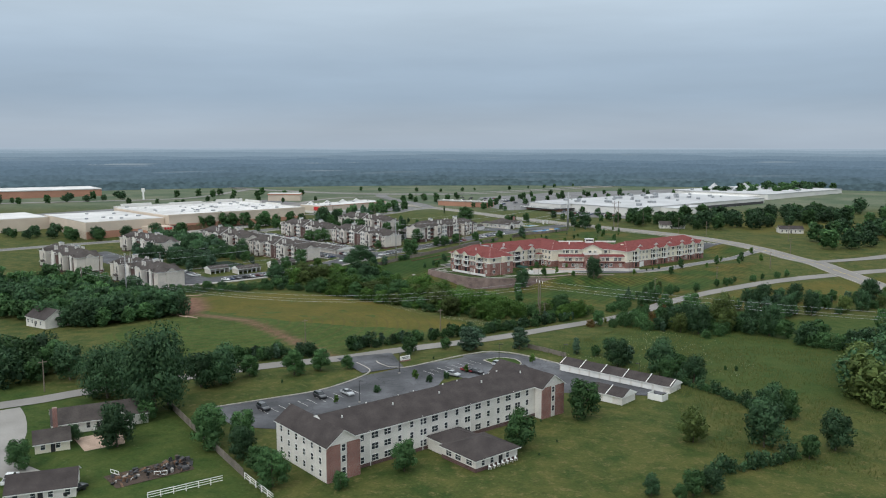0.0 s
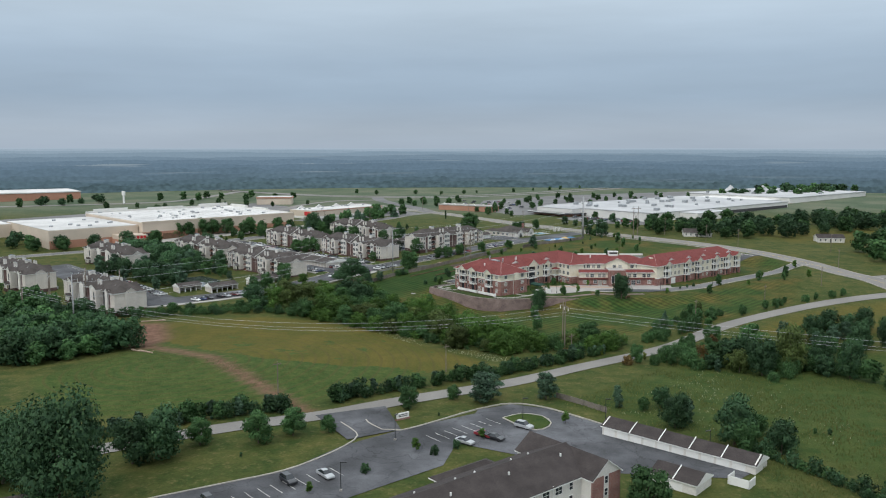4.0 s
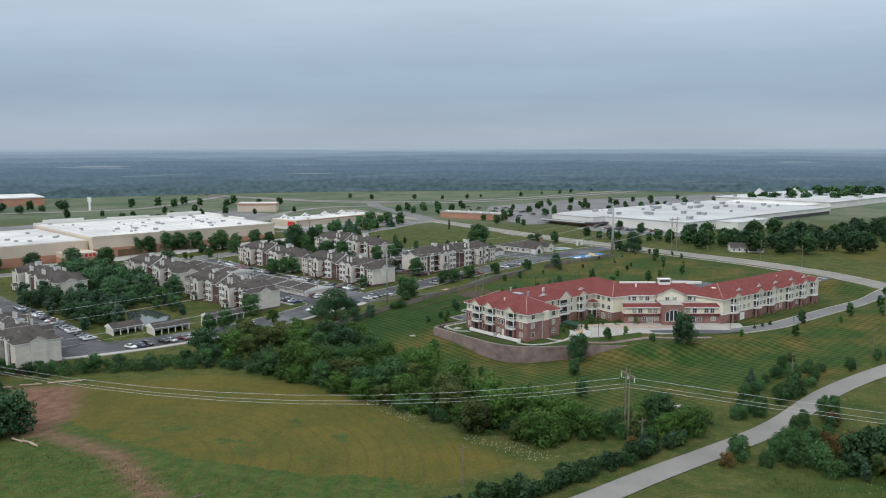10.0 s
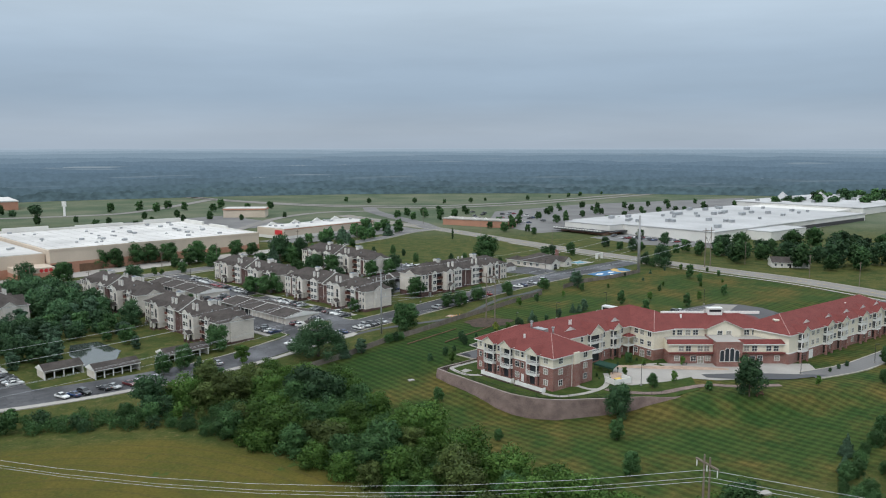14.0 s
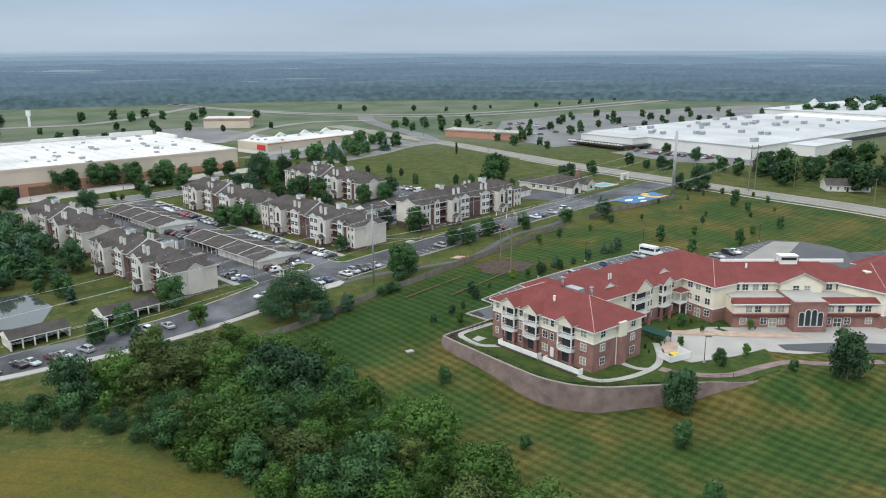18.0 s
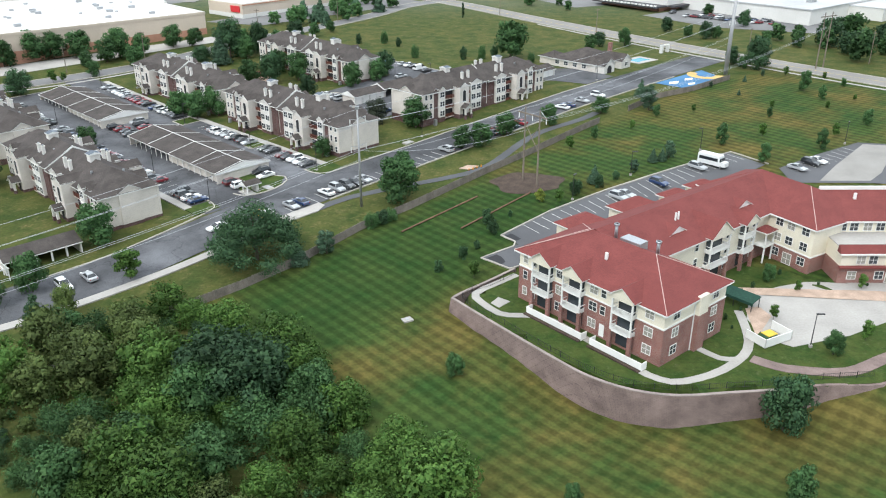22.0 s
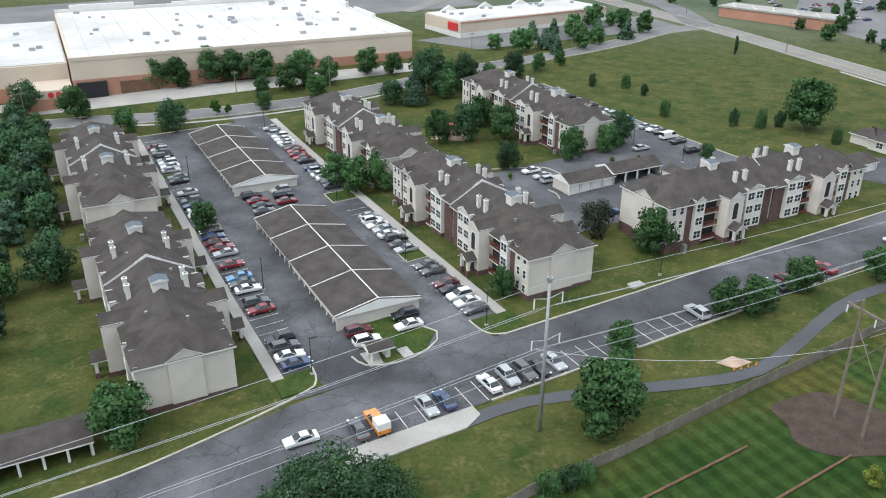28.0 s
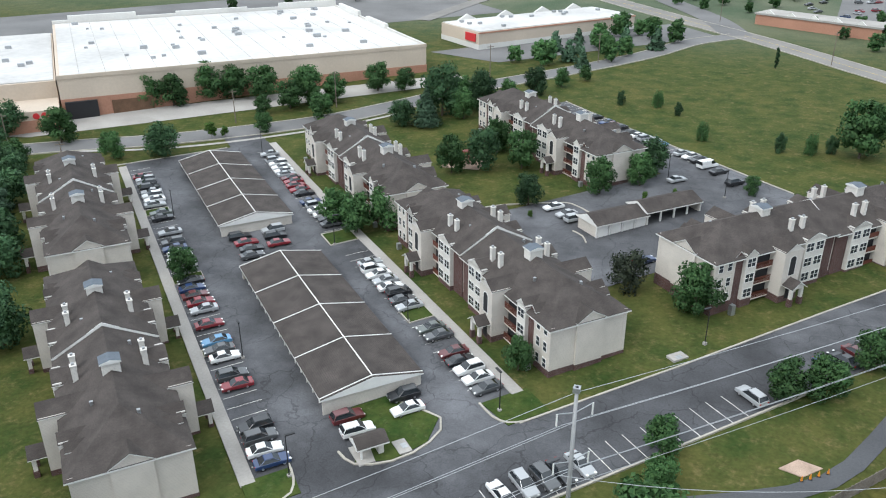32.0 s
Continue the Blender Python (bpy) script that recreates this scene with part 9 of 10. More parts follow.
park_row(-381.2, 287.7, -2.78, 0, 90, "nwGK...rG.wgb.r.srdnk", "beside the western walk", "cars by the western walk")
park_row(-444, 287.8, -2.78, 0, 90, "WwwnG.s..ke.swWsKGSr", "beside the western walk", "cars by the western walk")
park_row(-381.6, 319.4, -2.72, 0, 90, "gwWkd.ge..sgKwswWs.", "beside the eastern walk", "cars by the eastern walk")
park_row(-449, 319.4, -2.75, 0, 90, "gkwwSn.krrrdswwWS.s", "beside the eastern walk", "cars by the eastern walk")
for u, v, c_ in ((-451.6, 300.4, "K"), (-451.8, 307.4, "S"), (-448.4, 301.0, "r"), (-448.6, 307.0, "K"), (-445.0, 301.2, "k"), (-445.2, 306.8, "r"), (-442.2, 300.6, "g")):
    park(u, v, 90, c_, "between the two garage rows", "cars between the garages")
for u, v, c_ in ((-385.2, 299.4, "D"), (-381.8, 299.6, "W"), (-386.0, 308.2, "K"), (-382.8, 307.4, "w")):
    park(u, v, 90, c_, "at the end of the garage row", "cars at the garage end")
park_row(-361.9, 310.6, 0, 2.8, 0, "wSGks", "beside the lane under the steel pole", "cars along the lane")
for v, c_ in ((350, "S"), (248.9, "W"), (253.7, "s"), (300.2, "s"), (302.9, "n"), (289.8, "g"), (380.3, "r"), (376.8, "n"), (400.3, "w"), (403.3, "n"), (410.3, "s"), (418.9, "W"), (365, "n"), (368, "k"), (371, "d"), (374, "g"), ):
    park(-361.8, v, 0, c_, "on the lane's southern stalls", "cars along the lane")
for u, v, c_ in ((-366.2, 208.6, "w"), (-365.2, 211.4, "n"), (-364.8, 214.1, "K"), (-364.2, 219.4, "k"), (-363.4, 221.9, "s"), (-362.6, 226.1, "d"), (-362.2, 228.4, "s"), (-361.9, 233.3, "S")):
    park(u, v, 14, c_, "on the lane's western stalls", "cars along the lane")
park(-363.6, 282.4, 90, "w", "driving slot on the lane", "cars along the lane")
for u, v, c_ in ((-432.2, 364, "w"), (-427.6, 364.2, "s"), (-424.6, 364.2, "S"), (-431, 397, "s"), (-422.7, 406.5, "K"), (-430, 408.6, "k"), (-402, 364, "n")):
    park(u, v, 90, c_, "in the inner court", "cars in the inner court")
park_row(-439, 410.4, -2.8, 0, 90, "kws..bsSwk.kdn.k", "along the meadow edge", "cars along the meadow")
car("van", "w", at_uv(-434.5, 409.4, 90, 0.13), "along the meadow edge", "cars along the meadow")
park_row(-386, 202.6, -2.78, 0, 90, "wsgk.wwSnk.srw.gkwWs.kn.wsg", "in the western court", "cars in the western court")
# orange work truck with a white box
tk = car("pickup", "o", at_uv(-362.0, 292.6, 180, 0.13), "with a white box beside the lane")
part("cargo_box", boxes((-2.7, -0.75, -0.95, 0.95, 1.0, 2.1)), TRIM, tk, "white cargo box")
for x, y, t, c_ in ((11.9, 442.4, -50, "s"), (9.9, 440.8, -50, "y"), (30.6, 469.0, -50, "S"), (32.6, 470.6, -50, "s"), (41.7, 477.0, -52, "N"), (53.3, 486.0, -54, "S"), (77.5, 485.4, -56, "s"), (82.2, 488.8, -56, "K"), (84.5, 490.4, -56, "w")):
    car("suv" if c_.isupper() else "sedan", c_.lower(), pose(x, y, ground_z(x, y) + 0.15, 0, 0, t), "behind the red-roofed home", "cars behind the home")
for x, y, t, sh, c_ in ((-46, 199, -52, "suv", "k"), (-33, 209, -52, "suv", "k"), (17.5, 241.5, -40, "suv", "s"), (3, 231, -40, "sedan", "s"), (7.5, 235.5, -40, "sedan", "r"), (10, 233.5, -40, "sedan", "k"), (-26, 212, -52, "sedan", "s")):
    car(sh, c_, pose(x, y, ground_z(x, y) + 0.13, 0, 0, t), "in the lot of the long white block", "cars at the long block")
car("pickup", "w", pose(-86.5, 153.5, ground_z(-86, 153) + 0.1, 0, 0, 100), "on the house driveway")
car("pickup", "k", pose(-71.5, 148.5, ground_z(-71, 148) + 0.05, 0, 0, 65), "on grass beside a dark roof")
# shuttle bus
bus = thing("shuttle_bus", pose(57.6, 488.2, ground_z(57.6, 488) + 0.15, 0, 0, -46), "white shuttle bus with dark windows behind the home", "bus")
part("body", boxes((-3.6, 2.2, -1.15, 1.15, 0.5, 2.9), (-3.5, 2.1, -1.05, 1.05, 2.9, 3.05)), PAINT["w"][1], bus)
part("bonnet", boxes((2.2, 3.7, -1.0, 1.0, 0.5, 1.6)), PAINT["w"][1], bus)
part("windscreen", boxes((2.15, 2.5, -0.95, 0.95, 1.5, 2.4)), CAR_GLASS, bus)
part("window_band", boxes((-3.2, 1.8, -1.18, 1.18, 1.6, 2.4)), CAR_GLASS, bus)
for x in (-2.3, 2.6):
    for s in (-1, 1):
        w = mesh_part("wheel", TYRE_ME, TYRE, bus)
        w.matrix_local = pose(x, s * 1.0, 0.33)
        mesh_part("rim", RIM_ME, RIM, w)
for k in range(44):
    r1, r2 = car_rng.random(), car_rng.random()
    x, y = (20 + 60 * r1, 800 + 100 * r2) if k % 2 else (108 + r1 * 44, 716 - r1 * 30 + (k % 4) * 4)
    car(car_rng.choice(("sedan", "suv")), car_rng.choice("wsgkrn"), pose(x, y, ground_z(x, y) + 0.15, 0, 0, car_rng.choice((40, 130, 220))), "in the mall car park", "cars at the mall")

# ---- poles, pylons and wires ----
WIRE = plain("aluminium_wire", (0.40, 0.41, 0.42), 0.5, 0.3)


def wire(parent, p, q, sag=1.5, r=0.024):
    p, q = Vector(p), Vector(q)
    bm = bmesh.new()
    pts = [p + (q - p) * k / 10 - Vector((0, 0, sag * 4 * (k / 10) * (1 - k / 10))) for k in range(11)]
    rings = [[bm.verts.new(c + Vector(o) * r) for o in ((1, -1, -0.7), (-1, 1, -0.7), (0, 0, 1))] for c in pts]
    for a, b in zip(rings, rings[1:]):
        for k in range(3):
            bm.faces.new((a[k], a[(k + 1) % 3], b[(k + 1) % 3], b[k]))
    return part("wire", bm, WIRE, parent)


def steel_pole(x, y, h, r, label):
    p = thing("utility_pole", pose(x, y, ground_z(x, y)), label, "pole", "tall poles")
    bm = bmesh.new()
    tube(bm, (0, 0, -1), (0, 0, h), r, r * 0.6, 12)
    part("shaft", bm, POLE_STEEL, p, smooth=True)
    part("top_bracket", boxes((-0.35, 0.35, -0.35, 0.35, h - 0.5, h)), METAL, p)
    for z in (h - 3.0, h - 9.0):
        for s in (-1, 1):
            bm = bmesh.new()
            tube(bm, (0, 0, z), (s * 1.5, s * 1.5, z + 0.5), 0.07, 0.05, 6)
            ar = part("arm", bm, METAL, p)
            bm = bmesh.new()
            tube(bm, (s * 1.5, s * 1.5, z + 0.5), (s * 1.5, s * 1.5, z - 0.9), 0.09, sides=6)
            part("insulator", bm, TRIM, ar)
    return p


sp = steel_pole(-27.6, 467.7, 23, 0.30, "tall grey steel utility pole beside the lane")
sp2 = steel_pole(91, 583, 27, 0.8, "very tall grey steel transmission pole near the entrance")
x3, y3 = grid_uv(-350, 150)
sp3 = steel_pole(x3, y3, 23, 0.30, "tall grey steel utility pole at the western end of the lane")
for a, b, host in (((-27.6, 467.7), (91, 583), sp), ((x3, y3), (-27.6, 467.7), sp3)):
    za, zb = ground_z(*a), ground_z(*b)
    inv = host.matrix_world.inverted()
    for dz, off in ((22.4, 0), (19.0, 1.5), (19.0, -1.5), (13.0, 1.5), (13.2, -1.5), (11.0, 0)):
        wire(host, inv @ Vector((a[0] + off * 0.7, a[1] + off * 0.7, za + dz)), inv @ Vector((b[0] + off * 0.7, b[1] + off * 0.7, zb + dz)), 2.6)


def h_frame(x, y, h, gap, turn, label, braced=True):
    p = thing("power_pylon", pose(x, y, ground_z(x, y), 0, 0, turn), label, "pylon", "wooden pylons")
    for s in (-1, 1):
        bm = bmesh.new()
        tube(bm, (s * gap / 2, 0, -1), (s * gap / 2, 0, h), 0.24, 0.15, 8)
        part("pole", bm, POLE_WOOD, p)
    part("crossarm", boxes((-gap / 2 - 2.2, gap / 2 + 2.2, -0.14, 0.14, h - 1.6, h - 1.3)), POLE_WOOD, p)
    if braced:
        bm = bmesh.new()
        tube(bm, (-gap / 2, 0, h * 0.45), (gap / 2, 0, h * 0.8), 0.08, sides=5)
        tube(bm, (gap / 2, 0, h * 0.45), (-gap / 2, 0, h * 0.8), 0.08, sides=5)
        part("brace", bm, POLE_WOOD, p)
        for s in (-1, 1):
            bm = bmesh.new()
            tube(bm, (s * (gap / 2 + 2.1), 0, h - 1.5), (s * gap / 2, 0, h), 0.06, sides=5)
            part("strut", bm, METAL, p)
    for q in (-gap / 2 - 2, 0, gap / 2 + 2):
        bm = bmesh.new()
        tube(bm, (q, 0, h - 1.6), (q, 0, h - 2.8), 0.1, sides=6)
        part("insulator", bm, TRIM, p)
    return p


hf = h_frame(11.4, 478.6, 18, 4.6, -50, "tall wooden H-frame pylon in a mulch circle on the lawn")
tw = h_frame(39.6, 325, 17.5, 1.5, -70, "twin wooden power poles by the creek", False)
pyl = [h_frame(-172, 398, 15, 4.0, -70, "wooden H-frame pylon near the western block"), h_frame(-158, 402, 16, 4.0, -70, "wooden H-frame pylon near the western block"), h_frame(-143, 402, 15, 4.0, -70, "wooden H-frame pylon near the western block"), h_frame(-166, 364, 15.5, 1.8, -70, "twin wooden power poles beside the hay field", False)]
h_frame(128, 592, 20, 4.0, 30, "tall H-frame pylon across the avenue")
for a, b, host, hh, sag in (((-166, 364), (39.6, 325), tw, (16, 14, 12.6), 9.5), ((39.6, 325), (330, 212), tw, (16, 14, 12.6), 5.0), ((11.4, 478.6), (128, 592), hf, (15, 15, 15), 3.0), ((-27.6, 467.7), (11.4, 478.6), hf, (14,), 2.0)):
    inv = host.matrix_world.inverted()
    for i, dz in enumerate(hh):
        o = (i - 1.5) * 1.6
        wire(host, inv @ Vector((a[0] + o * 0.35, a[1] + o, ground_z(*a) + dz)), inv @ Vector((b[0] + o * 0.35, b[1] + o, ground_z(*b) + dz)), sag)


def wood_pole(x, y, h, label="weathered wooden utility pole beside the road"):
    p = thing("utility_pole", pose(x, y, ground_z(x, y), 0, 0, 35), label, "pole", "roadside poles")
    bm = bmesh.new()
    tube(bm, (0, 0, -1), (0, 0, h), 0.17, 0.11, 7)
    part("shaft", bm, POLE_WOOD, p)
    part("crossarm", boxes((-1.1, 1.1, -0.06, 0.06, h - 0.8, h - 0.6)), POLE_WOOD, p)
    return p


for x, y, h in ((-47, 268, 9), (-1, 294, 8.5), (40.5, 314, 8.5), (98.5, 368, 9), (135, 391, 9), (-110, 215, 9), (175, 425, 9), (205, 470, 10), (-118, 196, 9), (-165, 548, 10), (-150, 600, 10), (-128, 622, 11), (-92, 668, 11), (-60, 700, 11), (150, 600, 12), (165, 560, 11), (110, 615, 11), (60, 668, 11), (20, 720, 12), (178, 540, 11), (225, 520, 11), (-20, 800, 12), (-200, 565, 9)):
    wood_pole(x, y, h)


def lamp_post(x, y, h, turn, label="dark metal lamp post with a flat head", arm=1.2, z=None):
    p = thing("street_lamp", pose(x, y, ground_z(x, y) if z is None else z, 0, 0, turn), label, "lamp", "lamp posts")
    bm = bmesh.new()
    tube(bm, (0, 0, 0.3), (0, 0, h), 0.09, 0.06, 8)
    part("shaft", bm, BLACK_METAL, p)
    part("footing", boxes((-0.25, 0.25, -0.25, 0.25, -0.4, 0.45)), CONCRETE, p)
    part("head", boxes((-0.1, arm, -0.16, 0.16, h - 0.08, h + 0.06)), BLACK_METAL, p)
    return p


for u, v in ((-378, 289.0), (-408, 290.4), (-469, 290.2), (-376.7, 318.6), (-375.6, 354.4), (-405, 317.4), (-440, 316.8), (-500, 318), (-433, 396), (-418, 399), (-375, 437)):
    lamp_post(*grid_uv(u, v), 6.5, random.choice((45, 135, 225)))
for x, y in ((20, 468), (36, 482), (58, 500), (49, 408), (98, 418), (126, 430), (17.7, 246.5), (-22, 205), (38, 246), (56, 223), (-13, 233), (98, 505), (140, 470)):
    lamp_post(x, y, 6.0, random.choice((0, 60, 200)))

# ---- fences ----
def board_fence(pts, h, label, material=None, name="fence", panel=2.4, rail=False):
    f = thing(name, pose(0, 0, 0), label, "fence")
    line = fine_line(pts, panel)
    for a, b in zip(line, line[1:]):
        za, zb = ground_z(a.x, a.y), ground_z(b.x, b.y)
        d = (b - a).normalized()
        s = Vector((-d.y, d.x)) * 0.03
        bm = bmesh.new()
        if rail:
            for z in (0.45, 0.95, 1.4):
                part("rail", tube(bmesh.new(), (a.x, a.y, za + z), (b.x, b.y, zb + z), 0.07, sides=4), material or WOOD_FENCE, f)
            bm.free()
        else:
            # boards set forward and back in turn, in one joined panel
            n, rows = 8, []
            for k in range(2 * n):
                p = a + (b - a) * ((k + 1) // 2) / n
                w = s * (1.4 if (k // 2) % 2 else 0.7)
                z = mix((k // 2 + 0.5) / n, za, zb)
                top = z + h + 0.06 * math.sin((k // 2) * 2.3 + a.x)
                rows.append([bm.verts.new(c) for c in ((p.x - w.x, p.y - w.y, z - 0.3), (p.x - w.x, p.y - w.y, top), (p.x + w.x, p.y + w.y, top), (p.x + w.x, p.y + w.y, z - 0.3))])
            for r0, r1 in zip(rows, rows[1:]):
                for k in range(4):
                    bm.faces.new((r0[k], r0[(k + 1) % 4], r1[(k + 1) % 4], r1[k]))
            bm.faces.new(rows[0][::-1])
            bm.faces.new(rows[-1])
            part("fence_panel", bm, material or WOOD_FENCE, f)
        part("post", boxes((a.x - 0.07, a.x + 0.07, a.y - 0.07, a.y + 0.07, za - 0.4, za + h + 0.1)), material or WOOD_FENCE, f)
    return f


board_fence([grid_uv(u, v) for u, v in ((-338.5, 258), (-337.6, 272), (-337.8, 284), (-340.6, 303), (-340.8, 318), (-342.4, 342), (-343, 361), (-345.2, 396))], 1.8, "grey weathered board fence behind the mown lawn")
board_fence([grid_uv(-346, 412), grid_uv(-347.5, 430), grid_uv(-344, 447), grid_uv(-343, 470)], 1.8, "grey board fence beside the play court")
board_fence([(-72, 203), (-60, 185), (-50, 170), (-40.5, 156)], 1.8, "pale weathered board fence between house garden and long block")
board_fence([(-56, 145.2), (-44, 153.4)], 1.3, "white three-rail garden fence", TRIM, rail=True)
board_fence([(-40, 155), (-32, 144.5)], 1.3, "white three-rail garden fence", TRIM, rail=True)
board_fence([(29, 268), (34, 262), (40, 254)], 1.5, "grey board fence at the meadow edge")

# ---- small things outdoors ----
for (u0, v0), (u1, v1) in (((-333.3, 308), (-334.1, 332.2)), ((-325.2, 317.6), (-326.4, 342))):
    a, b = Vector(grid_uv(u0, v0)), Vector(grid_uv(u1, v1))
    bm = bmesh.new()
    tube(bm, (a.x, a.y, ground_z(a.x, a.y) + 0.2), (b.x, b.y, ground_z(b.x, b.y) + 0.2), 0.19, 0.17, 7)
    tagged(part("timber_log", bm, WOOD_BEAM), "long brown timber pole lying on the lawn", "timber", "timbers on the lawn")
bm = bmesh.new()
ring = [(11 + 8.5 * (1 + 0.12 * math.sin(5 * a)) * math.cos(a), 479 + 6.5 * (1 + 0.12 * math.cos(3 * a)) * math.sin(a)) for a in [2 * math.pi * k / 36 for k in range(36)]]
cv = bm.verts.new((11, 479, ground_z(11, 479) + 0.12))
rv = [bm.verts.new((x, y, ground_z(x, y) + 0.07)) for x, y in ring]
for k in range(36):
    bm.faces.new((cv, rv[k], rv[(k + 1) % 36]))
tagged(part("mulch_bed", bm, MULCH), "dark brown mulch circle round the pylon feet", "mulch bed", kind="structure")
tagged(part("concrete_pad", drape([(-5.2, 489.8), (-2.9, 492.1), (-0.1, 491.2), (-2.5, 488.9)], 0.12, 2, 0.2), GRAVEL_TAN), "tan bare pad beside the footpath", "pad")
for x, y in ((-2.7, 488.2), (-1.7, 488.8), (-0.7, 489.6), (0.4, 490.4)):
    c = thing("traffic_cone", pose(x, y, ground_z(x, y) + 0.12), "orange traffic cone beside the footpath", "cone", "traffic cones")
    bm = bmesh.new()
    tube(bm, (0, 0, 0), (0, 0, 0.7), 0.18, 0.04, 8)
    part("body", bm, PAINT["o"][1], c)
    part("base", boxes((-0.24, 0.24, -0.24, 0.24, -0.08, 0.04)), BLACK_METAL, c)
mh = thing("drain_box", pose(-15.5, 421, ground_z(-15.5, 421), 0, 0, 30), "pale concrete drain box set in the lawn", "drain box")
part("slab", boxes((-0.9, 0.9, -0.7, 0.7, -0.5, 0.2)), CONCRETE, mh)
part("lid", boxes((-0.3, 0.3, -0.3, 0.3, 0.2, 0.25)), METAL, mh)
mh2 = thing("drain_box", pose(59.7, 349, ground_z(59.7, 349), 0, 0, 10), "pale concrete drain box on the slope", "drain box")
part("slab", boxes((-1.6, 1.6, -0.9, 0.9, -0.5, 0.35)), CONCRETE, mh2)
gr = thing("street_drain", at_uv(-374.6, 348.4, 0, 0.2), "concrete street drain at the lane kerb", "drain")
part("slab", boxes((-1.2, 0.6, -1.4, 1.4, -0.4, 0.1)), CONCRETE, gr)
part("grate", boxes((-0.4, 0.4, -0.5, 0.5, 0.1, 0.13)), METAL, gr)
gr2 = copy_thing(gr, at_uv(-376.3, 304.0, 90, 0.2))
hut = thing("mail_shelter", at_uv(-377.4, 299.6, 0, 0.15), "small white mail shelter with a brown gable roof", "shelter")
for x in (-0.9, 0.9):
    part("post", boxes((x - 0.12, x + 0.12, -1.6, -1.36, -0.3, 2.2)), TRIM, hut)
part("wall", boxes((-1.0, 1.0, 0.9, 1.6, -0.3, 2.2)), SIDING_WHITE, hut)
part("floor_slab", boxes((-2, 2, -2.2, 2.2, -0.4, 0.08)), CONCRETE, hut)
g = bmesh.new()
hip_roof(g, -1.9, 1.9, -1.3, 1.3, 2.25, 0.9, 0.3, False, False)
r_ = part("roof", g, [SHINGLE, TRIM], hut)
r_.matrix_local = pose(0, 0, 0, 0, 0, 90)
sg = thing("monument_sign", pose(-12, 248, ground_z(-12, 248), 0, 0, 35), "low white monument sign with stone base", "sign")
part("panel", boxes((-1.8, 1.8, -0.15, 0.15, 0.4, 1.7)), TRIM, sg)
part("base", boxes((-2.0, 2.0, -0.3, 0.3, -0.4, 0.4)), BRICK_RED, sg)
for k in range(2):
    part("writing_bar", boxes((-1.3, 1.3, -0.17, -0.15, 1.2 - k * 0.4, 1.38 - k * 0.4)), SHUTTER, sg)
px, py = -76, 588
ps = thing("playground", pose(px, py, ground_z(px, py) + 0.1), "red metal play set on bare earth", "playground")
PLAY_RED = plain("faded_red_metal", (0.22, 0.05, 0.04), 0.6)
part("slide", boxes((-2.6, -0.4, -0.5, 0.5, 0.2, 0.9)), PLAY_RED, ps)
part("platform", boxes((-0.4, 1.4, -0.8, 0.8, 1.2, 1.4)), PLAY_RED, ps)
for x in (-0.4, 1.4):
    for y in (-0.8, 0.8):
        part("post", boxes((x - 0.08, x + 0.08, y - 0.08, y + 0.08, -0.3, 2.8)), PLAY_RED, ps)
part("canopy", boxes((-0.6, 1.6, -1, 1, 2.8, 3.0)), PLAY_RED, ps)
tagged(part("bare_patch", drape([(px - 5, py - 5), (px + 5, py - 5), (px + 6, py + 4), (px - 4, py + 5)], 0.08, 2), GRAVEL_TAN), "bare tan earth under the play set", "bare ground", kind="structure")
# rubble and firewood in the house garden
rub = random.Random(8)
HEAP = [(-69, 156), (-64, 150.2), (-51.7, 160), (-55.5, 167)]
tagged(part("earth_patch", drape(HEAP, 0.08, 2), MULCH), "bare brown patch under the junk in the garden", "bare ground", kind="structure")
JUNK = (SHUTTER, WOOD_BEAM, MULCH, BLACK_METAL, BARK, BLACK_METAL, SHUTTER, CONCRETE)
for k in range(110):
    a_, b_ = rub.random(), rub.random() ** (0.6 if k % 3 else 1.0)
    lower, upper = Vector(HEAP[1]).lerp(Vector(HEAP[2]), b_), Vector(HEAP[0]).lerp(Vector(HEAP[3]), b_)
    q = lower.lerp(upper, 0.08 + 0.84 * a_)
    s = rub.uniform(0.18, 0.55) * (1.35 if b_ > 0.6 else 1.0)
    kind_ = k % 4
    o = thing("junk_piece", pose(q.x, q.y, ground_z(q.x, q.y) + 0.12, rub.uniform(-20, 20), rub.uniform(-20, 20), rub.uniform(0, 180)), ("broken stone block in the garden heap", "dark length of timber in the garden heap", "rusty drum in the garden heap", "bent board in the garden heap")[kind_], "junk", "garden junk")
    bm = bmesh.new()
    if kind_ == 0:
        box(bm, -s, s, -s * 0.7, s * 0.7, -0.1, s * 0.9)
        bmesh.ops.bevel(bm, geom=bm.edges[:], offset=s * 0.16, segments=1, affect="EDGES")
    elif kind_ == 1:
        tube(bm, (-2.2 * s, 0, 0.05), (2.2 * s, 0.2, 0.3), 0.14, 0.10, 6)
    elif kind_ == 2:
        tube(bm, (0, 0, -0.05), (0.05, 0, 1.5 * s), 0.6 * s, 0.55 * s, 9)
    else:
        solid(bm, [(-1.6 * s, -0.5 * s, 0), (1.6 * s, -0.5 * s, 0), (1.6 * s, 0.5 * s, 0.1), (-1.6 * s, 0.5 * s, 0)], [(-1.6 * s, -0.5 * s, 0.08), (1.6 * s, -0.5 * s, 0.2), (1.6 * s, 0.5 * s, 0.3), (-1.6 * s, 0.5 * s, 0.08)])
    part("piece", bm, rub.choice(JUNK), o)
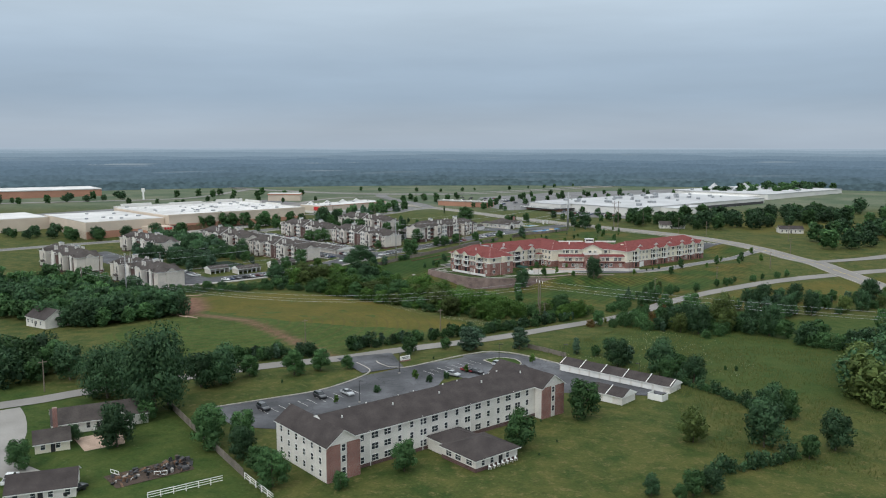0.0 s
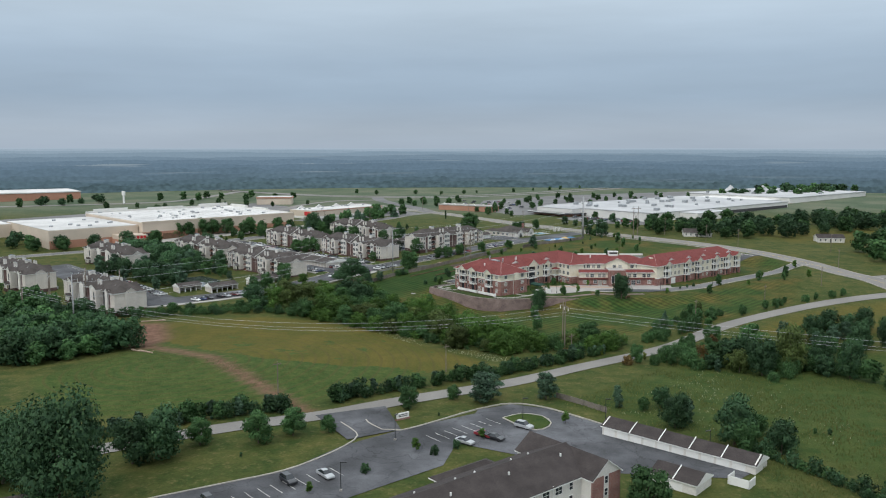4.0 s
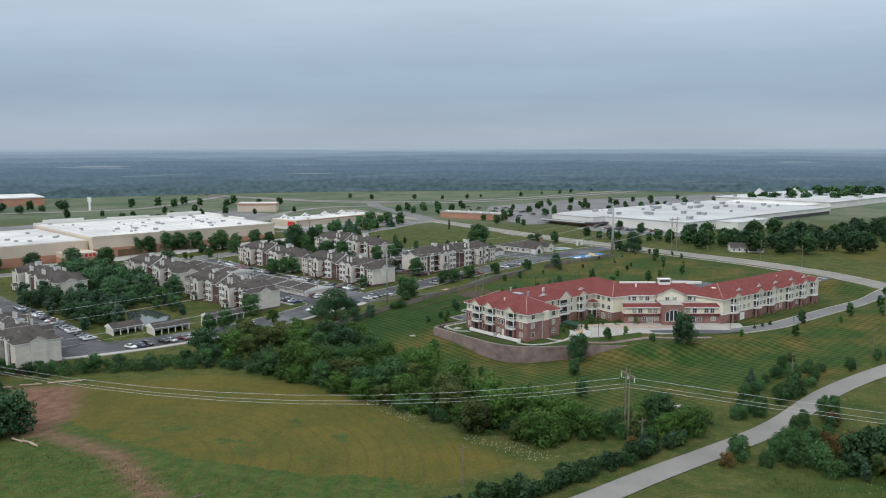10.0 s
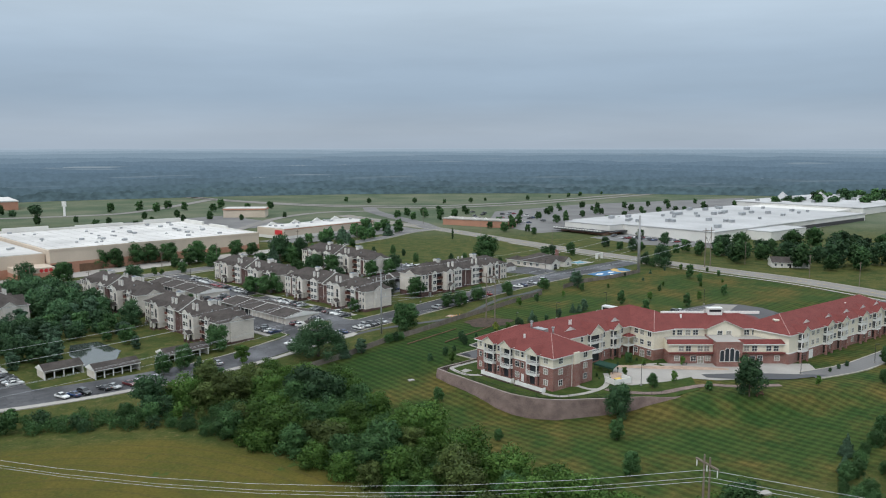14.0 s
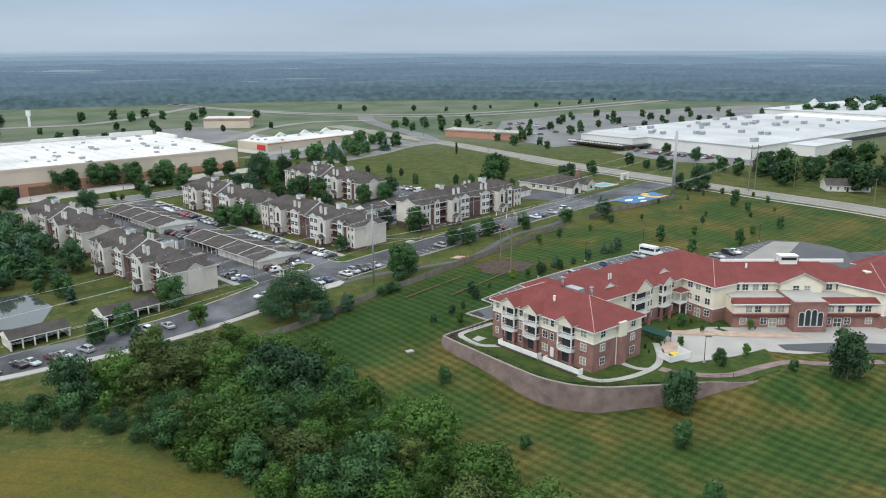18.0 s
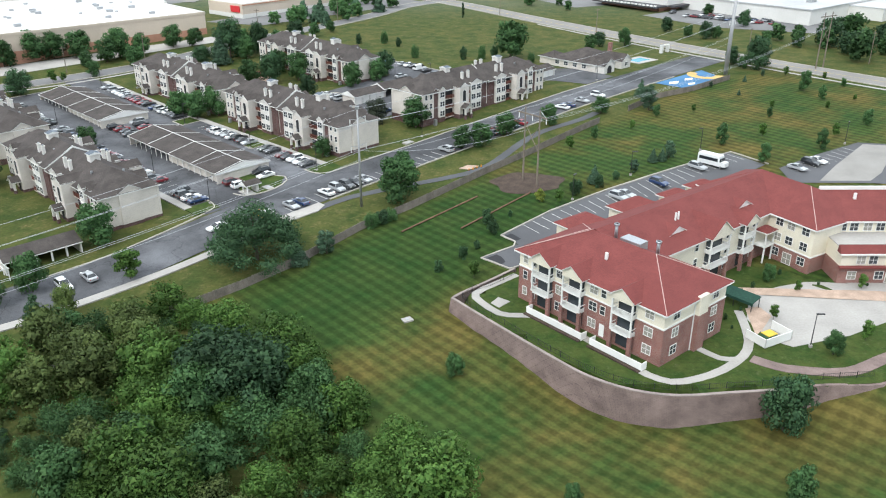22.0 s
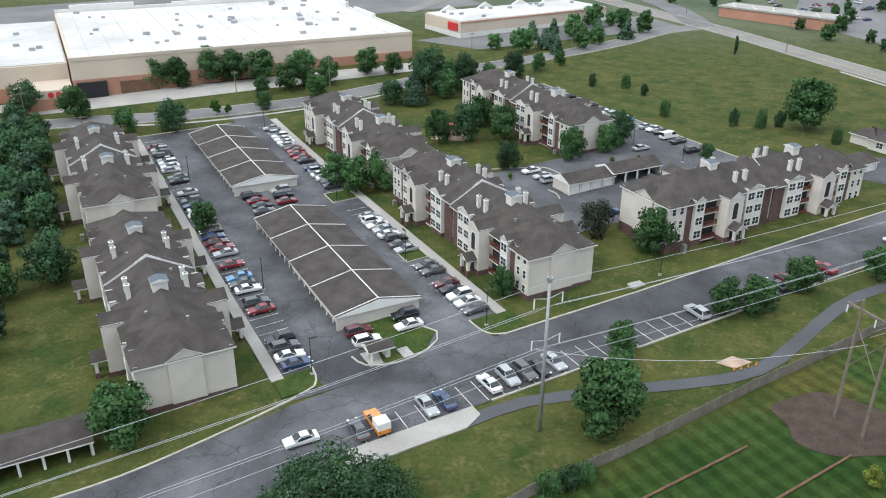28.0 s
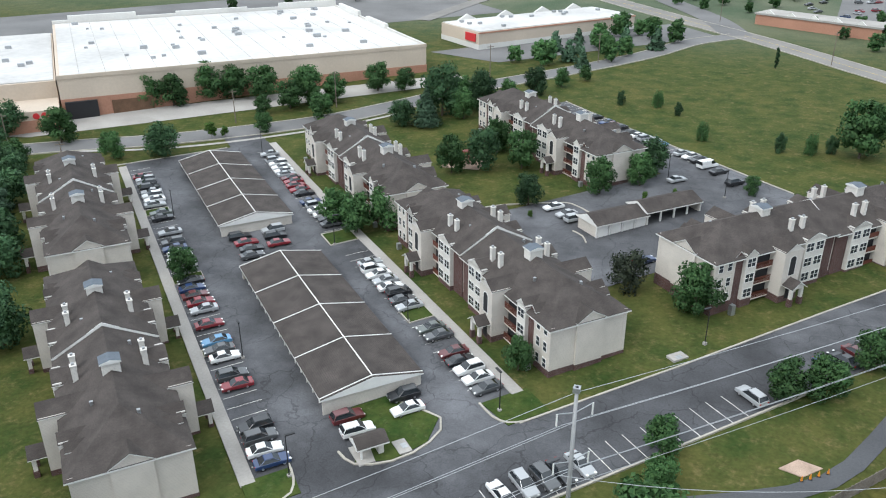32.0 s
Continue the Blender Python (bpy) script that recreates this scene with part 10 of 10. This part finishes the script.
for x, y, turn in ((-57.6, 159.5, 20), (-56.8, 160.4, 70)):
    o = thing("tractor_tyre", pose(x, y, ground_z(x, y) + 0.35, 12, 8, turn), "old black tractor tyre lying on the garden heap", "tyre", "old tyres")
    bm = bmesh.new()
    bmesh.ops.create_circle(bm, segments=6, radius=0.22, matrix=pose(0.75, 0, 0, 90))
    bmesh.ops.spin(bm, geom=bm.verts[:] + bm.edges[:], cent=(0, 0, 0), axis=(0, 0, 1), angle=2 * math.pi, steps=18)
    part("tread", bm, BLACK_METAL, o, smooth=True)
for x, y, turn in ((-57.5, 156.6, 12), (-67, 157, -30)):
    o = thing("wooden_frame", pose(x, y, ground_z(x, y) + 0.25, 8, 0, turn), "white wooden frame lying by the garden heap", "frame", "white frames")
    part("bars", lattice([-1.3, -1.2, -0.05, 0.05, 1.2, 1.3], [0, 0.09, 0.75, 0.84], -0.05, 0.05), TRIM, o)
tagged(part("patio_gravel", drape([(-85, 178), (-79, 170), (-72, 175), (-76, 184)], 0.07, 2), GRAVEL_TAN), "tan gravel garden court behind the house", "patio", kind="structure")
pond = tagged(part("pond_water", drape([grid_uv(-418, 230), grid_uv(-417, 239), grid_uv(-399, 239.5), grid_uv(-386, 231.5), grid_uv(-390, 223.5), grid_uv(-405, 225)], 0.12, 4), plain("pond_water", (0.05, 0.06, 0.055), 0.05, 0, 0.6)), "still dark pond among the trees", "pond", kind="structure")
bench = thing("park_bench", pose(79, 400, ground_z(79, 400), 0, 0, 20), "brown bench with planter on the lawn", "bench")
part("seat", boxes((-1.2, 1.2, -0.3, 0.3, 0.4, 0.5)), WOOD_BEAM, bench)
part("backrest", boxes((-1.2, 1.2, 0.25, 0.33, 0.5, 1.0)), WOOD_BEAM, bench)
for x in (-1, 1):
    part("leg", boxes((x - 0.1, x + 0.1, -0.25, 0.25, -0.4, 0.4)), WOOD_BEAM, bench)

# felled logs at the edges of the bare earth
for x, y, turn, size in ((-134, 366.5, 14, 5.0), (-127, 369.2, 10, 6.0), (-120, 371.4, 18, 5.5), (-115.5, 372.6, 8, 4.0), (-106, 321.2, -35, 4.5), (-102.5, 319.4, -30, 4.0), (-100, 317.2, -40, 3.6)):
    lg = thing("felled_log", pose(x, y, ground_z(x, y), 0, 0, turn), "pale felled log on bare earth", "log", "felled logs")
    bm = bmesh.new()
    tube(bm, (-size / 2, 0, 0.22), (size / 2, 0.15, 0.30), 0.28, 0.19, 8)
    part("trunk", bm, GRAVEL_TAN, lg, "bleached bare log")
    bm = bmesh.new()
    tube(bm, (size * 0.1, 0, 0.3), (size * 0.3, 0.9, 0.7), 0.09, 0.04, 6)
    part("branch_stub", bm, GRAVEL_TAN, lg)
gz = thing("pergola", at_uv(-374, 241.6), "small white pergola beside the lane", "pergola")
for x in (-1.6, 1.6):
    for y in (-1.4, 1.4):
        part("post", boxes((x - 0.09, x + 0.09, y - 0.09, y + 0.09, -0.4, 2.4)), TRIM, gz)
for x in (-1.6, 1.6):
    part("beam", boxes((x - 0.08, x + 0.08, -1.7, 1.7, 2.4, 2.6)), TRIM, gz)
for k in range(5):
    part("slat", boxes((-1.9, 1.9, -1.4 + k * 0.7 - 0.05, -1.4 + k * 0.7 + 0.05, 2.6, 2.72)), TRIM, gz)
